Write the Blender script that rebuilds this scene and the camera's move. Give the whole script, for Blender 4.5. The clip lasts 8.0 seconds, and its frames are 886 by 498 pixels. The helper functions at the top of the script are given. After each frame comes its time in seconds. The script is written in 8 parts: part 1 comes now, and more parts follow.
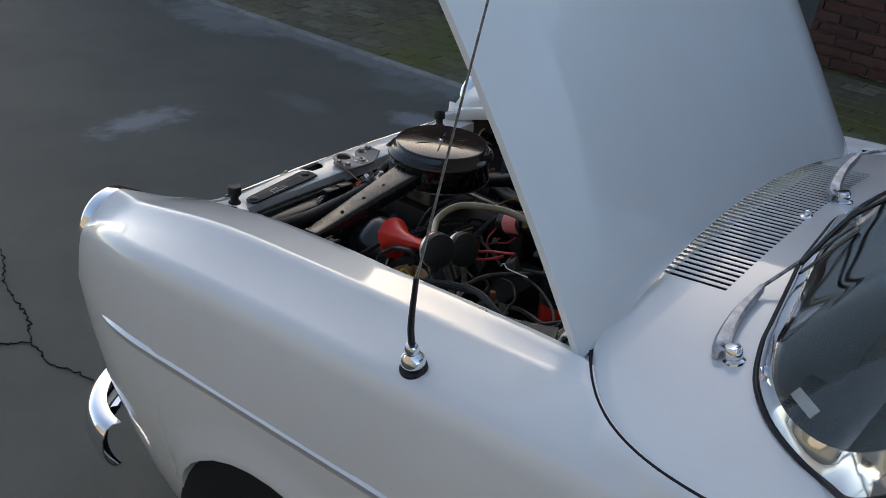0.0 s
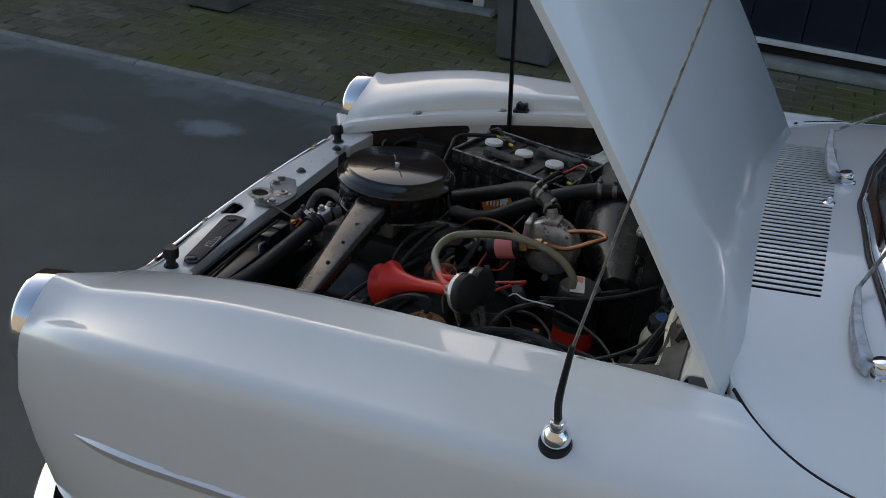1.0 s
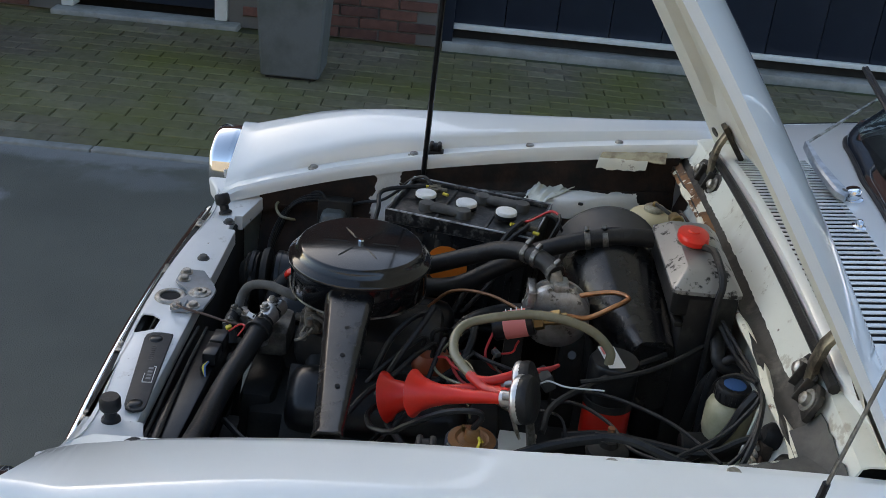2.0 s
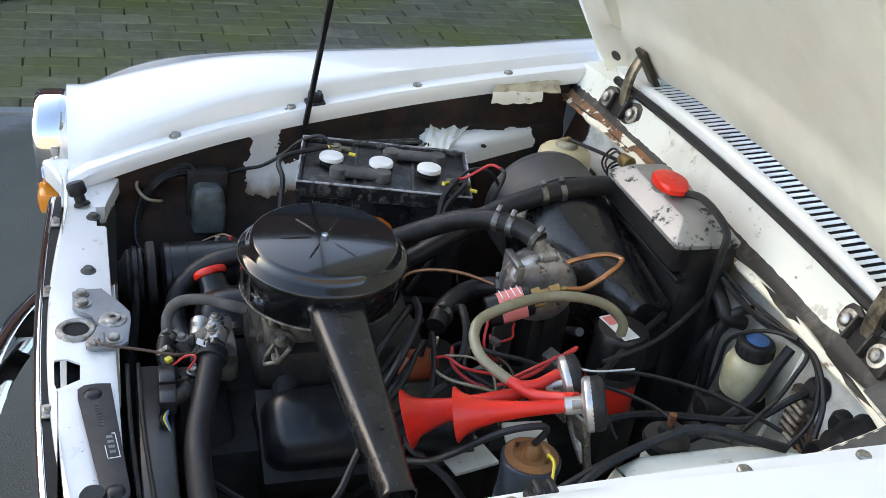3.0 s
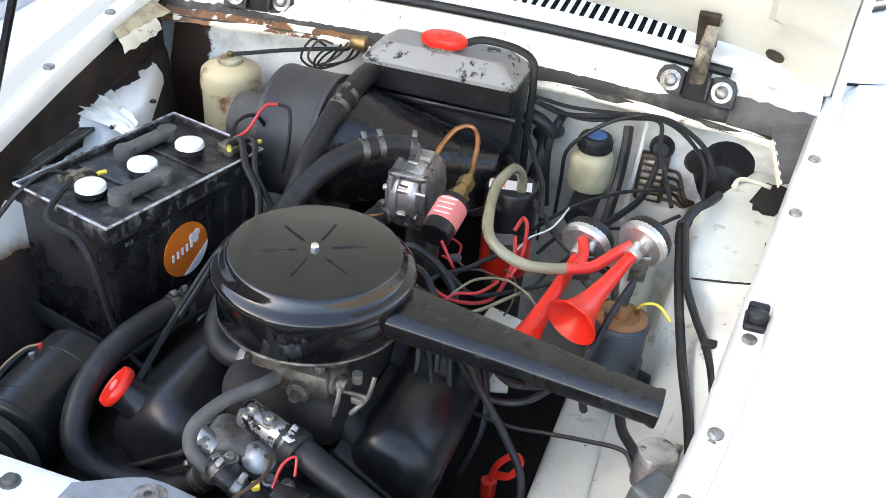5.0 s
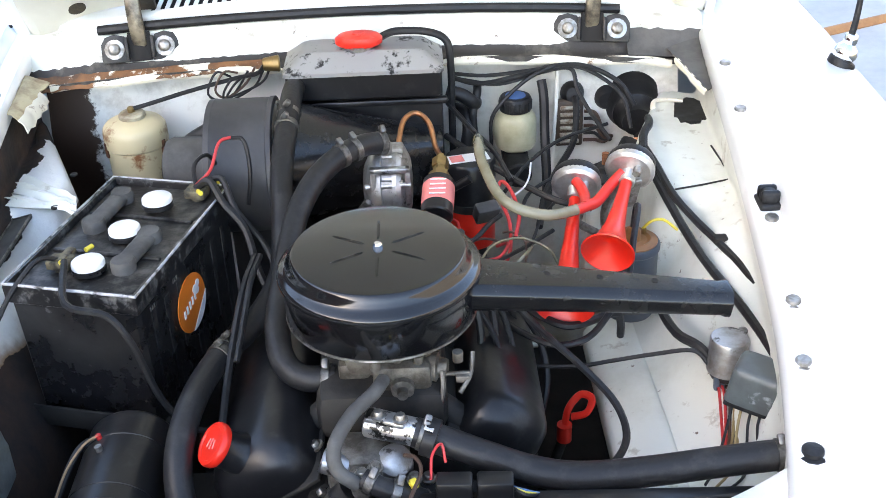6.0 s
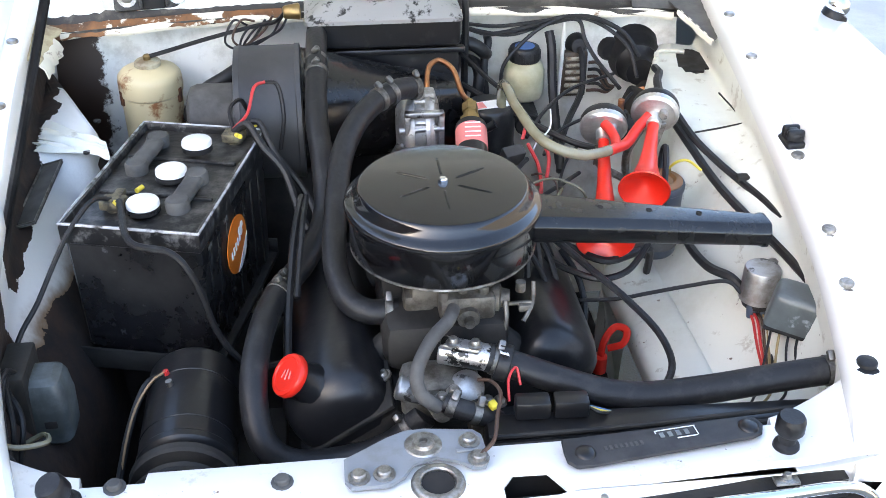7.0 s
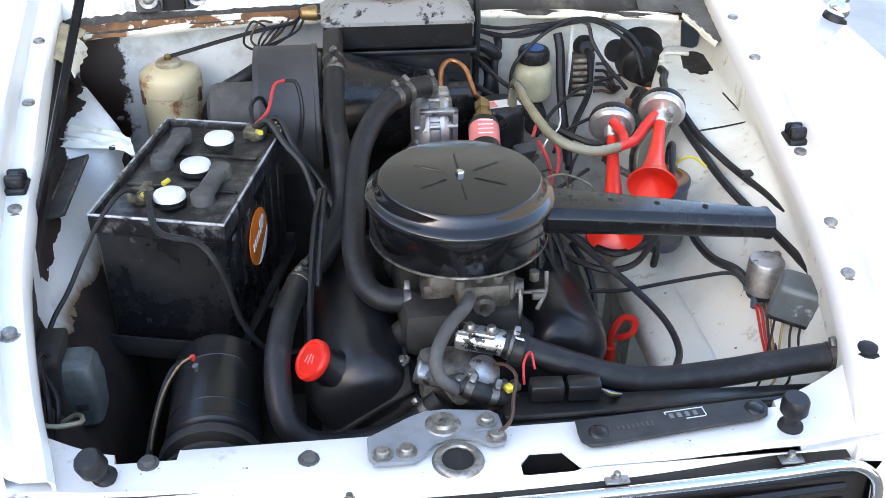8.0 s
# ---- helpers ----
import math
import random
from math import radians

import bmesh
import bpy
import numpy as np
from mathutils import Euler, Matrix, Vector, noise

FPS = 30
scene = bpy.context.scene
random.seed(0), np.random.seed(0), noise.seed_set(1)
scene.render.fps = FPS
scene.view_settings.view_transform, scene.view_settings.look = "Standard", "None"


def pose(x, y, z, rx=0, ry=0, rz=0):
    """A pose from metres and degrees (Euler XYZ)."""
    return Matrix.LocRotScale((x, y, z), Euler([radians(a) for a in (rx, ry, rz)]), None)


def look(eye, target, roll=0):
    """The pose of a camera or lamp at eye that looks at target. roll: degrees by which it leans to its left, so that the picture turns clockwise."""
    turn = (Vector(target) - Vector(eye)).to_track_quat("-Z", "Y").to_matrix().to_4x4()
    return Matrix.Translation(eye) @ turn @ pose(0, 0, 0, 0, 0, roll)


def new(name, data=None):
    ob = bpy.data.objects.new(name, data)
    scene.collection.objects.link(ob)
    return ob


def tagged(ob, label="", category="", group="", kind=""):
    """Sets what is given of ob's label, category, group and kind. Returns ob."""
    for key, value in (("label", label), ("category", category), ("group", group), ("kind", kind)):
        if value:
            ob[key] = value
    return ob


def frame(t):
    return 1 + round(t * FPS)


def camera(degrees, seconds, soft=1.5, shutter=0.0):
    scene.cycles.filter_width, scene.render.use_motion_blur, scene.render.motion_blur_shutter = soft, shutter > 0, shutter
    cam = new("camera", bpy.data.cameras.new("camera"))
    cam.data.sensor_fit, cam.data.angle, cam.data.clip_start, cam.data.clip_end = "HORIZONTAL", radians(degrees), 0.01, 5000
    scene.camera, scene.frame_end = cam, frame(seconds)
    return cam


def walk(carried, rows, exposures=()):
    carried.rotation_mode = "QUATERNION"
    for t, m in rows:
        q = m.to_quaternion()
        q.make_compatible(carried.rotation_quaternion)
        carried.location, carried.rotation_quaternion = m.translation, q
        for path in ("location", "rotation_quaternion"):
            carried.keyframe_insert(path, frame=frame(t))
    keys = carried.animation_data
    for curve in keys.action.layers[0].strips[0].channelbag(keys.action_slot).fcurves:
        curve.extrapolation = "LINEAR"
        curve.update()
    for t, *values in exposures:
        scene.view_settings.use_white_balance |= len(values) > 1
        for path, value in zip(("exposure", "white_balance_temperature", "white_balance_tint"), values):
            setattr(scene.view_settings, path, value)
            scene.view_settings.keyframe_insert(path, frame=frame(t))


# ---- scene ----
cam = camera(44.8, 8.0, 0.8)
PATH = [
    (0, (1.788, 1.605, 1.771), (0.353, 0.563, 0.846), 5.5),
    (0.5, (1.83, 1.319, 1.764), (0.268, 0.494, 0.826), 5.4),
    (1, (1.848, 0.991, 1.72), (0.155, 0.451, 0.803), 5.9),
    (1.5, (1.717, 0.719, 1.693), (-0.066, 0.372, 0.855), 3.9),
    (2, (1.59, 0.433, 1.654), (-0.209, 0.436, 0.78), 5.8),
    (2.2, (1.548, 0.334, 1.653), (-0.219, 0.496, 0.731), 5.8),
    (3.3, (1.152, -0.118, 1.606), (-0.375, 0.664, 0.577), 9.7),
    (3.5, (1.085, -0.198, 1.6), (-0.351, 0.689, 0.526), 10.0),
    (4, (0.862, -0.415, 1.595), (-0.279, 0.822, 0.515), 9.4),
    (4.5, (0.648, -0.494, 1.574), (-0.223, 0.944, 0.491), 6.5),
    (5, (0.461, -0.618, 1.552), (-0.018, 0.998, 0.477), 5.1),
    (5.2, (0.376, -0.691, 1.546), (0.068, 0.987, 0.503), 3.8),
    (6.3, (0.014, -0.734, 1.505), (0.146, 0.976, 0.477), -0.5),
    (6.5, (-0.037, -0.73, 1.503), (0.177, 0.97, 0.471), 1.7),
    (7, (-0.096, -0.781, 1.496), (0.114, 0.897, 0.428), 0.5),
    (7.5, (-0.11, -0.825, 1.502), (0.109, 0.85, 0.431), 1.0),
    (8, (-0.125, -0.831, 1.503), (0.09, 0.855, 0.449), 0.7),
]
EXPOSURES = [(0, 1.42, 7950, 8), (1.0, 1.28, 7950, 7), (1.6, 1.55, 7950, 6), (2.2, 2.32, 7900, 6), (3.3, 3.1, 8200, 8), (4.0, 3.38, 8200, 9), (5.2, 3.55, 8000, 10), (7.0, 3.58, 7600, 10), (8.0, 3.42, 7500, 10)]
walk(cam, [(t, look(eye, target, roll)) for t, eye, target, roll in PATH], EXPOSURES)

# ---- world and light: an overcast, bright sky ----
world = bpy.data.worlds.new("world")
scene.world = world
world.use_nodes = True
wn = world.node_tree.nodes
sky = wn.new("ShaderNodeTexSky")
sky.sky_type, sky.sun_disc = "NISHITA", False
sky.sun_elevation, sky.sun_rotation = radians(18), radians(-125)
sky.air_density, sky.dust_density, sky.ozone_density = 0.6, 1.0, 1.0
wn["Background"].inputs["Strength"].default_value = 0.15
world.node_tree.links.new(sky.outputs[0], wn["Background"].inputs["Color"])
# low sun behind the house; an added unseen roof leaves the car in open shade
sun = new("sun", bpy.data.lights.new("sun", "SUN"))
sun.data.energy, sun.data.angle, sun.data.color = 3.0, radians(0.6), (1.0, 0.93, 0.84)
sun.matrix_world = look((-7.8, -5.42, 3.09), (0, 0, 0))


# ---- materials ----
def material(name, color, rough=0.5, metal=0.0, color2=None, scale=8.0, bump=0.0, bump_scale=60.0, coat=0.0, detail=6.0, spread=(0.4, 0.62), rough2=None):
    m = bpy.data.materials.new(name)
    m.use_nodes = True
    nt = m.node_tree
    b = nt.nodes["Principled BSDF"]
    b.inputs["Roughness"].default_value, b.inputs["Metallic"].default_value = rough, metal
    b.inputs["Base Color"].default_value = (*color, 1)
    b.inputs["Coat Weight"].default_value = coat
    b.inputs["Coat Roughness"].default_value = 0.04
    tc = nt.nodes.new("ShaderNodeTexCoord")
    if color2 is not None:
        n = nt.nodes.new("ShaderNodeTexNoise")
        n.inputs["Scale"].default_value, n.inputs["Detail"].default_value, n.inputs["Roughness"].default_value = scale, detail, 0.65
        r = nt.nodes.new("ShaderNodeValToRGB")
        r.color_ramp.elements[0].position, r.color_ramp.elements[1].position = spread
        r.color_ramp.elements[0].color, r.color_ramp.elements[1].color = (*color, 1), (*color2, 1)
        nt.links.new(tc.outputs["Object"], n.inputs["Vector"])
        nt.links.new(n.outputs["Fac"], r.inputs["Fac"])
        nt.links.new(r.outputs["Color"], b.inputs["Base Color"])
        if rough2 is not None:
            mr = nt.nodes.new("ShaderNodeMapRange")
            mr.inputs["From Min"].default_value, mr.inputs["From Max"].default_value = spread
            mr.inputs["To Min"].default_value, mr.inputs["To Max"].default_value = rough, rough2
            nt.links.new(n.outputs["Fac"], mr.inputs["Value"])
            nt.links.new(mr.outputs["Result"], b.inputs["Roughness"])
    if bump:
        n2 = nt.nodes.new("ShaderNodeTexNoise")
        n2.inputs["Scale"].default_value, n2.inputs["Detail"].default_value = bump_scale, 4
        bp = nt.nodes.new("ShaderNodeBump")
        bp.inputs["Strength"].default_value, bp.inputs["Distance"].default_value = bump, 0.004
        nt.links.new(tc.outputs["Object"], n2.inputs["Vector"])
        nt.links.new(n2.outputs["Fac"], bp.inputs["Height"])
        nt.links.new(bp.outputs["Normal"], b.inputs["Normal"])
    return m


def spotted(m, layers):
    """Lay stains or chips over a material's colour: noise scale, lower and upper limit, colour, amount, noise detail."""
    nt = m.node_tree
    b = nt.nodes["Principled BSDF"]
    tc = [n for n in nt.nodes if n.type == "TEX_COORD"][0]
    out = b.inputs["Base Color"].links[0].from_socket
    for scale, lo, hi, col, amount, detail in layers:
        n = nt.nodes.new("ShaderNodeTexNoise")
        n.inputs["Scale"].default_value, n.inputs["Detail"].default_value, n.inputs["Roughness"].default_value = scale, detail, 0.65
        r = nt.nodes.new("ShaderNodeMapRange")
        r.inputs["From Min"].default_value, r.inputs["From Max"].default_value, r.inputs["To Max"].default_value = lo, hi, amount
        mx = nt.nodes.new("ShaderNodeMix")
        mx.data_type = "RGBA"
        mx.inputs[7].default_value = (*col, 1)
        nt.links.new(tc.outputs["Object"], n.inputs["Vector"])
        nt.links.new(n.outputs["Fac"], r.inputs["Value"])
        nt.links.new(r.outputs["Result"], mx.inputs[0])
        nt.links.new(out, mx.inputs[6])
        out = mx.outputs[2]
    nt.links.new(out, b.inputs["Base Color"])
    return m


WHITE = material("white_paint", (0.83, 0.835, 0.81), 0.30, color2=(0.78, 0.785, 0.76), scale=3, coat=1.0, spread=(0.35, 0.7))
BAY_WHITE = spotted(material("engine_bay_paint", (0.70, 0.705, 0.635), 0.38, color2=(0.44, 0.41, 0.32), scale=6, bump=0.15, bump_scale=25, spread=(0.48, 0.86), detail=12),
                    [(26, 0.60, 0.66, (0.30, 0.25, 0.17), 0.55, 9), (75, 0.68, 0.71, (0.10, 0.055, 0.03), 0.9, 5), (9, 0.66, 0.70, (0.17, 0.10, 0.05), 0.8, 12)])
SLAM_WHITE = spotted(material("chipped_white_paint", (0.82, 0.81, 0.79), 0.32, color2=(0.72, 0.71, 0.68), scale=5, coat=0.7, spread=(0.35, 0.7)),
                     [(30, 0.62, 0.70, (0.42, 0.38, 0.32), 0.5, 8), (55, 0.69, 0.71, (0.16, 0.09, 0.05), 0.95, 6), (110, 0.70, 0.72, (0.08, 0.06, 0.05), 0.9, 4)])
CREAM = material("cream_paint", (0.72, 0.70, 0.61), 0.45, color2=(0.62, 0.59, 0.50), scale=5, spread=(0.4, 0.7))
RUST = material("rust", (0.22, 0.075, 0.025), 0.9, color2=(0.07, 0.03, 0.018), scale=30, bump=0.5)
GLOSS_BLACK = material("gloss_black_enamel", (0.005, 0.005, 0.006), 0.10, coat=0.6, color2=(0.009, 0.009, 0.009), scale=20, rough2=0.2)
SHOULDER_BLACK = material("glossy_black_shoulder", (0.006, 0.006, 0.007), 0.10, coat=0.2, color2=(0.010, 0.010, 0.010), scale=24, rough2=0.16)
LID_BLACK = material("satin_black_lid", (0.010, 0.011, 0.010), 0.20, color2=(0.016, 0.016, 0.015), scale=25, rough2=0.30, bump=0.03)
SNOUT_BLACK = material("black_snout_paint", (0.007, 0.007, 0.008), 0.20, color2=(0.011, 0.011, 0.011), scale=30, rough2=0.30, bump=0.03)
SATIN_BLACK = material("satin_black_paint", (0.010, 0.010, 0.011), 0.28, color2=(0.042, 0.040, 0.037), scale=34, bump=0.10, rough2=0.55, spread=(0.54, 0.82), detail=11)
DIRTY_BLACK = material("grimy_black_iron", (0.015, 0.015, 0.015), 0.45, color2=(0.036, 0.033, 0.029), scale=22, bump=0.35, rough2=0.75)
RUBBER = material("black_rubber", (0.013, 0.013, 0.014), 0.44, color2=(0.046, 0.045, 0.043), scale=45, bump=0.14, bump_scale=180, spread=(0.52, 0.82), detail=10, rough2=0.7)
BATTERY_BLACK = spotted(material("battery_case", (0.010, 0.010, 0.011), 0.26, color2=(0.035, 0.034, 0.034), scale=18, bump=0.12, rough2=0.5, spread=(0.45, 0.8), detail=11), [(40, 0.66, 0.72, (0.14, 0.14, 0.145), 0.7, 10)])
BATTERY_TOP = material("dusty_battery_top", (0.012, 0.012, 0.012), 0.4, color2=(0.15, 0.14, 0.125), scale=38, bump=0.3, spread=(0.46, 0.82), detail=11)
GREY_RUBBER = material("grey_rubber", (0.085, 0.083, 0.078), 0.75, color2=(0.05, 0.048, 0.045), scale=25, bump=0.1)
REGULATOR = material("green_grey_enamel", (0.115, 0.130, 0.130), 0.42, color2=(0.05, 0.058, 0.056), scale=20)
GREY_PLASTIC = material("grey_enamel", (0.16, 0.18, 0.18), 0.42, color2=(0.11, 0.12, 0.12), scale=20)
GREY_HAMMER = material("grey_paint_plate", (0.20, 0.215, 0.23), 0.4, color2=(0.12, 0.11, 0.10), scale=18, bump=0.1, spread=(0.5, 0.8))
CHROME = material("chrome", (0.82, 0.83, 0.85), 0.06, 1.0)
TRIM = material("polished_trim", (0.88, 0.86, 0.84), 0.38, 0.85)
STEEL = material("zinc_steel", (0.42, 0.41, 0.39), 0.38, 1.0, color2=(0.22, 0.20, 0.17), scale=60, rough2=0.6)
CLAMP = material("dull_clamp_steel", (0.24, 0.235, 0.225), 0.45, 1.0, color2=(0.10, 0.095, 0.085), scale=50, rough2=0.65)
ALU = spotted(material("cast_aluminium", (0.50, 0.50, 0.50), 0.36, 0.9, color2=(0.32, 0.30, 0.27), scale=30, bump=0.2, rough2=0.6), [(42, 0.58, 0.63, (0.07, 0.065, 0.06), 0.85, 9)])
BRIGHT_ALU = material("bright_zinc_casting", (0.66, 0.66, 0.66), 0.28, 0.9, color2=(0.50, 0.49, 0.47), scale=40, bump=0.12, rough2=0.45)
GREASY_ALU = material("greasy_aluminium", (0.21, 0.195, 0.17), 0.55, 0.5, color2=(0.06, 0.052, 0.042), scale=28, bump=0.4)
RED = material("red_plastic", (0.76, 0.026, 0.014), 0.32, color2=(0.66, 0.022, 0.012), scale=14)
RED_HOSE = material("red_hose", (0.62, 0.030, 0.022), 0.36)
CLEAR_HOSE = material("aged_clear_hose", (0.23, 0.21, 0.14), 0.25, color2=(0.17, 0.15, 0.09), scale=15, coat=0.3)
ORANGE = material("orange_sticker", (0.72, 0.17, 0.02), 0.4)
STICKER_WHITE = material("white_sticker", (0.78, 0.77, 0.75), 0.45)
PINK = material("pink_label", (0.75, 0.22, 0.20), 0.5)
CAP_WHITE = material("white_plastic", (0.74, 0.74, 0.73), 0.4, color2=(0.66, 0.66, 0.64), scale=40)
YELLOW = material("yellow_insulation", (0.70, 0.55, 0.06), 0.4)
BROWN_TOP = material("brown_bakelite", (0.30, 0.13, 0.045), 0.45, color2=(0.19, 0.09, 0.035), scale=30)
COPPER = material("copper_pipe", (0.55, 0.26, 0.13), 0.35, 1.0, color2=(0.32, 0.16, 0.09), scale=40)
BRASS = material("brass", (0.34, 0.24, 0.11), 0.46, 1.0, color2=(0.24, 0.17, 0.08), scale=40)
RESERVOIR = material("yellowed_reservoir", (0.50, 0.47, 0.31), 0.38, color2=(0.36, 0.33, 0.20), scale=16, coat=0.2)
CREAM_TANK = material("stained_cream_enamel", (0.55, 0.46, 0.28), 0.42, color2=(0.22, 0.085, 0.03), scale=20, spread=(0.55, 0.64), detail=9)
TANK_TOP = material("worn_silver_tank_top", (0.34, 0.34, 0.335), 0.40, 0.55, color2=(0.035, 0.035, 0.035), scale=42, spread=(0.55, 0.62), detail=9, rough2=0.6)
BLUE = material("blue_plastic", (0.05, 0.14, 0.34), 0.4)
RED_WIRE = material("red_wire", (0.50, 0.03, 0.03), 0.4)
GREY_BLUE = material("grey_blue_sleeve", (0.075, 0.105, 0.14), 0.5)
TAN_WIRE = material("tan_wire", (0.30, 0.22, 0.10), 0.5)
BROWN_WIRE = material("brown_wire", (0.075, 0.040, 0.026), 0.5)
# near-black stands in for shade in gaps and recesses; also colours small dark parts
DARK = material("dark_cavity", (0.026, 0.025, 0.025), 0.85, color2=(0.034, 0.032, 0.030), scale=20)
DASH = material("dark_dashboard", (0.02, 0.024, 0.024), 0.6, color2=(0.03, 0.034, 0.034), scale=10)
INDICATOR = material("amber_lens", (0.75, 0.26, 0.03), 0.15, coat=0.5)
LENS = material("headlight_lens", (0.70, 0.72, 0.74), 0.08, color2=(0.55, 0.57, 0.6), scale=40, coat=0.8)
SLAB = material("pale_concrete", (0.50, 0.49, 0.46), 0.85, color2=(0.40, 0.39, 0.36), scale=3, bump=0.3, bump_scale=120, detail=9)
CONCRETE = material("concrete", (0.33, 0.33, 0.31), 0.85, color2=(0.22, 0.22, 0.20), scale=6, bump=0.3)
PLANTER = material("grey_planter", (0.115, 0.117, 0.115), 0.8, color2=(0.085, 0.09, 0.08), scale=5, bump=0.25)
NAVY = material("navy_painted_door", (0.012, 0.017, 0.030), 0.35, color2=(0.016, 0.022, 0.037), scale=4)
FRAME_WHITE = material("white_door_frame", (0.72, 0.72, 0.70), 0.5, color2=(0.62, 0.62, 0.59), scale=8)
MORTAR = material("mortar", (0.13, 0.12, 0.108), 0.9, bump=0.3)
SOIL = material("joint_sand", (0.045, 0.048, 0.030), 0.95, color2=(0.055, 0.075, 0.020), scale=5, bump=0.4)


for dull, amount in ((RUBBER, 0.32), (DIRTY_BLACK, 0.22), (SATIN_BLACK, 0.38), (BATTERY_BLACK, 0.4), (BATTERY_TOP, 0.3), (DARK, 0.1), (DASH, 0.2), (LID_BLACK, 0.26)):
    dull.node_tree.nodes["Principled BSDF"].inputs["Specular IOR Level"].default_value = amount


def varied(name, colors, rough, moss=None, island=False):
    """A material for pieces: each piece picks its own tint."""
    m = bpy.data.materials.new(name)
    m.use_nodes = True
    nt = m.node_tree
    b = nt.nodes["Principled BSDF"]
    b.inputs["Roughness"].default_value = rough
    oi, ramp = nt.nodes.new("ShaderNodeNewGeometry" if island else "ShaderNodeObjectInfo"), nt.nodes.new("ShaderNodeValToRGB")
    ramp.color_ramp.interpolation = "LINEAR"
    for i, c in enumerate(colors):
        e = ramp.color_ramp.elements[i] if i < 2 else ramp.color_ramp.elements.new(i / (len(colors) - 1))
        e.position, e.color = i / (len(colors) - 1), (*c, 1)
    nt.links.new(oi.outputs["Random Per Island" if island else "Random"], ramp.inputs["Fac"])
    geo = nt.nodes.new("ShaderNodeNewGeometry")
    n = nt.nodes.new("ShaderNodeTexNoise")
    n.inputs["Scale"].default_value, n.inputs["Detail"].default_value = 18, 8
    nt.links.new(geo.outputs["Position"], n.inputs["Vector"])
    mx = nt.nodes.new("ShaderNodeMix")
    mx.data_type, mx.blend_type = "RGBA", "MULTIPLY"
    mx.inputs[0].default_value = 0.7
    nt.links.new(ramp.outputs["Color"], mx.inputs[6])
    nt.links.new(n.outputs["Color"], mx.inputs[7])
    r2 = nt.nodes.new("ShaderNodeValToRGB")
    r2.color_ramp.elements[0].position, r2.color_ramp.elements[1].position = 0.3, 0.7
    r2.color_ramp.elements[0].color, r2.color_ramp.elements[1].color = (0.55, 0.55, 0.55, 1), (1.15, 1.15, 1.15, 1)
    nt.links.new(n.outputs["Fac"], r2.inputs["Fac"])
    nt.links.new(r2.outputs["Color"], mx.inputs[7])
    out = mx.outputs[2]
    if moss:
        n3 = nt.nodes.new("ShaderNodeTexNoise")
        n3.inputs["Scale"].default_value, n3.inputs["Detail"].default_value = 1.3, 9
        r3 = nt.nodes.new("ShaderNodeValToRGB")
        r3.color_ramp.elements[0].position, r3.color_ramp.elements[1].position = 0.38, 0.72
        mm = nt.nodes.new("ShaderNodeMix")
        mm.data_type = "RGBA"
        mm.inputs[7].default_value = (*moss, 1)
        nt.links.new(geo.outputs["Position"], n3.inputs["Vector"])
        nt.links.new(n3.outputs["Fac"], r3.inputs["Fac"])
        nt.links.new(r3.outputs["Color"], mm.inputs[0])
        nt.links.new(out, mm.inputs[6])
        out = mm.outputs[2]
    nt.links.new(out, b.inputs["Base Color"])
    bp = nt.nodes.new("ShaderNodeBump")
    bp.inputs["Strength"].default_value, bp.inputs["Distance"].default_value = 0.5, 0.004
    nt.links.new(n.outputs["Fac"], bp.inputs["Height"])
    nt.links.new(bp.outputs["Normal"], b.inputs["Normal"])
    return m


PAVER_TINTS = [(0.15, 0.128, 0.088), (0.19, 0.162, 0.108), (0.17, 0.138, 0.10), (0.26, 0.225, 0.15)]
BRICK_TINTS = [(0.120, 0.048, 0.036), (0.160, 0.066, 0.048), (0.090, 0.038, 0.031)]
PAVER = varied("clay_paver", PAVER_TINTS, 0.85, (0.135, 0.138, 0.020))
PAVER_FAR = varied("clay_paver_far", PAVER_TINTS, 0.85, (0.135, 0.138, 0.020), True)
BRICK = varied("red_brick", BRICK_TINTS, 0.85)
BRICK_FAR = varied("red_brick_far", BRICK_TINTS, 0.85, None, True)


def brick_face():
    m = bpy.data.materials.new("brick_face")
    m.use_nodes = True
    nt = m.node_tree
    b = nt.nodes["Principled BSDF"]
    b.inputs["Roughness"].default_value = 0.85
    t, mp = nt.nodes.new("ShaderNodeTexBrick"), nt.nodes.new("ShaderNodeMapping")
    tc = nt.nodes.new("ShaderNodeTexCoord")
    mp.inputs["Rotation"].default_value = (radians(90), 0, radians(90))
    t.inputs["Color1"].default_value, t.inputs["Color2"].default_value, t.inputs["Mortar"].default_value = (0.150, 0.062, 0.044, 1), (0.105, 0.044, 0.034, 1), (0.13, 0.12, 0.11, 1)
    t.inputs["Scale"].default_value, t.inputs["Brick Width"].default_value, t.inputs["Row Height"].default_value, t.inputs["Mortar Size"].default_value = 1.0, 0.22, 0.0625, 0.006
    nt.links.new(tc.outputs["Object"], mp.inputs["Vector"])
    nt.links.new(mp.outputs["Vector"], t.inputs["Vector"])
    nt.links.new(t.outputs["Color"], b.inputs["Base Color"])
    return m


BRICK_FACE = brick_face()


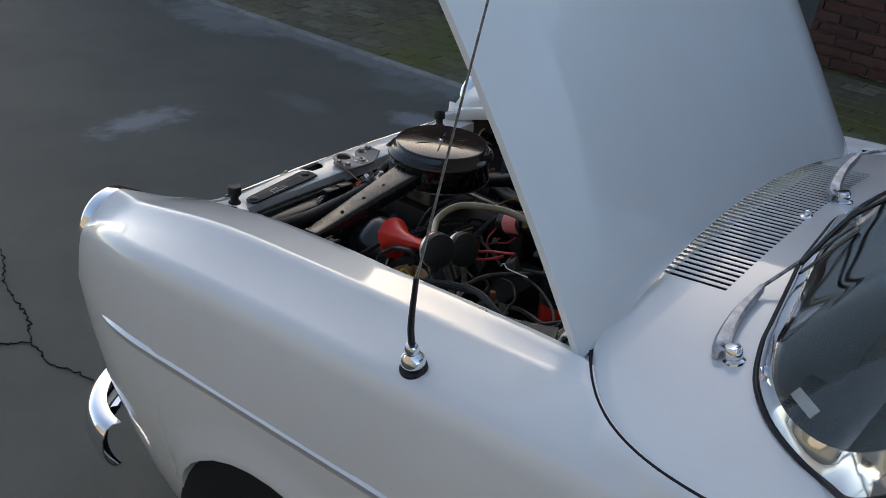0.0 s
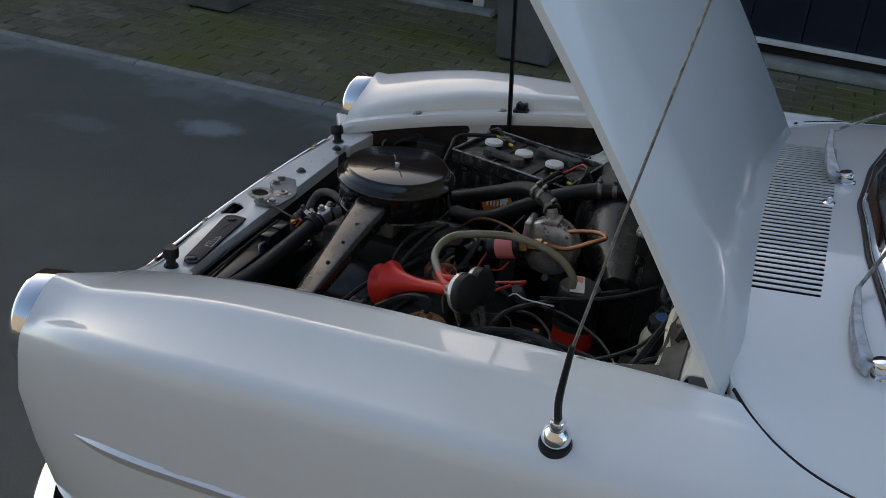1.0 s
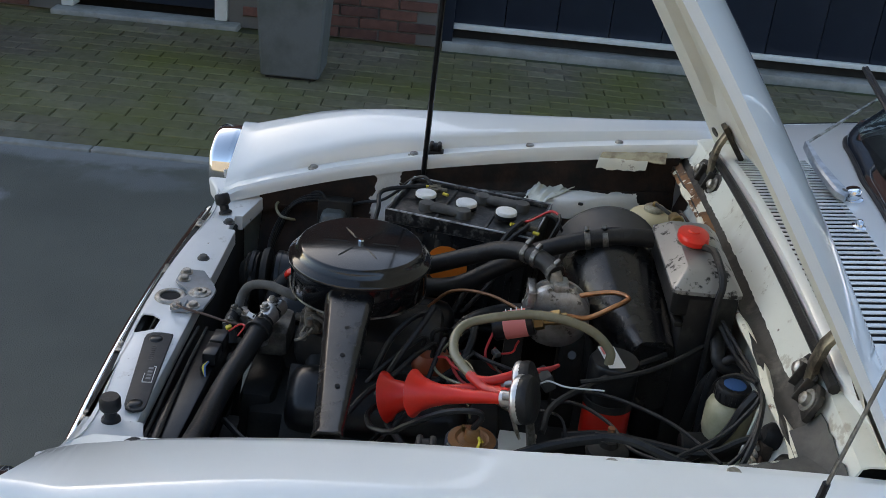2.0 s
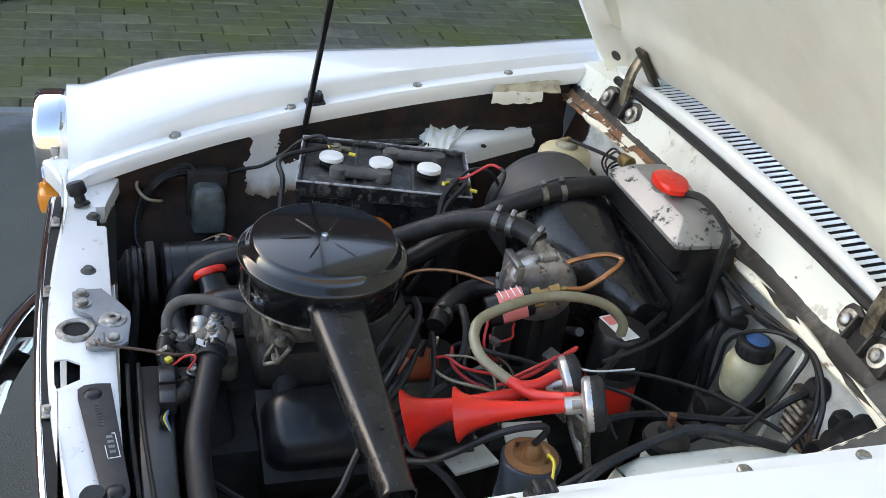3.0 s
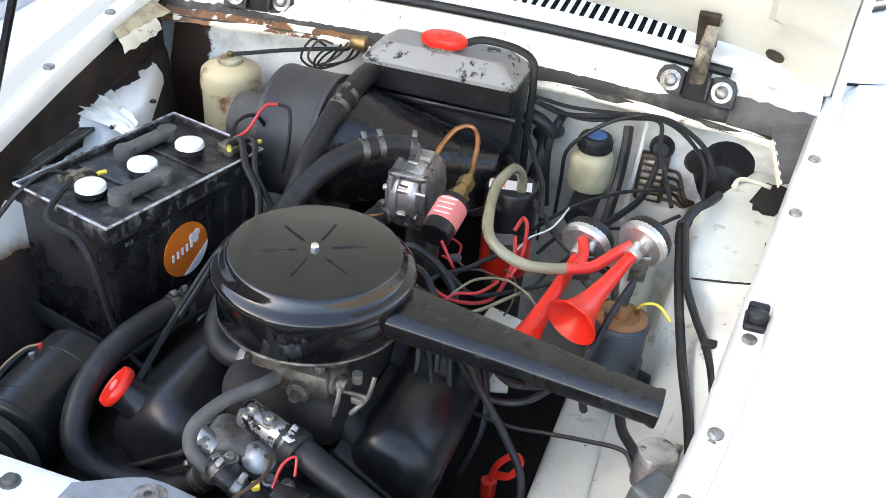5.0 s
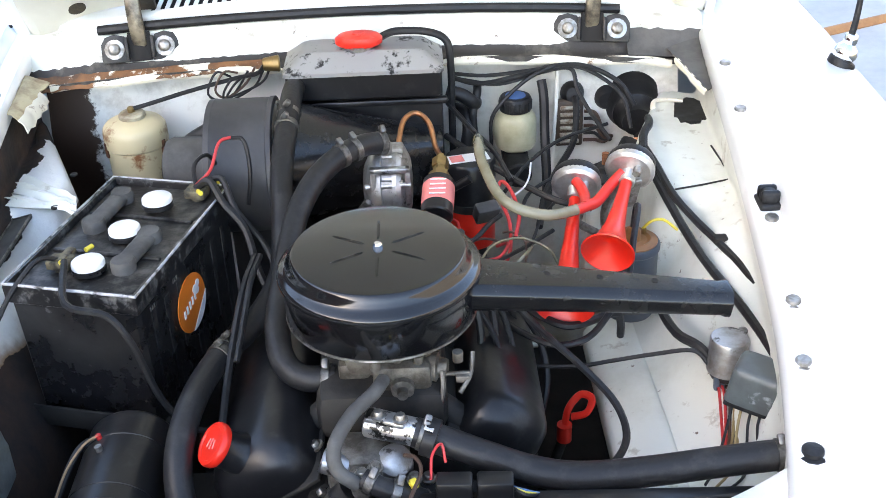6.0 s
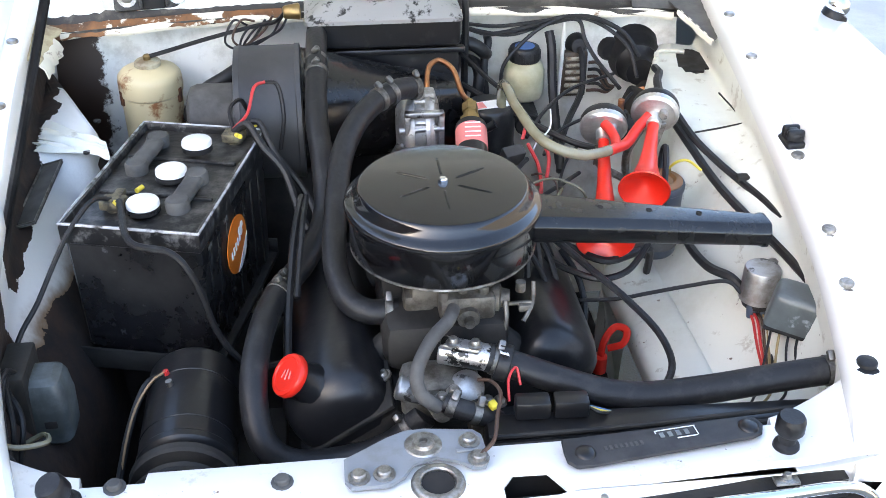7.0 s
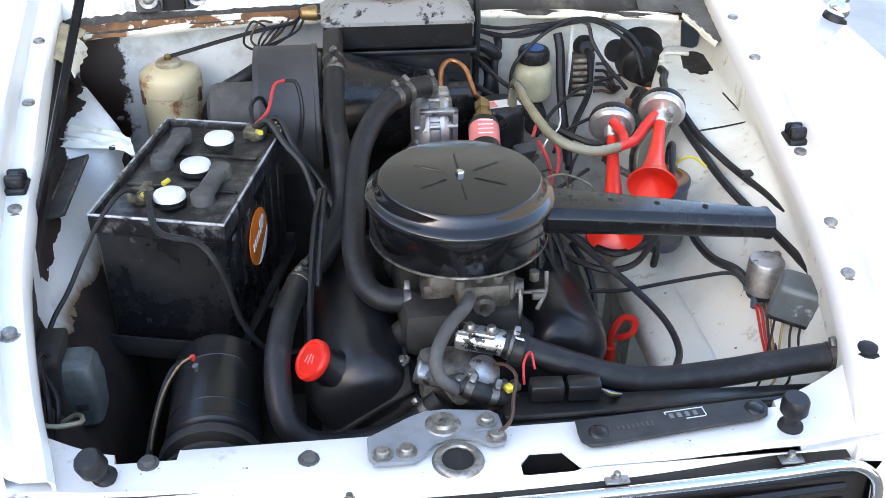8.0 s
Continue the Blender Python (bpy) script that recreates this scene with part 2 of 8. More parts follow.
def asphalt_material():
    m = material("asphalt", (0.094, 0.092, 0.074), 0.72, color2=(0.140, 0.136, 0.108), scale=1.3, bump=0.6, bump_scale=220, spread=(0.3, 0.7), detail=10)
    nt = m.node_tree
    b = nt.nodes["Principled BSDF"]
    base = b.inputs["Base Color"].links[0].from_socket
    tc = [n for n in nt.nodes if n.type == "TEX_COORD"][0]
    # pale worn spots and fine speckle
    out = base
    for scale, lo, hi, col, amount in ((0.9, 0.60, 0.85, (0.20, 0.205, 0.20), 0.6), (140, 0.58, 0.75, (0.10, 0.10, 0.10), 0.6)):
        n = nt.nodes.new("ShaderNodeTexNoise")
        n.inputs["Scale"].default_value, n.inputs["Detail"].default_value = scale, 6
        r = nt.nodes.new("ShaderNodeMapRange")
        r.inputs["From Min"].default_value, r.inputs["From Max"].default_value, r.inputs["To Max"].default_value = lo, hi, amount
        mx = nt.nodes.new("ShaderNodeMix")
        mx.data_type = "RGBA"
        mx.inputs[7].default_value = (*col, 1)
        nt.links.new(tc.outputs["Object"], n.inputs["Vector"])
        nt.links.new(n.outputs["Fac"], r.inputs["Value"])
        nt.links.new(r.outputs["Result"], mx.inputs[0])
        nt.links.new(out, mx.inputs[6])
        out = mx.outputs[2]
    # scuffed, whitish marks: centre, half size along x and y
    wob = nt.nodes.new("ShaderNodeTexNoise")
    wob.inputs["Scale"].default_value, wob.inputs["Detail"].default_value, wob.inputs["Roughness"].default_value = 5, 9, 0.7
    nt.links.new(tc.outputs["Object"], wob.inputs["Vector"])
    for cx, cy, hx, hy, amount in ((-0.91, -2.02, 0.26, 0.10, 1.0), (-1.86, -1.27, 0.10, 0.13, 0.95), (-1.62, -1.75, 0.07, 0.2, 0.3), (-2.2, -1.6, 0.14, 0.3, 0.35), (-2.15, -0.8, 0.10, 0.3, 0.3), (-2.2, -3.0, 0.2, 0.5, 0.6), (-2.36, 0.0, 0.11, 30.0, 0.6)):
        mp = nt.nodes.new("ShaderNodeMapping")
        mp.inputs["Location"].default_value = (-cx / hx, -cy / hy, 0)
        mp.inputs["Scale"].default_value = (1 / hx, 1 / hy, 0)
        ln = nt.nodes.new("ShaderNodeVectorMath")
        ln.operation = "LENGTH"
        ad = nt.nodes.new("ShaderNodeMath")
        ad.operation = "MULTIPLY_ADD"
        ad.inputs[1].default_value, ad.inputs[2].default_value = 3.4, -1.7
        sm = nt.nodes.new("ShaderNodeMath")
        r = nt.nodes.new("ShaderNodeMapRange")
        r.inputs["From Min"].default_value, r.inputs["From Max"].default_value = 1.25, 0.25
        r.interpolation_type = "SMOOTHSTEP"
        r.inputs["To Max"].default_value = amount
        mx = nt.nodes.new("ShaderNodeMix")
        mx.data_type = "RGBA"
        mx.inputs[7].default_value = (0.27, 0.275, 0.275, 1)
        nt.links.new(tc.outputs["Object"], mp.inputs["Vector"])
        nt.links.new(mp.outputs["Vector"], ln.inputs[0])
        nt.links.new(wob.outputs["Fac"], ad.inputs[0])
        nt.links.new(ln.outputs["Value"], sm.inputs[0])
        nt.links.new(ad.outputs[0], sm.inputs[1])
        nt.links.new(sm.outputs[0], r.inputs["Value"])
        nt.links.new(r.outputs["Result"], mx.inputs[0])
        nt.links.new(out, mx.inputs[6])
        out = mx.outputs[2]
    nt.links.new(out, b.inputs["Base Color"])
    return m


ASPHALT = asphalt_material()


def glass_material():
    m = bpy.data.materials.new("windscreen_glass")
    m.use_nodes = True
    b = m.node_tree.nodes["Principled BSDF"]
    b.inputs["Base Color"].default_value = (0.80, 0.88, 0.86, 1)
    b.inputs["Roughness"].default_value, b.inputs["Transmission Weight"].default_value, b.inputs["IOR"].default_value = 0.02, 1.0, 1.45
    return m


GLASS = glass_material()


# ---- mesh tools (world coordinates) ----
WORLD = {}


def thing(name, at, label, category, group="", kind=""):
    e = new(name)
    e.empty_display_size = 0.05
    e.location = at
    WORLD[e] = Matrix.Translation(at)
    return tagged(e, label, category, group, kind)


def part(name, bm, mat, parent=None, label="", angle=38):
    bmesh.ops.recalc_face_normals(bm, faces=bm.faces)
    me = bpy.data.meshes.new(name)
    bm.to_mesh(me)
    bm.free()
    me.shade_smooth()
    me.set_sharp_from_angle(angle=radians(angle))
    for mm in mat if isinstance(mat, (list, tuple)) else [mat]:
        me.materials.append(mm)
    ob = new(name, me)
    if parent is not None:
        ob.parent = parent
        ob.matrix_parent_inverse = WORLD.get(parent, Matrix()).inverted()
    if label:
        tagged(ob, label)
    return ob


def solo(name, bm, mat, label, category, group="", kind="", angle=38):
    return tagged(part(name, bm, mat, None, "", angle), label, category, group, kind)


def BM():
    return bmesh.new()


def spline(pts, res=6, closed=False):
    p = [Vector(a) for a in pts]
    n, out = len(p), []
    if n == 2:
        return p
    for i in range(n if closed else n - 1):
        a, b = p[i], p[(i + 1) % n]
        z = p[i - 1] if (i or closed) else a * 2 - b
        c = p[(i + 2) % n] if (i + 2 < n or closed) else b * 2 - a
        for k in range(res):
            t = k / res
            out.append(0.5 * (2 * a + (b - z) * t + (2 * z - 5 * a + 4 * b - c) * t * t + (3 * a - z - 3 * b + c) * t ** 3))
    if not closed:
        out.append(p[-1])
    return out


def sweep(bm, pts, r, seg=10, res=6, closed=False, flat=1.0):
    """A round bar or hose along a smooth line; r: one radius, or one for each given point."""
    path = spline(pts, res, closed)
    n = len(path)
    if isinstance(r, (list, tuple)):
        rad = [float(np.interp(i / max(1, n - 1) * (len(r) - 1), range(len(r)), r)) for i in range(n)]
    else:
        rad = [r] * n
    rings, up = [], None
    for i, c in enumerate(path):
        t = (path[(i + 1) % n] - path[i - 1]) if closed or 0 < i < n - 1 else (path[1] - path[0] if i == 0 else path[-1] - path[-2])
        t.normalize()
        if up is None:
            up = t.orthogonal().normalized()
        up = (up - t * up.dot(t)).normalized()
        side = t.cross(up)
        rings.append([bm.verts.new(c + (up * math.cos(2 * math.pi * k / seg) + side * math.sin(2 * math.pi * k / seg) * flat) * rad[i]) for k in range(seg)])
    for i in range(n if closed else n - 1):
        a, b = rings[i], rings[(i + 1) % n]
        for k in range(seg):
            bm.faces.new((a[k], a[(k + 1) % seg], b[(k + 1) % seg], b[k]))
    if not closed:
        bm.faces.new(rings[0][::-1])
        bm.faces.new(rings[-1])
    return bm


def basis(axis):
    z = Vector(axis).normalized()
    x = z.orthogonal().normalized()
    if abs(z.z) > 0.999:
        x = Vector((1, 0, 0))
    return Matrix((x, z.cross(x), z)).transposed()


def lathe(bm, at, axis, profile, seg=28, squash=1.0):
    """Turned shape: profile of (radius, height along axis)."""
    m, at, rings = basis(axis), Vector(at), []
    for r, h in profile:
        if r < 1e-5:
            rings.append([bm.verts.new(at + m @ Vector((0, 0, h)))])
        else:
            rings.append([bm.verts.new(at + m @ Vector((r * math.cos(2 * math.pi * k / seg), squash * r * math.sin(2 * math.pi * k / seg), h))) for k in range(seg)])
    for a, b in zip(rings, rings[1:]):
        for k in range(seg):
            q = [a[k % len(a)], a[(k + 1) % len(a)], b[(k + 1) % len(b)], b[k % len(b)]]
            q = list(dict.fromkeys(q))
            if len(q) > 2:
                bm.faces.new(q)
    for ring, flip in ((rings[0], True), (rings[-1], False)):
        if len(ring) > 2:
            bm.faces.new(ring[::-1] if flip else ring)
    return bm


def rod(bm, p0, p1, r, r2=None, bev=0.0, seg=20):
    p0, p1 = Vector(p0), Vector(p1)
    h = (p1 - p0).length
    r2 = r if r2 is None else r2
    prof = [(r - bev, 0), (r, bev), (r2, h - bev), (r2 - bev, h)] if bev else [(r, 0), (r2, h)]
    return lathe(bm, p0, p1 - p0, prof, seg)


def box(bm, c, size, bev=0.004, rot=(0, 0, 0), segs=2, m=None):
    m = Matrix.LocRotScale(c, Euler([radians(a) for a in rot]), None) if m is None else m
    made = bmesh.ops.create_cube(bm, size=1.0, matrix=m @ Matrix.Diagonal((*size, 1)))["verts"]
    if bev:
        edges = list({e for v in made for e in v.link_edges})
        bmesh.ops.bevel(bm, geom=edges, offset=min(bev, min(size) * 0.45), segments=segs, affect="EDGES", profile=0.5)
    return bm


def prism(bm, outline, z0, z1, m=None, bev=0.0):
    """A plate: outline in x, y, from z0 to z1, moved by m."""
    m = Matrix() if m is None else m
    lo = [bm.verts.new(m @ Vector((x, y, z0))) for x, y in outline]
    hi = [bm.verts.new(m @ Vector((x, y, z1))) for x, y in outline]
    n = len(outline)
    bm.faces.new(lo[::-1])
    top = bm.faces.new(hi)
    for k in range(n):
        bm.faces.new((lo[k], lo[(k + 1) % n], hi[(k + 1) % n], hi[k]))
    if bev:
        bmesh.ops.bevel(bm, geom=list(top.edges), offset=bev, segments=2, affect="EDGES", profile=0.5)
    return bm


def sheet(bm, rows, thick=0.0, skip=None, closed=False):
    """Skin over rows of points; thick pushes a second skin along the normals. skip(i, j) leaves a hole."""
    ni, nj = len(rows), len(rows[0])
    P = np.array([[tuple(p) for p in r] for r in rows], float)
    layers = [P]
    if thick:
        du = np.gradient(P, axis=0)
        dv = np.gradient(P, axis=1)
        nrm = np.cross(du, dv)
        nrm /= np.linalg.norm(nrm, axis=2, keepdims=True) + 1e-12
        layers.append(P + nrm * thick)
    V = [[[bm.verts.new(p) for p in r] for r in L] for L in layers]
    def there(i, j):
        return 0 <= i < ni - 1 and 0 <= j < nj - 1 and not (skip and skip(i, j))
    for i in range(ni - 1):
        for j in range(nj - 1):
            if not there(i, j):
                continue
            for L in V:
                bm.faces.new((L[i][j], L[i + 1][j], L[i + 1][j + 1], L[i][j + 1]))
            if thick:
                a, b = V
                for (i0, j0, i1, j1, di, dj) in ((i, j, i, j + 1, -1, 0), (i + 1, j, i + 1, j + 1, 1, 0), (i, j, i + 1, j, 0, -1), (i, j + 1, i + 1, j + 1, 0, 1)):
                    if not there(i + di, j + dj):
                        bm.faces.new((a[i0][j0], a[i1][j1], b[i1][j1], b[i0][j0]))
    return bm


def curve_of(*pairs):
    xs, ys = zip(*pairs)
    return lambda v: float(np.interp(v, xs, ys))


def smooth_of(*pairs):
    """Smooth line through a few values."""
    pts = spline([(a, b, 0) for a, b in pairs], 8)
    xs, ys = [p.x for p in pts], [p.y for p in pts]
    return lambda v: float(np.interp(v, xs, ys))


def bolt(parent, at, r=0.008, mat=None, axis=(0, 0, 1), name="bolt"):
    bm = BM()
    lathe(bm, at, axis, [(r * 1.5, -0.001), (r * 1.5, 0.0015), (r * 1.05, 0.002), (r, 0.006), (r * 0.8, 0.0075), (0, 0.0075)], 12)
    return part(name, bm, mat or STEEL, parent)


def clamp(parent, at, axis, r, name="hose_clamp"):
    bm = BM()
    m = basis(axis)
    lathe(bm, Vector(at) - m @ Vector((0, 0, 0.006)), axis, [(r, 0.001), (r + 0.0014, 0.0015), (r + 0.0014, 0.0105), (r, 0.011)], 24)
    up = Vector((0, 0, 1)) - Vector(axis).normalized() * Vector(axis).normalized().z
    up = up.normalized() if up.length > 0.2 else m @ Vector((1, 0, 0))
    box(bm, Vector(at) + up * (r + 0.004), (0.012, 0.008, 0.008), 0.002, m=Matrix.LocRotScale(Vector(at) + up * (r + 0.005), m.to_quaternion(), None))
    return part(name, bm, CLAMP, parent, "dull zinc-plated hose clamp")


# ---- ground and building ----
EDGE, WALL_X = -2.365, -4.42


def setting():
    bm = BM()
    ring = [(-5000, -5000), (5000, -5000), (5000, 5000), (-5000, 5000)]
    bm.faces.new([bm.verts.new((x, y, -0.02)) for x, y in ring])
    solo("ground", bm, SOIL, "dark mossy soil around the yard", "ground", kind="structure")
    bm = BM()
    rows = [[(x, y, 0.0) for y in np.linspace(-9, 9, 28)] for x in np.linspace(EDGE, 7, 16)]
    sheet(bm, rows, -0.018)
    yard = solo("yard", bm, ASPHALT, "dark grey cracked asphalt yard", "asphalt", kind="structure")
    bm = BM()
    for pts in ([(0.30, -0.30), (0.36, -0.46), (0.385, -0.627), (0.408, -0.726), (0.377, -0.857), (0.315, -0.971), (0.294, -1.064), (0.253, -1.192), (0.16, -1.35), (0.10, -1.6)], [(0.39, -0.84), (0.449, -0.884), (0.56, -0.93), (0.7, -1.02)]):
        rnd = random.Random(3)
        path = spline([(x, y, 0.0015) for x, y in pts], 10)
        path = [p + Vector((rnd.uniform(-0.008, 0.008), rnd.uniform(-0.008, 0.008), 0)) for p in path]
        sweep(bm, path, 0.004, 5, 1, flat=0.3)
    part("crack", bm, DARK, yard, "open crack")
    bm = BM()
    sheet(bm, [[(x, y, 0.006) for y in np.linspace(2.0, 9, 10)] for x in np.linspace(1.35, 7, 8)], -0.02)
    part("concrete_slab", bm, SLAB, yard, "pale concrete slab")
    # concrete edging along the paving
    for a, b in (((EDGE, -6), (EDGE, 9)),):
        n = 15
        for k in range(n):
            y0, y1 = a[1] + (b[1] - a[1]) * k / n, a[1] + (b[1] - a[1]) * (k + 1) / n
            bm = BM()
            box(bm, (EDGE - 0.03, (y0 + y1) / 2, -0.004), (0.05, y1 - y0 - 0.006, 0.03), 0.004)
            part("edging_stone", bm, CONCRETE, yard)


setting()
DOOR = (-1.86, -0.905, 2.1)
GARAGE = (0.315, 4.6, 2.3)


def facade():
    bm = BM()
    top = 2.75
    spans = [(-9, DOOR[0], 0, top), (DOOR[0], DOOR[1], DOOR[2], top), (DOOR[1], GARAGE[0], 0, top), (GARAGE[0], GARAGE[1], GARAGE[2], top), (GARAGE[1], 11, 0, top)]
    for y0, y1, z0, z1 in spans:
        box(bm, (WALL_X - 0.112, (y0 + y1) / 2, (z0 + z1) / 2), (0.2, y1 - y0, z1 - z0), 0)
    w = solo("wall_west", bm, MORTAR, "red brick house wall with weathered mortar", "wall", kind="structure")
    bm = BM()
    box(bm, (WALL_X - 0.10, 1.0, 3.0), (0.26, 20, 0.6), 0)
    part("upper_wall", bm, BRICK_FACE, w)
    # added roof, out of view, sized to shade the car from the sun
    bm = BM()
    sheet(bm, [[(WALL_X + 0.35, y, 3.1), (WALL_X - 3.9, y, 6.0), (WALL_X - 8.2, y, 3.1)] for y in (-11, 1, 13)], 0.12)
    solo("roof", bm, material("dark_roof_slab", (0.035, 0.035, 0.038), 0.8, color2=(0.022, 0.022, 0.024), scale=3, bump=0.4, bump_scale=20), "unseen added roof slab that keeps the sun off the car", "roof", kind="structure")
    return w


WALL = facade()


def doors():
    d = thing("door_1", (WALL_X, -1.35, 0), "navy painted house door in a white frame", "door", kind="structure")
    y0, y1, zt = DOOR
    bm = BM()
    box(bm, (WALL_X - 0.10, (y0 + y1) / 2, 1.07), (0.045, y1 - y0 - 0.15, 2.0), 0.004)
    for zc in (0.5, 1.45):
        box(bm, (WALL_X - 0.075, (y0 + y1) / 2, zc), (0.012, y1 - y0 - 0.42, 0.7), 0.005)
    part("door_leaf", bm, NAVY, d)
    for yy in (y0 + 0.04, y1 - 0.04):
        bm = BM()
        box(bm, (WALL_X - 0.05, yy, 1.055), (0.11, 0.07, 2.05), 0.004)
        part("frame_post", bm, FRAME_WHITE, d)
    part("frame_head", box(BM(), (WALL_X - 0.05, (y0 + y1) / 2, 2.07), (0.10, y1 - y0 - 0.01, 0.05), 0.004), FRAME_WHITE, d)
    part("sill", box(BM(), (WALL_X + 0.01, (y0 + y1) / 2 + 0.02, 0.006), (0.16, y1 - y0 + 0.10, 0.04), 0.008), CONCRETE, d, "worn concrete sill")
    # added dark backing keeps sky light from leaking round the door
    part("light_stop", box(BM(), (WALL_X - 0.23, (y0 + y1) / 2, 1.05), (0.03, y1 - y0 + 0.1, 2.2), 0), DARK, d)
    g = thing("door_2", (WALL_X, 2.4, 0), "navy garage door with a pale bottom rail", "garage door", kind="structure")
    y0, y1, zt = GARAGE
    n = 14
    for k in range(n):
        w = (y1 - y0 - 0.1) / n
        part("board", box(BM(), (WALL_X - 0.10, y0 + 0.05 + w * (k + 0.5), 1.18), (0.04, w - 0.004, 2.10), 0.004), NAVY, g)
    part("bottom_rail", box(BM(), (WALL_X - 0.065, (y0 + y1) / 2, 0.120), (0.03, y1 - y0 - 0.06, 0.032), 0.004), FRAME_WHITE, g, "pale weathered rail")
    # added dark backing again blocks sky light behind the boards
    part("light_stop", box(BM(), (WALL_X - 0.23, (y0 + y1) / 2, 1.15), (0.03, y1 - y0 + 0.1, 2.4), 0), DARK, g)
    # near-black strip paints the shaded gap between rail and sill
    part("gap_shade", box(BM(), (WALL_X - 0.13, (y0 + y1) / 2, 0.075), (0.03, y1 - y0 - 0.06, 0.11), 0.002), DARK, g)
    part("frame_post", box(BM(), (WALL_X - 0.06, y0 + 0.03, 1.15), (0.1, 0.06, 2.25), 0.004), NAVY, g)
    part("sill", box(BM(), (WALL_X - 0.05, (y0 + y1) / 2, 0.012), (0.14, y1 - y0 - 0.01, 0.06), 0.008), CONCRETE, g, "worn concrete sill")


doors()


def far_walls():
    # added wall, out of view: dims the low sky and gives warm reflections
    bm = BM()
    box(bm, (9.5, 2.0, 2.6), (0.25, 34, 5.2), 0)
    solo("sky_screen_east", bm, BRICK_FACE, "unseen added brick wall that dims the sky beside the car", "wall", kind="structure")
    bm = BM()
    sweep(bm, [(1.2, 3.07, 0.016), (4.5, 4.55, 0.016)], 0.022, 8, 1, flat=0.5)
    solo("plank", bm, material("sunlit_plank", (0.42, 0.20, 0.075), 0.7, color2=(0.33, 0.15, 0.06), scale=20), "orange-brown wooden plank lying on the yard", "plank")


far_walls()


def planter(y0, x0):
    """Tapered square tub, wider at the top, with a hollow rim."""
    t = thing("planter", (x0, y0, 0), "tall grey tapered square planter tub on the paving", "planter", "planters by the door")
    bm = BM()
    rows = []
    for z, h in ((0.015, 0.140), (0.02, 0.146), (0.9, 0.196), (0.97, 0.20), (0.985, 0.196), (0.985, 0.165), (0.8, 0.155)):
        rows.append([(x0 + sx * h, y0 + sy * h, z) for sx, sy in ((-1, -1), (-0.92, -1), (0.92, -1), (1, -0.92), (1, 0.92), (0.92, 1), (-0.92, 1), (-1, 0.92), (-1, -1))])
    sheet(bm, rows)
    part("tub", bm, PLANTER, t)
    part("base", box(BM(), (x0, y0, 0.012), (0.25, 0.25, 0.024), 0.004), DARK, t, "dark recessed foot")
    part("soil", box(BM(), (x0, y0, 0.85), (0.31, 0.31, 0.04), 0.01), SOIL, t)
    return t


planter(-2.22, -3.52)
planter(-0.403, -3.69)


# ---- the car: body ----
CAR = thing("car", (0, 1.6, 0), "white 1960s two-door saloon with its bonnet open", "car")

bolt_x = smooth_of((-0.10, 0.425), (-0.02, 0.443), (0.06, 0.465), (0.176, 0.490), (0.266, 0.505), (0.407, 0.519), (0.66, 0.545), (0.95, 0.572), (1.15, 0.590), (1.6, 0.6))
bolt_z = smooth_of((-0.10, 0.750), (-0.02, 0.762), (0.06, 0.780), (0.176, 0.804), (0.266, 0.821), (0.407, 0.848), (0.66, 0.882), (0.95, 0.908), (1.15, 0.912), (1.6, 0.915))
crest_z = smooth_of((-0.10, 0.735), (-0.045, 0.752), (0.02, 0.787), (0.13, 0.827), (0.27, 0.862), (0.42, 0.883), (0.54, 0.897), (0.67, 0.907), (0.80, 0.917), (0.93, 0.928), (1.15, 0.936), (1.6, 0.938))
ridge_z = smooth_of((-0.10, 0.803), (-0.03, 0.821), (0.144, 0.861), (0.3, 0.884), (0.576, 0.899), (0.755, 0.909), (0.95, 0.921), (1.15, 0.932), (1.6, 0.938))
ridge_x = smooth_of((-0.10, 0.622), (-0.03, 0.628), (0.144, 0.640), (0.5, 0.642), (1.0, 0.648), (1.6, 0.66))
should_z = smooth_of((-0.10, 0.752), (-0.02, 0.780), (0.1, 0.818), (0.3, 0.840), (0.6, 0.855), (0.85, 0.866), (1.0, 0.876), (1.6, 0.89))


def side_x(y):
    return 0.79 - (0.058 * ((0.25 - y) / 0.28) ** 2 if y < 0.25 else 0.0)


def arch_z(y):
    d = 0.285 ** 2 - (y - 0.55) ** 2
    return max(0.22, 0.27 + math.sqrt(d)) if d > 0 else 0.22


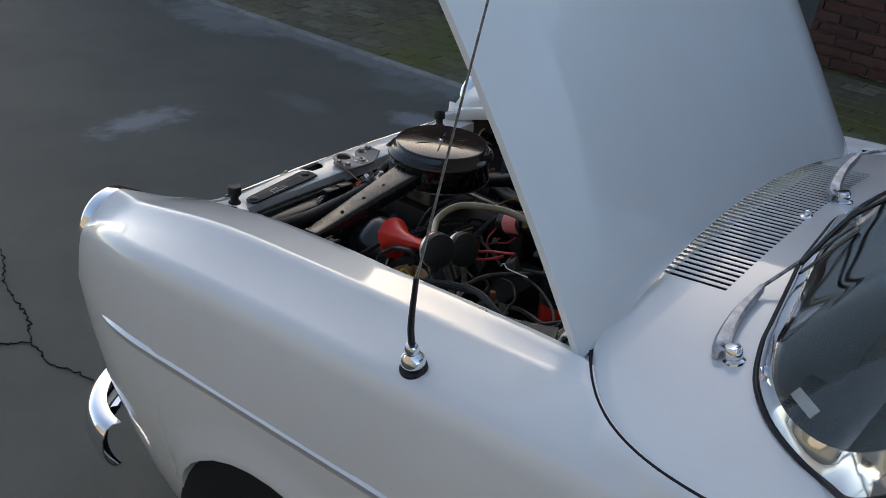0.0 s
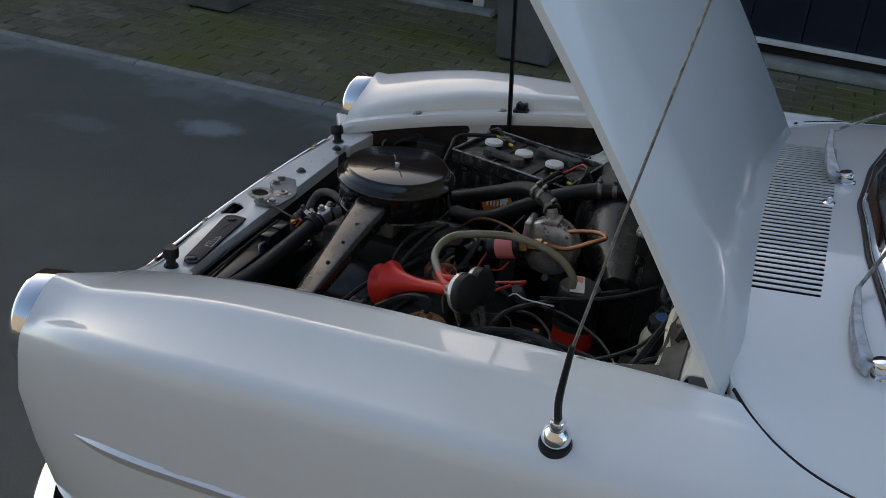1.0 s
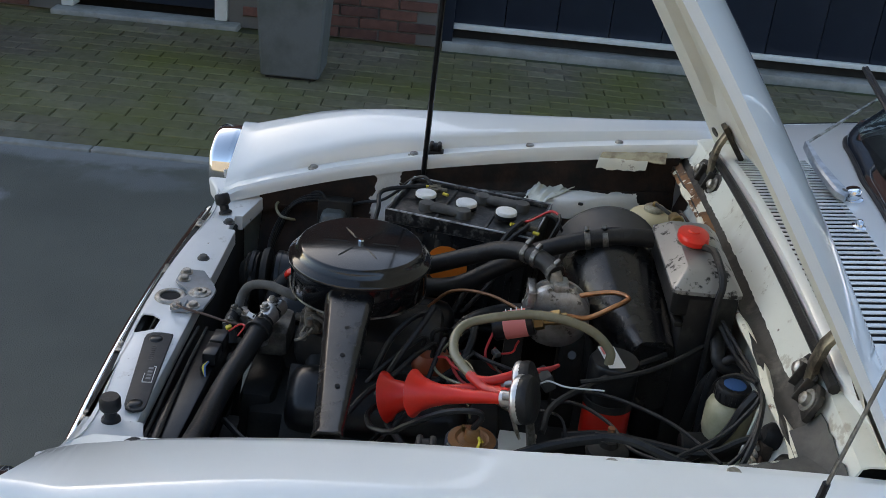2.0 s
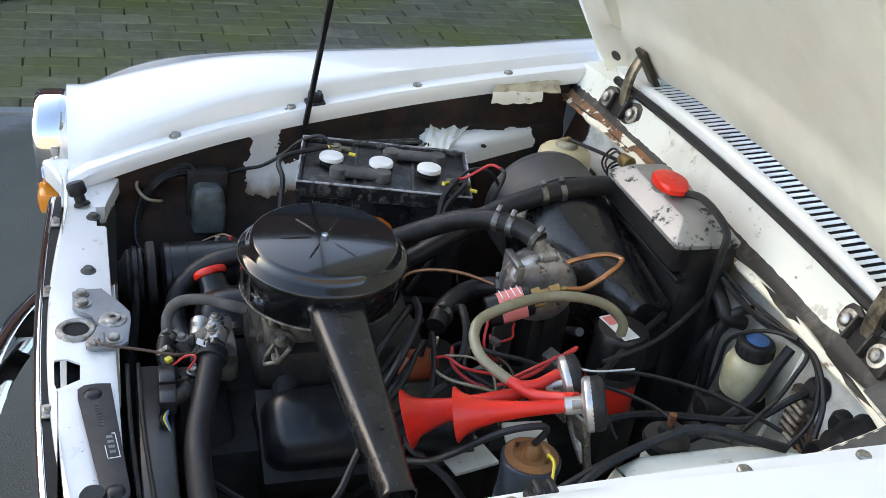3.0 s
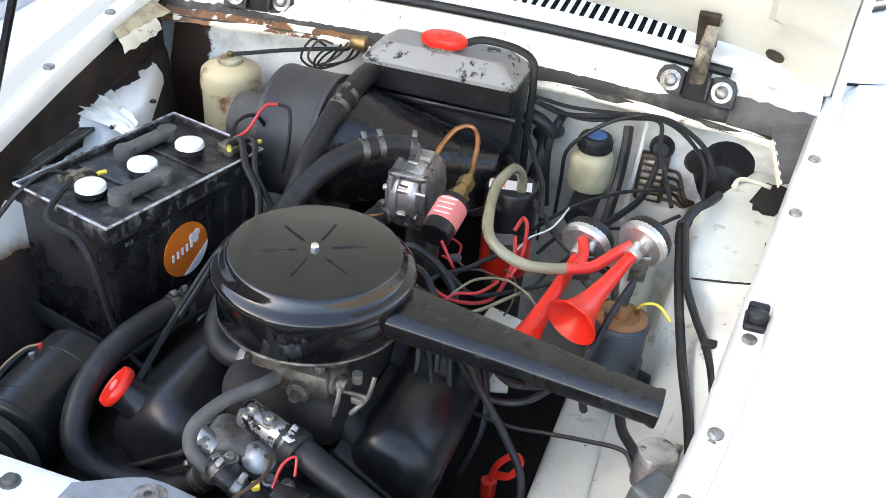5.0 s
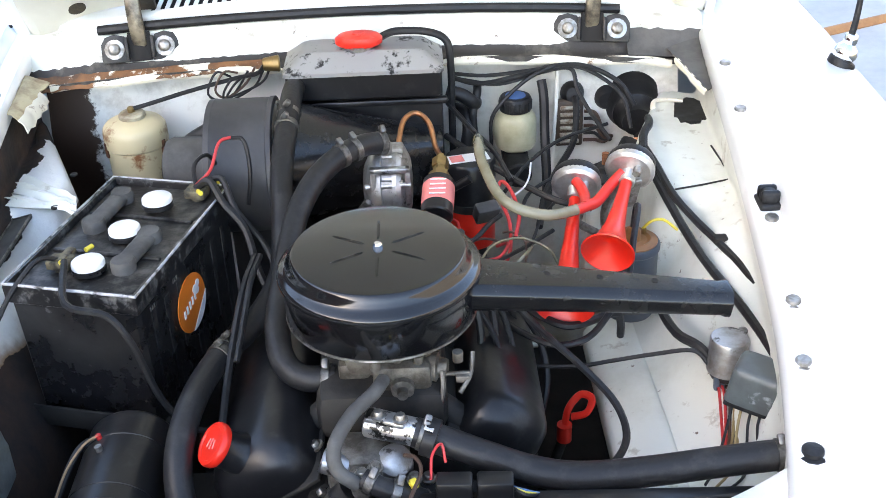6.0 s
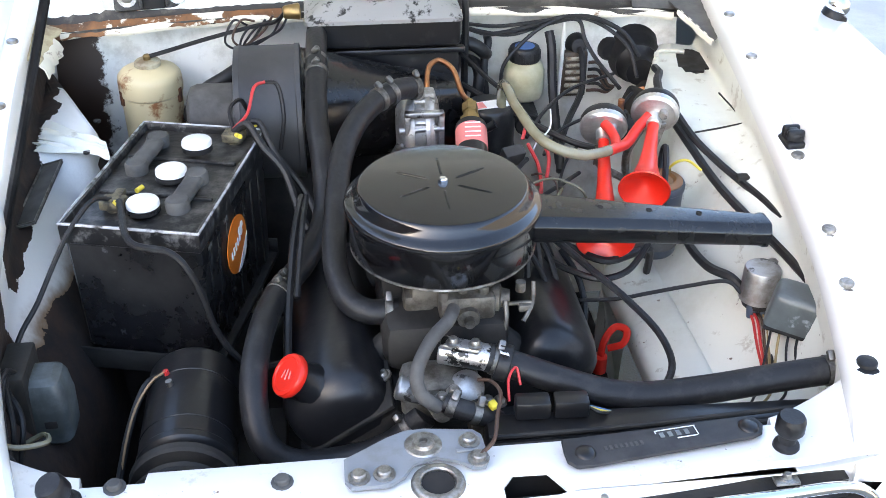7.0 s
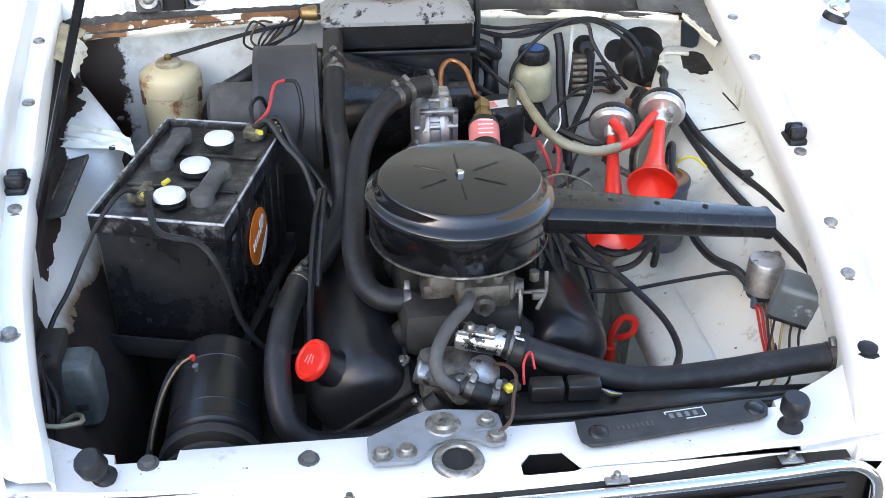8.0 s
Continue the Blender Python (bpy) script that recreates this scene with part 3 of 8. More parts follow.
def wing_section(y, s):
    bx, bz, cz, rz, rx, sz, sx = bolt_x(y), bolt_z(y), crest_z(y), ridge_z(y), ridge_x(y), should_z(y), side_x(y)
    if s < 0:
        bx, bz = bx - 0.016, bz + 0.007
        rz, cz = rz + 0.007, cz + 0.004 + 0.012 * min(1, max(0, (0.15 - y) / 0.2))
    bz = min(bz, cz - 0.012)
    tz = cz + (rz - cz) * 0.25
    k = min(1, max(0, (y - 0.7) / 0.25))
    p = [(bx - 0.017, bz - 0.024), (bx - 0.017, bz - 0.004), (bx - 0.014, bz), (bx + 0.012, bz + 0.001), (bx + 0.016, bz + 0.004), (bx + 0.021, cz - 0.006), (bx + 0.025, cz - 0.001), (bx + 0.042, tz),
         (rx - 0.010, rz - 0.001), (rx, rz), (rx + 0.010, rz - 0.0045 + 0.0035 * k), (rx + 0.05, rz - 0.025 + 0.012 * k), (sx - 0.042, sz + 0.014 + 0.008 * k), (sx - 0.024, sz + 0.009), (sx - 0.015, sz - 0.004), (sx - 0.009, sz - 0.03)]
    zb, z0 = arch_z(y), sz - 0.03
    for f in (0.12, 0.3, 0.5, 0.7, 0.85, 0.94, 1.0):
        z = z0 + (zb - z0) * f
        x = sx - 0.009 + 0.010 * math.sin(min(1, max(0, (z0 - z) / 0.14)) * math.pi / 2) - 0.04 * max(0, (0.66 - z) / 0.4) - 0.07 * max(0, (0.5 - z) / 0.3) ** 1.6
        if zb > 0.23 and f > 0.9:
            x += 0.010
        p.append((x, z))
    if zb > 0.23:
        p.append((p[-1][0] - 0.03, zb - 0.004))
    else:
        p.append((p[-1][0] - 0.03, zb))
    # the front end rounds off into the lamp ring
    k = min(1, max(0, (0.16 - y) / 0.19))
    k = k * k * (3 - 2 * k)
    q = []
    for x, z in p:
        dx, dz = x - 0.612, z - 0.742
        d = math.hypot(dx, dz)
        if z > 0.64 and x > 0.50 and 0 < d < 0.0915:
            f = 1 + (0.0915 / d - 1) * k
            x, z = 0.612 + dx * f, 0.742 + dz * f
        q.append((x, z))
    lean = max(0, (0.34 - y) / 0.38) ** 1.5
    back = 0.022 * min(1, max(0, (0.25 - y) / 0.28)) if s < 0 else 0.0
    return [(s * x, y + back + lean * 0.26 * min(0.30, max(0, 0.66 - z)), z) for x, z in q]


WING_Y = [-0.045, -0.038, -0.03, -0.015, 0.0, 0.02, 0.045, 0.08, 0.12, 0.16, 0.2, 0.235, 0.25, 0.262, 0.268, 0.275, 0.285, 0.3, 0.32, 0.35, 0.38, 0.42, 0.47, 0.52, 0.57, 0.62, 0.67, 0.71, 0.745, 0.775, 0.8, 0.815, 0.825, 0.832, 0.84, 0.86, 0.9, 0.95, 1.0, 1.013]


def seam_x(y):
    """Where the wing ends against the scuttle panel."""
    return 0.765 - 0.184 * math.exp(-(y - 1.013) / 0.105)


def wing(s, label):
    bm = BM()
    rows = [wing_section(y, s) for y in WING_Y]
    for y in (1.03, 1.05, 1.07, 1.09, 1.11, 1.13, 1.155, 1.18, 1.205, 1.23, 1.265, 1.30, 1.36):
        full = wing_section(y, s)
        xs = seam_x(y)
        zs = 0.988 - 0.155 * xs ** 2 + 0.10 * (y - 1.06)
        r = []
        j0 = next(j for j, p in enumerate(full) if j > 7 and abs(p[0]) > xs + 0.015)
        end = (abs(full[j0][0]), min(full[j0][2], zs + 0.004) if j0 < 13 else full[j0][2])
        for j, (x, yy, z) in enumerate(full):
            if j < 6:
                x, z = s * (xs - 0.034 + 0.004 * j), zs - 0.010
            elif j < j0:
                f = (j - 6) / (j0 - 6)
                x, z = s * (xs + (end[0] - xs) * f), zs + 0.002 + (end[1] - zs - 0.002) * f * f
            r.append((x, yy, min(z, zs + 0.004) if j < 13 else z))
        rows.append(r)
    sheet(bm, rows, -0.004 * s)
    # closed front round the lamp
    front = wing_section(WING_Y[0], s)[6:-4]
    c = bm.verts.new((s * 0.60, -0.042 if s > 0 else -0.022, 0.66))
    vs = [bm.verts.new(p) for p in front] + [bm.verts.new((s * 0.47, -0.045, 0.42)), bm.verts.new((s * 0.44, -0.045, 0.70))]
    for a, b in zip(vs, vs[1:] + vs[:1]):
        bm.faces.new((a, b, c))
    w = part("front_wing", bm, WHITE, CAR, label, 42)
    for y in (0.176, 0.266, 0.407, 0.66, 0.80) if s > 0 else (0.154, 0.357, 0.595, 0.78):
        bolt(w, (s * (bolt_x(y) - 0.016 * (s < 0)), y, bolt_z(y) + 0.001 + 0.007 * (s < 0)), 0.0085)
    if s > 0:
        bolt(w, (0.466, 0.062, bolt_z(0.062) + 0.001), 0.011, RUBBER)
    bm = BM()
    y = 0.438 if s > 0 else 0.40
    bx, bz = bolt_x(y) - 0.016 * (s < 0), bolt_z(y) + 0.007 * (s < 0)
    box(bm, (s * bx, y, bz + 0.005), (0.027, 0.036, 0.010), 0.004, segs=3)
    box(bm, (s * bx, y, bz + 0.013), (0.021, 0.028, 0.022), 0.008, segs=3)
    for dy in (-0.008, 0.008):
        box(bm, (s * bx, y + dy, bz + 0.017), (0.024, 0.009, 0.017), 0.0042, segs=3)
    part("rubber_buffer", bm, RUBBER, w, "black rubber bonnet buffer")
    # chrome strip along the side
    bm = BM()
    ys = np.linspace(0.095, 1.36, 40)
    rows = []
    for k, y in enumerate(ys):
        h = 0.0105 * min(1, (y - 0.095) / 0.07) ** 0.6 + 0.0012
        x = s * (side_x(y) + 0.0025)
        rows.append([(x, y, 0.672 + h), (x + s * 0.006 * min(1, h / 0.01), y, 0.672 + h * 0.5), (x + s * 0.007 * min(1, h / 0.01), y, 0.672 - h * 0.3), (x, y, 0.672 - h)])
    sheet(bm, rows)
    part("trim_strip", bm, TRIM, w, "bright side strip")
    # headlamp
    bm = BM()
    c = Vector((s * 0.612, -0.040 if s > 0 else -0.022, 0.742))
    ax = Vector((s * 0.10, -1, -0.04))
    lathe(bm, c, ax, [(0.082, -0.03), (0.0835, 0.0), (0.0855, 0.004), (0.0865, 0.010), (0.0865, 0.040), (0.085, 0.047), (0.081, 0.051), (0.077, 0.048), (0.075, 0.014)], 48)
    hl = part("headlight", bm, CHROME, CAR, "chrome headlamp bezel", 60)
    part("lens", lathe(BM(), c, ax, [(0.076, 0.014), (0.06, 0.026), (0.03, 0.033), (0, 0.035)], 32), LENS, hl)
    bm = BM()
    box(bm, (s * 0.605, -0.060, 0.640), (0.13, 0.04, 0.045), 0.014)
    part("indicator", bm, INDICATOR, CAR, "amber indicator lens")
    return w


wing(1, "white wing with aerial base and chrome strip")
wing(-1, "white wing with a rusty inner side")


def wheel(s, y):
    c = (s * 0.68, y, 0.29)
    w = part("wheel", lathe(BM(), c, (s, 0, 0), [(0.15, 0.05), (0.165, 0.062), (0.14, 0.05), (0.08, 0.035), (0.07, 0.06), (0.03, 0.075), (0, 0.077)], 32), STEEL, CAR)
    part("tyre", lathe(BM(), c, (s, 0, 0), [(0.17, -0.06), (0.23, -0.075), (0.275, -0.07), (0.289, -0.05), (0.29, 0.0), (0.289, 0.05), (0.275, 0.07), (0.23, 0.075), (0.165, 0.065), (0.163, 0.04)], 40), RUBBER, w)


for s in (1, -1):
    wheel(s, 0.55)
    wheel(s, 3.05)


def flaking_material():
    """White paint that has flaked off the upper wall and lower edges down to brown rust."""
    m = material("flaking_white_over_rust", (0.011, 0.008, 0.007), 0.8, color2=(0.036, 0.018, 0.011), scale=16, bump=0.4, bump_scale=70)
    nt = m.node_tree
    b = nt.nodes["Principled BSDF"]
    base = b.inputs["Base Color"].links[0].from_socket
    tc = [n for n in nt.nodes if n.type == "TEX_COORD"][0]
    sep = nt.nodes.new("ShaderNodeSeparateXYZ")
    nt.links.new(tc.outputs["Object"], sep.inputs[0])
    n = nt.nodes.new("ShaderNodeTexNoise")
    n.inputs["Scale"].default_value, n.inputs["Detail"].default_value, n.inputs["Roughness"].default_value = 11, 8, 0.58
    nt.links.new(tc.outputs["Object"], n.inputs["Vector"])
    def calc(op, a, b2):
        q = nt.nodes.new("ShaderNodeMath")
        q.operation = op
        for k, v in enumerate((a, b2)):
            if isinstance(v, (int, float)):
                q.inputs[k].default_value = v
            else:
                nt.links.new(v, q.inputs[k])
        return q.outputs[0]
    # paint survives in a height band; the dark front end is partly painted shadow
    wob = calc("MULTIPLY", calc("SUBTRACT", n.outputs["Fac"], 0.5), 0.10)
    zz = calc("ADD", sep.outputs["Z"], wob)
    yy = calc("ADD", sep.outputs["Y"], calc("MULTIPLY", wob, 1.5))
    def within(v, lo, hi):
        return calc("MULTIPLY", calc("GREATER_THAN", v, lo), calc("LESS_THAN", v, hi))
    keep = calc("MULTIPLY", within(zz, 0.704, 0.83), within(yy, 0.275, 0.64))
    keep = calc("MULTIPLY", keep, calc("GREATER_THAN", calc("ADD", sep.outputs["X"], calc("MULTIPLY", wob, 0.4)), -0.476))
    plateau = calc("MULTIPLY", calc("GREATER_THAN", sep.outputs["Z"], 0.775), within(yy, 0.58, 0.85))
    # past this diagonal edge the dark base stands in for the shaded corner pit
    edge = calc("ADD", calc("MULTIPLY", sep.outputs["X"], 2.0), calc("ADD", sep.outputs["Y"], calc("MULTIPLY", wob, 0.4)))
    plateau = calc("MULTIPLY", plateau, calc("LESS_THAN", edge, -0.070))
    keep = calc("MAXIMUM", keep, calc("MULTIPLY", plateau, calc("GREATER_THAN", calc("ADD", sep.outputs["X"], wob), -0.487)))
    mx = nt.nodes.new("ShaderNodeMix")
    mx.data_type = "RGBA"
    nt.links.new(keep, mx.inputs[0])
    nt.links.new(base, mx.inputs[6])
    # tan rust creeping over the lower part of the paint
    creep = nt.nodes.new("ShaderNodeMapRange")
    creep.interpolation_type = "SMOOTHSTEP"
    creep.inputs["From Min"].default_value, creep.inputs["From Max"].default_value = 0.742, 0.700
    nt.links.new(zz, creep.inputs["Value"])
    tan = nt.nodes.new("ShaderNodeMix")
    tan.data_type = "RGBA"
    tan.inputs[6].default_value, tan.inputs[7].default_value = (0.74, 0.74, 0.72, 1), (0.20, 0.115, 0.055, 1)
    nt.links.new(creep.outputs["Result"], tan.inputs[0])
    nt.links.new(tan.outputs[2], mx.inputs[7])
    nt.links.new(mx.outputs[2], b.inputs["Base Color"])
    rr = calc("SUBTRACT", 0.85, calc("MULTIPLY", keep, 0.45))
    nt.links.new(rr, b.inputs["Roughness"])
    return m


FLAKING = flaking_material()


def inner_wing(s):
    """Sloping splash panel under the wing flange, with a raised plateau behind."""
    bm = BM()
    rows = []
    for y in np.concatenate([np.linspace(0.05, 0.54, 15), [0.56, 0.585, 0.61, 0.63], np.linspace(0.65, 0.91, 9)]):
        bx, bz = bolt_x(y) - 0.016 * (s < 0), min(bolt_z(y) + 0.007 * (s < 0), crest_z(y) - 0.012)
        k = min(1, max(0, (y - (0.545 if s > 0 else 0.575)) / 0.05))
        k = k * k * (3 - 2 * k)
        g = min(1, max(0, (y - 0.30) / 0.18))
        pl = [(bx - 0.016, bz - 0.022), (bx - 0.0155, bz - 0.04), (bx - 0.015, bz - 0.06), (min(0.485, bx - 0.013) - 0.01 * g, 0.745 + 0.028 * g), (0.468 - 0.035 * g, 0.695 + 0.010 * g), (0.435 - 0.03 * g, 0.645), (0.392 - 0.012 * g, 0.618), (0.376, 0.622), (0.322, 0.604), (0.318, 0.57)]
        e = 0.40 * max(0, y - 0.76) if s > 0 else 0.45 * max(0, y - 0.68)
        ph = [(bx - 0.016, bz - 0.022), (bx - 0.017, bz - 0.05), (bx - 0.020, 0.806), (0.475 + 0.6 * e, 0.808), (0.445 + e, 0.808), (0.424 + e, 0.797), (0.412 + e, 0.70), (0.39 + e, 0.60), (0.385 + e, 0.45), (0.38 + e, 0.30)]
        if s < 0:
            pl = [(bx - 0.016, bz - 0.022), (bx - 0.015, bz - 0.05), (bx - 0.014, bz - 0.07), (bx - 0.016 - 0.012 * g, 0.735 + 0.045 * g), (0.46 - 0.01 * g, 0.705 + 0.035 * g), (0.43 - 0.005 * g, 0.66 + 0.02 * g), (0.40, 0.60), (0.39, 0.52), (0.38, 0.40), (0.37, 0.30)]
        rows.append([(s * (a[0] * (1 - k) + b[0] * k), y, a[1] * (1 - k) + b[1] * k) for a, b in zip(pl, ph)])
    fine = []
    for r in rows:
        fine.append([tuple(p) for p in spline(r, 4)])
    sheet(bm, fine, 0.003 * s)
    return bm


part("inner_wing", inner_wing(1), BAY_WHITE, CAR, "white painted inner wing with grime", 60)
part("inner_wing", inner_wing(-1), FLAKING, CAR, "inner wing with flaking white paint over rust", 60)


def slam_panel():
    """Front cross panel: flat shelf, with the oblong hole, rising into the wings at both ends."""
    xs = np.concatenate([np.linspace(-0.475, -0.353, 10), [-0.351, -0.289], np.linspace(-0.287, 0.045, 22), [0.060, 0.066, 0.072, 0.085, 0.097, 0.106, 0.112, 0.121], np.linspace(0.135, 0.355, 16), np.linspace(0.357, 0.475, 12)])
    rows = []
    hole_front = curve_of((0.055, -0.043), (0.060, -0.045), (0.066, -0.0465), (0.115, -0.0455), (0.121, -0.043), (0.130, -0.041))
    hole_back = curve_of((0.055, -0.036), (0.060, -0.030), (0.072, -0.014), (0.106, -0.015), (0.121, -0.040), (0.130, -0.042))
    hole = (0.060, 0.121)
    for x in xs:
        e = max(0, abs(x) - 0.355) / 0.12
        yb = 0.031 + 0.045 * e ** 1.2 + (-0.014 if -0.352 < x < -0.288 else 0) + (0.010 if x > 0.356 else 0)
        yf = -0.056 + 0.20 * min(abs(x), 0.33) ** 2 - (0.020 * ((abs(x) - 0.40) / 0.06) ** 2 if abs(x) > 0.40 else 0)
        z = 0.738 + 0.026 * e ** 1.6
        h0, h1 = hole_front(x), hole_back(x)
        rows.append([(x, yb, z - 0.03), (x, yb, z - 0.002), (x, yb - 0.003, z), (x, h1, z), (x, max(h0, yf + 0.0068), z), (x, yf + 0.006, z), (x, yf + 0.002, z - 0.002), (x, yf, z - 0.007), (x, yf + 0.004, z - 0.040)])
    bm = BM()
    sheet(bm, rows, 0.003, skip=lambda i, j: j == 3 and hole[0] <= xs[i] < hole[1] - 0.001)
    p = part("slam_panel", bm, SLAM_WHITE, CAR, "white front cross panel with chipped paint", 45)
    for x in (-0.317, -0.155):
        bolt(p, (x, 0.012 if x < -0.2 else 0.001, 0.738), 0.0075, GREY_RUBBER)
    for s, lean in ((-1, 0.012), (1, 0.0)):
        bm = BM()
        lathe(bm, (s * 0.358, -0.004, 0.738), (lean * s, -lean, 0.04), [(0.014, 0), (0.013, 0.004), (0.009, 0.007), (0.009, 0.017), (0.013, 0.019), (0.0150, 0.022), (0.0148, 0.036), (0.0125, 0.040), (0, 0.040)], 20)
        part("bonnet_buffer", bm, RUBBER, p, "black rubber stop on a screw")
    bm = BM()
    lathe(bm, (-0.003, -0.018, 0.737), (0, 0, 1), [(0.0165, -0.03), (0.017, 0.004), (0.0185, 0.0058), (0.0225, 0.0062), (0.0245, 0.0055), (0.0265, 0.0035), (0.0275, 0)], 32)
    part("lock_ring", bm, STEEL, p, "worn bonnet lock ring")
    # near-black disc stands in for the shaded hole inside the ring
    part("lock_hole_shade", lathe(BM(), (-0.003, -0.018, 0.737), (0, 0, 1), [(0.0166, -0.010), (0.0166, 0.0022), (0, 0.0024)], 24), DARK, p)
    return p


slam_panel()


def catch_plate():
    """Grey pressed plate with bolts over the lock."""
    m = Matrix.Translation((0, 0, 0.7415))
    out = [(-0.094, -0.012), (-0.088, -0.022), (-0.05, -0.022), (-0.035, -0.012), (-0.025, 0.004), (-0.002, 0.012), (0.02, 0.004), (0.032, -0.006), (0.046, -0.006), (0.051, 0.004), (0.048, 0.040), (0.040, 0.048), (-0.01, 0.054), (-0.03, 0.054), (-0.05, 0.044), (-0.094, 0.018)]
    p = part("lock_plate", prism(BM(), out, 0.0, 0.005, m, 0.0012), GREY_HAMMER, CAR, "grey painted lock plate with rust marks", 30)
    for x, y in ((-0.080, -0.010), (-0.055, -0.008), (0.040, 0.004), (0.034, 0.030)):
        bolt(p, (x, y, 0.7465), 0.0075, STEEL)
    bm = BM()
    lathe(bm, (-0.013, 0.030, 0.746), (0, 0, 1), [(0.020, 0), (0.018, 0.002), (0.012, 0.0025), (0.010, 0.006), (0.0045, 0.006), (0.004, 0.002), (0, 0.002)], 20)
    part("rivet", bm, STEEL, p)
    part("rib", box(BM(), (0.030, 0.016, 0.7475), (0.022, 0.004, 0.003), 0.001), GREY_HAMMER, p)


catch_plate()


def grille():
    def bow(x):
        return 0.018 * (x / 0.42) ** 2
    # near-black backing sheet paints the shade behind the grille bars
    g = part("grille", box(BM(), (0, -0.022, 0.61), (0.90, 0.02, 0.20), 0.01), DARK, CAR, "near-black sheet in place of the shaded grille depth")
    xs = np.linspace(-0.395, 0.395, 17)
    bm = BM()
    top = [(x, -0.067 + bow(x), 0.722) for x in xs]
    sweep(bm, [(-0.446, -0.066, 0.535), (-0.446, -0.056, 0.660), (-0.442, -0.052, 0.696), (-0.424, -0.049, 0.714)] + top + [(0.424, -0.049, 0.714), (0.442, -0.052, 0.696), (0.446, -0.056, 0.660), (0.446, -0.066, 0.535)], 0.0065, 10, 3)
    part("frame", bm, CHROME, g, "chrome grille frame")
    for k in range(6):
        z = 0.695 - k * 0.021
        part("bar", sweep(BM(), [(x, -0.050 - 0.001 * k + bow(x), z) for x in np.linspace(-0.42, 0.42, 9)], 0.0055, 6, 2, flat=0.7), SATIN_BLACK, g)
    bm = BM()
    sheet(bm, [[(x, y + bow(x), z) for y, z in ((-0.040, 0.712), (-0.042, 0.724), (-0.046, 0.727), (-0.062, 0.727))] for x in np.linspace(-0.41, 0.41, 15)], 0.002)
    part("top_flange", bm, DIRTY_BLACK, g, "dull black grille flange")
    for x in (-0.318, -0.116, 0.155, 0.344):
        br = part("bracket", box(BM(), (x, -0.056 + bow(x), 0.7300), (0.026, 0.014, 0.004), 0.002), STEEL, g)
        bolt(br, (x, -0.056 + bow(x), 0.7320), 0.004)
    line = [Vector(q) for q in ((0, -0.200, 0), (0.15, -0.198, 0), (0.3, -0.189, 0), (0.45, -0.168, 0), (0.55, -0.140, 0), (0.62, -0.108, 0), (0.68, -0.070, 0), (0.722, -0.025, 0), (0.742, 0.015, 0), (0.750, 0.045, 0), (0.752, 0.070, 0))]
    line = [Vector((-q.x, q.y, 0)) for q in line[:0:-1]] + line
    line = spline(line, 4)
    rows = []
    for k, q in enumerate(line):
        d = (line[min(k + 1, len(line) - 1)] - line[max(k - 1, 0)]).normalized()
        out = Vector((d.y, -d.x, 0))
        rows.append([q + out * o + Vector((0, 0, z)) for o, z in ((-0.02, 0.388), (0.0, 0.391), (0.016, 0.384), (0.025, 0.362), (0.027, 0.338), (0.020, 0.308), (0.004, 0.286), (-0.015, 0.281))])
    b = part("bumper", sheet(BM(), rows, 0.003), CHROME, CAR, "chrome front bumper", 60)
    for s in (-1, 1):
        part("bracket", box(BM(), (s * 0.60, -0.06, 0.345), (0.04, 0.16, 0.04), 0.006), DARK, b)
    part("valance", box(BM(), (0, -0.03, 0.44), (1.0, 0.06, 0.22), 0.02), WHITE, CAR)


grille()


HINGE_BROWN = material("brown_greasy_strap", (0.07, 0.055, 0.035), 0.5, 0.4, color2=(0.03, 0.024, 0.018), scale=40, bump=0.3)


# bonnet: hinged at the scuttle, opened
OPEN = radians(54.9)
HINGE = Vector((0.014, 0.9986, 0.9157))


def bonnet_point(s, u, d):
    """s metres forward from the rear edge, u -1..1 across, d metres below the outer skin."""
    w = 0.570 - 0.0305 * s + 0.0583 * s * s - 0.10 * max(0, (s - 0.9) / 0.21) ** 2
    x = u * w
    a = abs(u)
    crown = 0.046 * (1 - min(1, a / 0.72) ** 2 * 0.24)
    if a > 0.72:
        crown = 0.046 * 0.76 * (1 - ((a - 0.72) / 0.28) ** 1.7)
    nose = -0.05 * max(0, (s - 0.85) / 0.25) ** 2
    h = crown + nose - d + 0.067 * s * (1 - s)
    f = Vector((0, -math.cos(OPEN), math.sin(OPEN)))
    n = Vector((0, math.sin(OPEN), math.cos(OPEN)))
    bow = 0.080 * (1 - u * u)
    return HINGE + Vector((x, 0, 0)) + f * (s + bow * max(0, 1 - s / 0.3)) + n * h


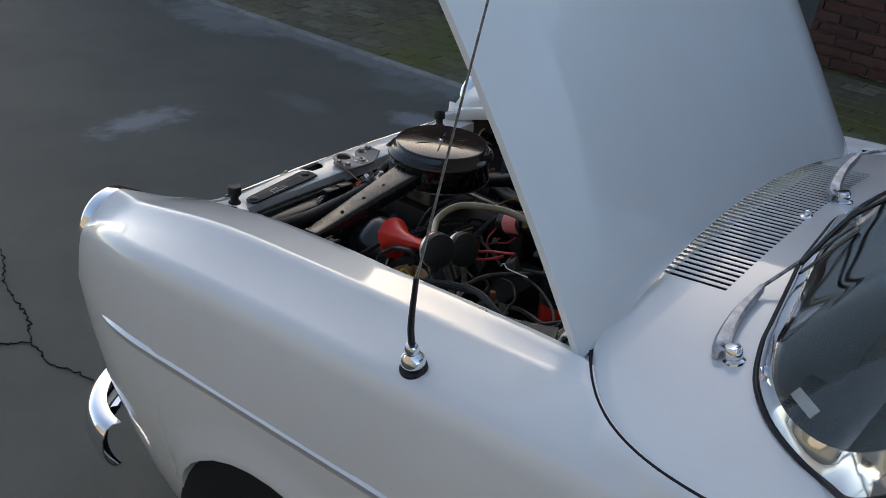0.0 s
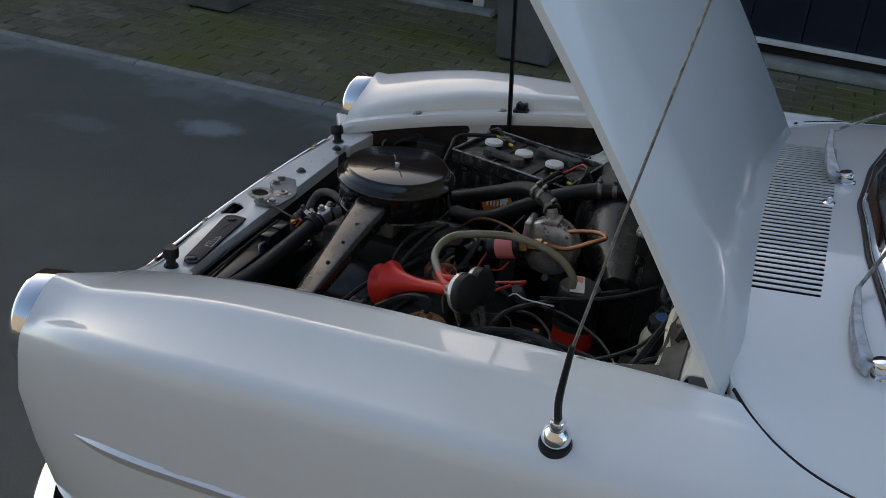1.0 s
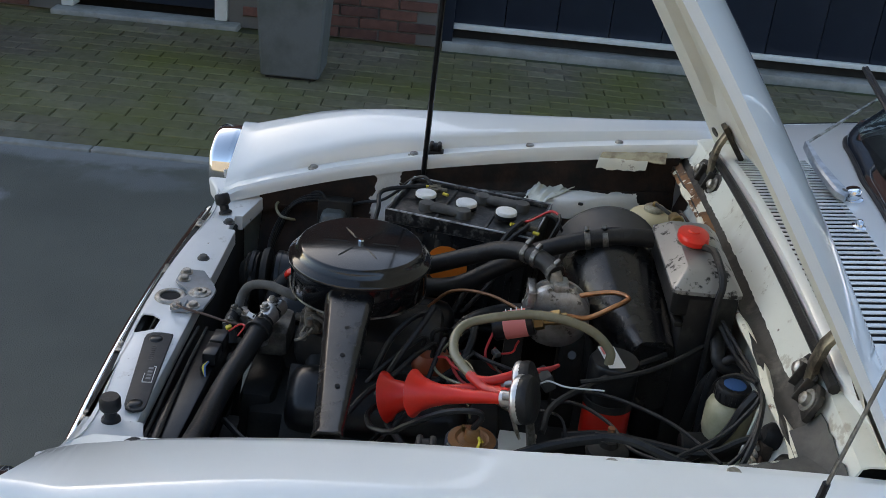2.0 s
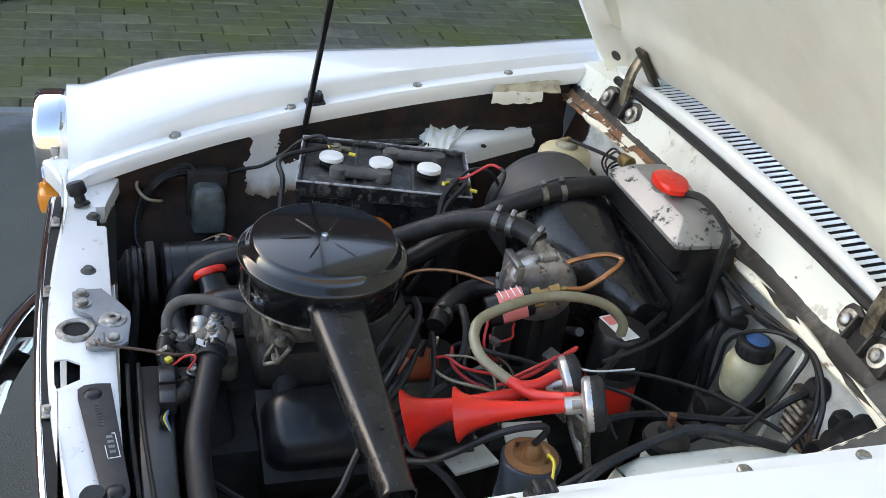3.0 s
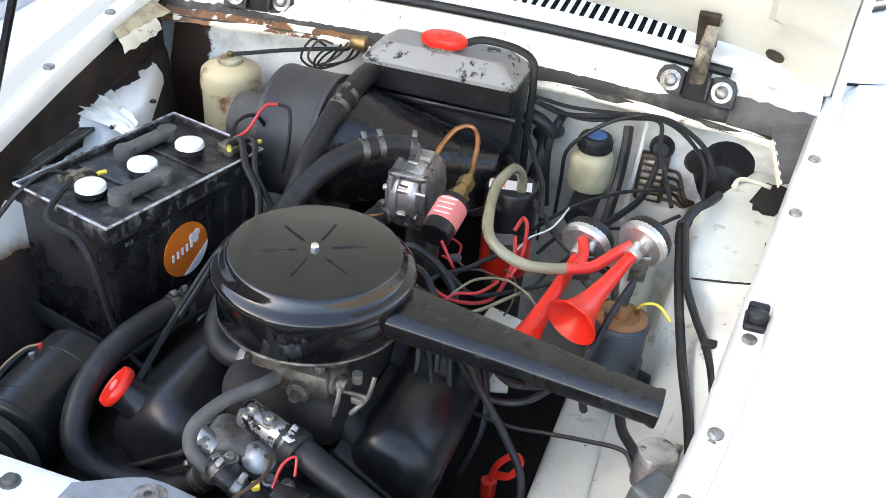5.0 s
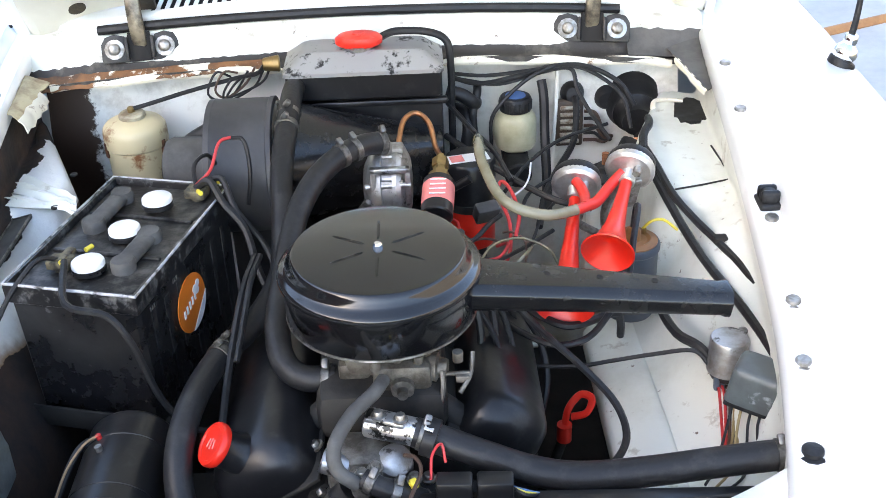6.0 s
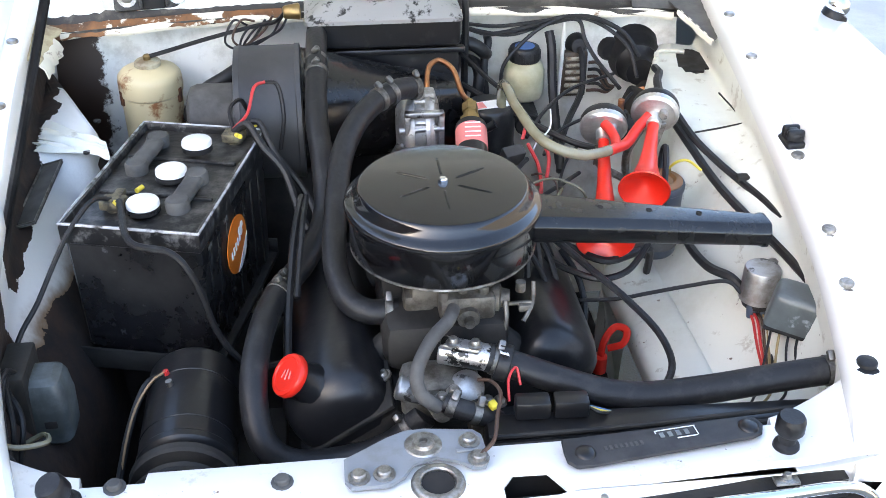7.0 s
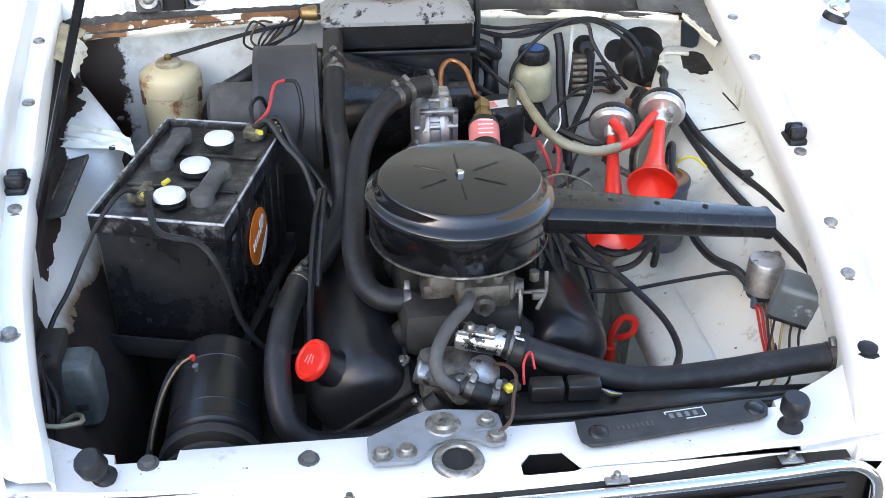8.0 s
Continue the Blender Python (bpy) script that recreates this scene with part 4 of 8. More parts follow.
def bonnet():
    bm = BM()
    us = [-1, -0.985, -0.95, -0.9, -0.85, -0.8, -0.76, -0.735, -0.72, -0.70, -0.66, -0.55, -0.4, -0.2, 0, 0.2, 0.4, 0.55, 0.66, 0.70, 0.72, 0.735, 0.76, 0.8, 0.85, 0.9, 0.95, 0.985, 1]
    ss = np.linspace(0, 1.11, 30)
    sheet(bm, [[bonnet_point(s, u, 0) for u in us] for s in ss], 0.0)
    sheet(bm, [[bonnet_point(s, u, 0.003) for u in us] for s in ss], 0.0)
    # turned-down edge
    ring = [(s, -1) for s in ss] + [(1.11, u) for u in us] + [(s, 1) for s in ss[::-1]] + [(0, u) for u in us[::-1]]
    rows = [[bonnet_point(s, u, 0) for s, u in ring], [bonnet_point(s, u, 0.006 if s < 0.03 and abs(u) < 0.95 else 0.011) for s, u in ring], [bonnet_point(min(1.10, max(0.006, s)), u * 0.975, 0.008 if s < 0.03 and abs(u) < 0.95 else 0.012) for s, u in ring]]
    sheet(bm, rows)
    hood = part("bonnet", bm, WHITE, CAR, "open white bonnet, cream underneath", 50)
    # inner frame: rim and pressed panel
    def inner(s0, s1, u0, u1, d, n=18, m=12):
        b2 = BM()
        sheet(b2, [[bonnet_point(s0 + (s1 - s0) * i / n, u0 + (u1 - u0) * j / m, dd) for j in range(m + 1)] for i, dd in [(k, d) for k in range(n + 1)]], 0.0)
        return b2
    b2 = BM()
    prof_u = [(-0.97, 0.012), (-0.94, 0.026), (-0.82, 0.036), (-0.79, 0.030), (-0.775, 0.012), (-0.74, 0.008), (-0.4, 0.008), (0, 0.008), (0.4, 0.008), (0.74, 0.008), (0.775, 0.012), (0.79, 0.030), (0.82, 0.036), (0.94, 0.026), (0.97, 0.012)]
    prof_s = [(0.006, 0.009), (0.02, 0.014), (0.06, 0.020), (0.115, 0.020), (0.135, 0.017), (0.165, 0.008), (0.2, 0.006), (0.4, 0.006), (0.6, 0.006), (0.8, 0.006), (0.92, 0.006), (0.935, 0.012), (0.945, 0.030), (0.96, 0.036), (1.07, 0.030), (1.09, 0.012)]
    rows = []
    for s, d1 in prof_s:
        rows.append([bonnet_point(s, u, d1 if s < 0.13 and abs(u) < 0.9 else max(d1, d2)) for u, d2 in prof_u])
    sheet(b2, rows, 0.0)
    part("inner_panel", b2, CREAM, hood, "cream pressed inner panel", 30)
    for s in (-1, 1):
        b3 = BM()
        box(b3, bonnet_point(0.055, s * 0.62, 0.052), (0.032, 0.075, 0.010), 0.002, m=Matrix.LocRotScale(bonnet_point(0.050, s * 0.63, 0.026), Euler((OPEN * -1, 0, 0)), None))
        part("hinge_pad", b3, HINGE_BROWN, hood, "brown greasy hinge strap")
    # crease over the skin near both sides comes from the section; a bead under the rear rim
    for s in (-1, 1):
        c, e1, e2 = bonnet_point(0.06, s * 0.81, 0.0375), bonnet_point(0.06, s * 0.835, 0.0375), bonnet_point(0.072, s * 0.81, 0.0375)
        ring = [c + (e1 - c) * math.cos(a) + (e2 - c) * math.sin(a) for a in np.linspace(0, 2 * math.pi, 21)[:-1]]
        up = (e1 - c).cross(e2 - c).normalized() * 0.0012
        b4 = BM()
        lo, hi = [b4.verts.new(v - up) for v in ring], [b4.verts.new(v + up) for v in ring]
        b4.faces.new(lo)
        b4.faces.new(hi)
        for k in range(20):
            b4.faces.new((lo[k], lo[(k + 1) % 20], hi[(k + 1) % 20], hi[k]))
        part("drain_hole", b4, HINGE_BROWN, hood, "oval brown drain hole")
    return hood


bonnet()


def scuttle_z(x, y):
    return 0.991 - 0.155 * abs(x) ** 2.0 + 0.10 * (y - 1.06)


def hood_edge(x):
    return curve_of((0, 0.955), (0.40, 0.957), (0.46, 0.970), (0.52, 0.992), (0.58, 1.013))(abs(x))


def screen_y(x):
    return curve_of((0, 1.145), (0.2, 1.163), (0.39, 1.199), (0.447, 1.210), (0.527, 1.238), (0.591, 1.284), (0.634, 1.338), (0.661, 1.39), (0.672, 1.44))(abs(x))


def scuttle():
    n, pitch = 44, 0.0155
    xs = []
    lim = n * pitch / 2
    for k in range(n):
        x0 = -lim + k * pitch
        xs += [x0 + 0.0040, x0 + 0.0120]
    left = [-seam_x(y) for y in (1.36, 1.32, 1.285, 1.255, 1.23, 1.205, 1.18, 1.155, 1.13, 1.11, 1.09, 1.07, 1.05, 1.03, 1.0135)] + list(np.linspace(-0.565, xs[0] - 0.02, 11))
    xs = left + xs + [-x for x in left[::-1]]
    a, b = len(left), len(left) + 2 * n
    rows = []
    for x in xs:
        ax = abs(x)
        y0 = hood_edge(x) if ax < 0.581 else 1.013 - 0.105 * math.log((0.765 - ax) / 0.184) + 0.004
        y1 = max(screen_y(x) + 0.02, y0 + 0.02)
        st = [y0, y0 + 0.004, 0.968, 1.100] if ax < 0.40 else [y0, y0 + (y1 - y0) * 0.03, y0 + (y1 - y0) * 0.1, y0 + (y1 - y0) * 0.6]
        ys = st + [st[-1] + (y1 - st[-1]) * f for f in (0.33, 0.66, 1.0)]
        edge = 0.006
        r = [(x, ys[0], scuttle_z(x, ys[0]) - edge - 0.02), (x, ys[0], scuttle_z(x, ys[0]) - 0.003)]
        r += [(x, y, scuttle_z(x, y)) for y in ys[1:]]
        rows.append(r)
    bm = BM()
    sheet(bm, rows, 0.0014, skip=lambda i, j: a <= i < b - 1 and (i - a) % 2 == 0 and j == 3)
    p = part("scuttle", bm, WHITE, CAR, "white scuttle panel with a row of air slots", 45)
    # near-black sheets under the slots stand in for the shade in them
    part("slot_shade", box(BM(), (0, 1.04, 0.935), (0.80, 0.14, 0.02), 0), DARK, p)
    part("slot_shade_side", box(BM(), (0, 1.112, 0.944), (0.66, 0.004, 0.05), 0), DARK, p)
    for s in (-1, 1):
        bm = BM()
        ys = (1.012, 1.03, 1.05, 1.07, 1.09, 1.11, 1.13, 1.155, 1.18, 1.205, 1.23, 1.265, 1.30, 1.355)
        sweep(bm, [(s * (seam_x(y) + 0.001), y - 0.002, scuttle_z(seam_x(y), y) + 0.0016) for y in ys], 0.0026, 8, 4)
        part("panel_gap", bm, DARK, p)
    bm = BM()
    lathe(bm, (0, 1.094, scuttle_z(0, 1.094)), (0, 0, 1), [(0.016, -0.002), (0.016, 0.002), (0.010, 0.004), (0.009, 0.009), (0.006, 0.012), (0, 0.013)], 18, 0.7)
    part("washer_jet", bm, CHROME, p, "chrome washer jet")
    return p


scuttle()


HINGE_GREY = material("greasy_grey_hinge", (0.050, 0.047, 0.043), 0.5, 0.3, color2=(0.018, 0.016, 0.014), scale=40, bump=0.3)
GUTTER = material("grimy_gutter", (0.030, 0.026, 0.022), 0.6, color2=(0.13, 0.115, 0.09), scale=26, bump=0.4, spread=(0.52, 0.75), detail=9)


def firewall_material():
    """White paint with brown grime in the middle and bare rust at one end."""
    m = material("firewall_paint", (0.74, 0.73, 0.67), 0.42, color2=(0.26, 0.22, 0.16), scale=16, bump=0.15, bump_scale=25, spread=(0.50, 0.82), detail=12)
    nt = m.node_tree
    b = nt.nodes["Principled BSDF"]
    paint = b.inputs["Base Color"].links[0].from_socket
    tc = nt.nodes.new("ShaderNodeTexCoord")
    sep = nt.nodes.new("ShaderNodeSeparateXYZ")
    nt.links.new(tc.outputs["Object"], sep.inputs[0])
    n = nt.nodes.new("ShaderNodeTexNoise")
    n.inputs["Scale"].default_value, n.inputs["Detail"].default_value, n.inputs["Roughness"].default_value = 20, 10, 0.7
    nt.links.new(tc.outputs["Object"], n.inputs["Vector"])
    for lo, hi, amount, color in ((0.03, 0.19, 0.14, (0.46, 0.40, 0.27, 1)), (0.470, 0.452, 0.10, (0.035, 0.018, 0.011, 1))):
        wob = nt.nodes.new("ShaderNodeMath")
        wob.operation = "MULTIPLY_ADD"
        nt.links.new(n.outputs["Fac"], wob.inputs[0])
        wob.inputs[1].default_value, wob.inputs[2].default_value = amount, -amount / 2
        x = nt.nodes.new("ShaderNodeMath")
        x.operation = "ADD"
        nt.links.new(sep.outputs["X"], x.inputs[0])
        nt.links.new(wob.outputs[0], x.inputs[1])
        ramp = nt.nodes.new("ShaderNodeMapRange")
        nt.links.new(x.outputs[0], ramp.inputs["Value"])
        if lo < hi:
            # a soft brown bloom round the pipes
            off = nt.nodes.new("ShaderNodeMath")
            off.operation = "SUBTRACT"
            nt.links.new(x.outputs[0], off.inputs[0])
            off.inputs[1].default_value = 0.25
            size = nt.nodes.new("ShaderNodeMath")
            size.operation = "ABSOLUTE"
            nt.links.new(off.outputs[0], size.inputs[0])
            nt.links.new(size.outputs[0], ramp.inputs["Value"])
            ramp.inputs["From Min"].default_value, ramp.inputs["From Max"].default_value = 0.12, 0.05
            ramp.inputs["To Max"].default_value = 0.42
        else:
            ramp.inputs["From Min"].default_value, ramp.inputs["From Max"].default_value = -0.446, -0.452
        mx = nt.nodes.new("ShaderNodeMix")
        mx.data_type = "RGBA"
        nt.links.new(ramp.outputs["Result"], mx.inputs[0])
        nt.links.new(paint, mx.inputs[6])
        mx.inputs[7].default_value = color
        paint = mx.outputs[2]
    nt.links.new(paint, b.inputs["Base Color"])
    return m


def scuttle_front():
    """Channel, hinge shelf, seal and firewall."""
    bm = BM()
    rows = []
    for x in np.linspace(-0.556, 0.556, 25):
        dz = -0.06 * (abs(x) / 0.5) ** 2 * 0.35
        rows.append([(x, 0.985, 0.955 + dz), (x, 0.955, 0.953 + dz), (x, 0.945, 0.949 + dz), (x, 0.936, 0.925 + dz), (x, 0.921, 0.902 + dz)])
    sheet(bm, rows, 0.003)
    p = part("hinge_shelf", bm, BAY_WHITE, CAR, "white painted hinge shelf with worn paint", 40)
    bm = BM()
    rows = []
    rnd = random.Random(5)
    for k, x in enumerate(np.linspace(-0.555, 0.555, 134)):
        dz = -0.06 * (abs(x) / 0.5) ** 2 * 0.35
        near = max(0, min(1, (abs(x) - 0.30) / 0.10)) * (1.0 if x > 0 else 0.5)
        w = rnd.uniform(0, 0.002) + 0.014 * near * rnd.uniform(0.6, 1.2)
        rows.append([(x, 0.9215 + w * 0.6, 0.9035 + w + dz), (x, 0.920, 0.901 + dz), (x, 0.916, 0.897 + dz), (x, 0.910, 0.893 + dz), (x, 0.898, 0.893 + dz), (x, 0.897, 0.885 + dz)])
    sheet(bm, rows, 0.003)
    part("gutter", bm, GUTTER, CAR, "dark greasy gutter with bare patches", 60)
    bm = BM()
    sweep(bm, [(x, 0.947, 0.958 - 0.021 * (abs(x) / 0.5) ** 2) for x in np.linspace(-0.42, 0.42, 9)], 0.008, 8, 4)
    part("rubber_seal", bm, RUBBER, CAR, "black rubber bonnet seal")
    bm = BM()
    rows = [[(x, 0.912 + 0.02 * (k > 4), z) for k, z in enumerate((0.30, 0.45, 0.6, 0.7, 0.78, 0.84, 0.885))] for x in np.linspace(-0.52, 0.52, 15)]
    sheet(bm, rows, -0.004)
    part("firewall", bm, firewall_material(), CAR, "white painted firewall, grimy, rusted at one end")
    part("firewall_seam", sweep(BM(), [(0.172, 0.9105, 0.60), (0.172, 0.9105, 0.78)], 0.002, 6, 1), DIRTY_BLACK, CAR)
    bm = BM()
    sweep(bm, [(x, 0.901 + 0.004 * math.sin(k * 1.7), 0.886 - 0.02 * (abs(x) / 0.5) ** 2 + 0.002 * math.sin(k * 2.3)) for k, x in enumerate(np.linspace(-0.50, 0.50, 22))], [0.0082, 0.0074, 0.0088, 0.0070, 0.0084, 0.0078], 8, 2, flat=0.8)
    part("flange_lip", bm, material("flaking_lip", (0.72, 0.67, 0.54), 0.6, color2=(0.20, 0.11, 0.055), scale=34, spread=(0.60, 0.68), detail=10), CAR, "flaking flange lip with rust")
    for s in (-1, 1):
        cx = s * 0.374 if s > 0 else -0.353
        m = pose(cx, 0.933, 0.918, -22, 0, -8 * s)
        h = part("bonnet_hinge", box(BM(), (0, 0, 0), (0.112, 0.006, 0.022), 0.003, m=m @ pose(0, 0.002, -0.008)), HINGE_GREY, CAR, "greasy hinge bracket", 30)
        for dx in (-0.039, 0.039):
            out = [(dx - 0.021, -0.022), (dx + 0.021, -0.022), (dx + 0.023, -0.016), (dx + 0.022, 0.008), (dx + 0.015, 0.019), (dx, 0.023), (dx - 0.015, 0.019), (dx - 0.022, 0.008), (dx - 0.023, -0.016)]
            part("ear", prism(BM(), out, -0.003, 0.005, m @ pose(0, 0, 0, 90, 0, 0), 0.0015), HINGE_GREY, h)
            q = dx - math.copysign(0.019, dx)
            part("cheek", box(BM(), (0, 0, 0), (0.005, 0.020, 0.036), 0.002, m=m @ pose(q, -0.008, -0.001)), HINGE_GREY, h)
        for dx in (-0.039, 0.039):
            bm = BM()
            c = Vector((cx + dx, 0.9275 - 0.139 * s * dx, 0.919))
            lathe(bm, c, (0, -0.9, 0.42), [(0.016, 0), (0.016, 0.003), (0.010, 0.0035), (0.009, 0.010), (0.005, 0.013), (0, 0.013)], 14)
            part("bolt", bm, STEEL, h)
        # near-black plate stands in for the shaded slot behind the arm
        part("arm_slot_shade", box(BM(), (cx, 0.9285, 0.921), (0.036, 0.004, 0.046), 0.003, (-22, 0, -8 * s)), DARK, h)
        bm = BM()
        rows = [[(cx + dx + q * s, y + e, z) for dx, e in ((-w, 0.004), (-w, -0.004), (-w + 0.003, -0.006), (w - 0.003, -0.006), (w, -0.004), (w, 0.004), (-w, 0.004))] for y, z, w, q in ((0.940, 0.902, 0.010, 0), (0.932, 0.925, 0.011, 0), (0.932, 0.955, 0.0115, 0.001), (0.938, 0.985, 0.011, 0.003), (0.950, 1.008, 0.010, 0.006), (0.960, 1.024, 0.010, 0.008))]
        sheet(bm, rows)
        part("hinge_arm", bm, material("greasy_steel_arm", (0.30, 0.26, 0.19), 0.4, 0.6, color2=(0.06, 0.05, 0.04), scale=30), h, "greasy steel hinge arm")


scuttle_front()


def windscreen():
    """Wrap-round screen with chrome frame, pillars, roof and the closed cabin behind."""
    def head(x):
        return Vector((x * 0.86, 1.60 + 0.35 * (abs(x) / 0.64) ** 2 * 0.35, 1.405 - 0.05 * abs(x)))
    # outer edge of the trim on the body, and edge of the glass, from the middle outwards
    side_out = [(x, screen_y(x), scuttle_z(x, screen_y(x)) + 0.004) for x in (0.447, 0.527, 0.591, 0.634, 0.661)] + [(0.698, 1.425, 0.980), (0.722, 1.468, 1.025), (0.722, 1.52, 1.085)]
    side_in = [(0.478, 1.236, 1.003), (0.551, 1.264, 0.994), (0.603, 1.304, 0.989), (0.630, 1.347, 0.988), (0.648, 1.388, 0.999), (0.670, 1.422, 1.026), (0.690, 1.460, 1.068), (0.690, 1.51, 1.125)]
    mid = list(np.linspace(-0.40, 0.40, 13))
    mid_out = [(x, screen_y(x), scuttle_z(x, screen_y(x)) + 0.004) for x in mid]
    mid_in = [(x, screen_y(x) + 0.020, scuttle_z(x, screen_y(x)) + 0.020) for x in mid]
    def whole(side, middle):
        return spline([(-x, y, z) for x, y, z in side[::-1]] + middle + side, 4)
    outer, inner = whole(side_out, mid_out), whole(side_in, mid_in)
    n = len(inner)
    heads = [head(0.66 * (2 * k / (n - 1) - 1)) for k in range(n)]
    rows = [[inner[k] * (1 - t) + heads[k] * t + Vector((0, -0.04 * math.sin(math.pi * t), 0)) for k in range(n)] for t in np.linspace(0, 1, 9)]
    bm = BM()
    sheet(bm, rows, 0.005)
    g = part("windscreen", bm, GLASS, CAR, "clear wrap-round windscreen")
    g.visible_shadow = False
    part("screen_seal", sweep(BM(), [p + Vector((0, -0.003, 0.0)) for p in outer], 0.0035, 8, 1), RUBBER, g, "thin black screen rubber")
    bm = BM()
    sheet(bm, [[a, a * 0.8 + b * 0.2 + Vector((0, -0.002, 0.008)), a * 0.45 + b * 0.55 + Vector((0, -0.001, 0.009)), b + Vector((0, -0.001, 0.006)), b + Vector((0, 0.004, 0.0))] for a, b in zip(outer, inner)], 0.0)
    part("chrome_frame", bm, CHROME, g, "broad bright chrome screen surround", 60)
    part("head_trim", sweep(BM(), heads, 0.011, 8, 1), CHROME, g)
    for s in (-1, 1):
        e = n - 1 if s > 0 else 0
        bm = BM()
        sweep(bm, [rows[k][e] + Vector((s * 0.022, 0.03, -0.005)) for k in range(9)], 0.025, 10, 2)
        part("pillar", bm, WHITE, CAR)
    part("inspection_sticker", box(BM(), (0.588, 1.322, 1.008), (0.050, 0.003, 0.016), 0.0, (-52, 0, 50)), STICKER_WHITE, g, "white paper sticker")
    bm = BM()
    sheet(bm, [[(x * (1 - 0.04 * k), 1.93 + 0.21 * k, 1.40 + 0.045 * math.sin(math.pi * k / 6) - 0.03 * (x / 0.6) ** 2) for x in np.linspace(-0.6, 0.6, 9)] for k in range(7)], 0.01)
    part("roof", bm, WHITE, CAR)
    for s in (-1, 1):
        bm = BM()
        rows2 = [[(s * (0.79 - 0.05 * max(0, (0.4 - z) / 0.2)), y, z) for z in (0.22, 0.4, 0.6, 0.8, 0.90)] + [(s * 0.76, y, 0.925)] for y in np.linspace(1.368, 2.45, 8)]
        sheet(bm, rows2, -0.01 * s)
        part("door", bm, WHITE, CAR)
        bm = BM()
        rows2 = [[(s * (0.79 - 0.1 * max(0, (y - 3.5) / 0.6) ** 2), y, z) for z in (0.25, 0.4, 0.6, 0.8, 0.88)] + [(s * 0.72, y, 0.91)] for y in np.linspace(2.458, 4.1, 10)]
        sheet(bm, rows2, -0.01 * s, skip=lambda i, j: False)
        part("rear_wing", bm, WHITE, CAR)
        bm = BM()
        sheet(bm, [[(s * (0.735 - 0.14 * t), 1.55 + 0.35 * t + (1.62 - 0.15 * t - 0.35 * t) * f, 0.93 + 0.45 * t) for f in np.linspace(0, 1, 6)] for t in np.linspace(0, 1, 4)], 0.004)
        w = part("side_window", bm, GLASS, CAR)
        w.visible_shadow = False
    bm = BM()
    sheet(bm, [[(x, y, 0.91 + 0.02 * (1 - (x / 0.72) ** 2)) for x in np.linspace(-0.72, 0.72, 7)] for y in np.linspace(3.35, 4.1, 5)], 0.01)
    part("boot_lid", bm, WHITE, CAR)
    part("rear_panel", box(BM(), (0, 4.1, 0.6), (1.44, 0.02, 0.62), 0.01), WHITE, CAR)
    bm = BM()
    sheet(bm, [[(x * (1.15 - 0.15 * t), 3.35 - 0.2 * t, 0.92 + 0.46 * t) for x in np.linspace(-0.58, 0.58, 7)] for t in np.linspace(0, 1, 4)], 0.004)
    part("rear_window", bm, GLASS, CAR)
    part("floor_pan", box(BM(), (0, 2.55, 0.27), (1.4, 3.1, 0.04), 0.01), DARK, CAR)
    d = part("dashboard", box(BM(), (0, 1.50, 0.88), (1.30, 0.40, 0.14), 0.04), DASH, CAR, "dark dashboard behind the screen")
    bm = BM()
    c = Vector((0.36, 1.78, 0.96))
    sweep(bm, [c + basis((0, 0.85, 0.5)) @ Vector((0.19 * math.cos(a), 0.19 * math.sin(a), 0)) for a in np.linspace(0, 2 * math.pi, 17)[:-1]], 0.012, 8, 3, closed=True)
    sweep(bm, [c + Vector((-0.19, 0, 0)), c + Vector((0.19, 0, 0))], 0.010, 6)
    sweep(bm, [c, (0.36, 1.55, 0.85)], 0.02, 8)
    part("steering_wheel", bm, DASH, CAR)
    for x in (-0.34, 0.34):
        bm = BM()
        box(bm, (x, 2.25, 0.50), (0.52, 0.50, 0.16), 0.05)
        box(bm, (x, 2.52, 0.75), (0.50, 0.14, 0.50), 0.05, (-12, 0, 0))
        part("seat", bm, DASH, CAR)


windscreen()


WIPER_ARM = material("dull_silver_arm", (0.55, 0.56, 0.58), 0.32, 0.85, color2=(0.40, 0.41, 0.42), scale=50, rough2=0.5)


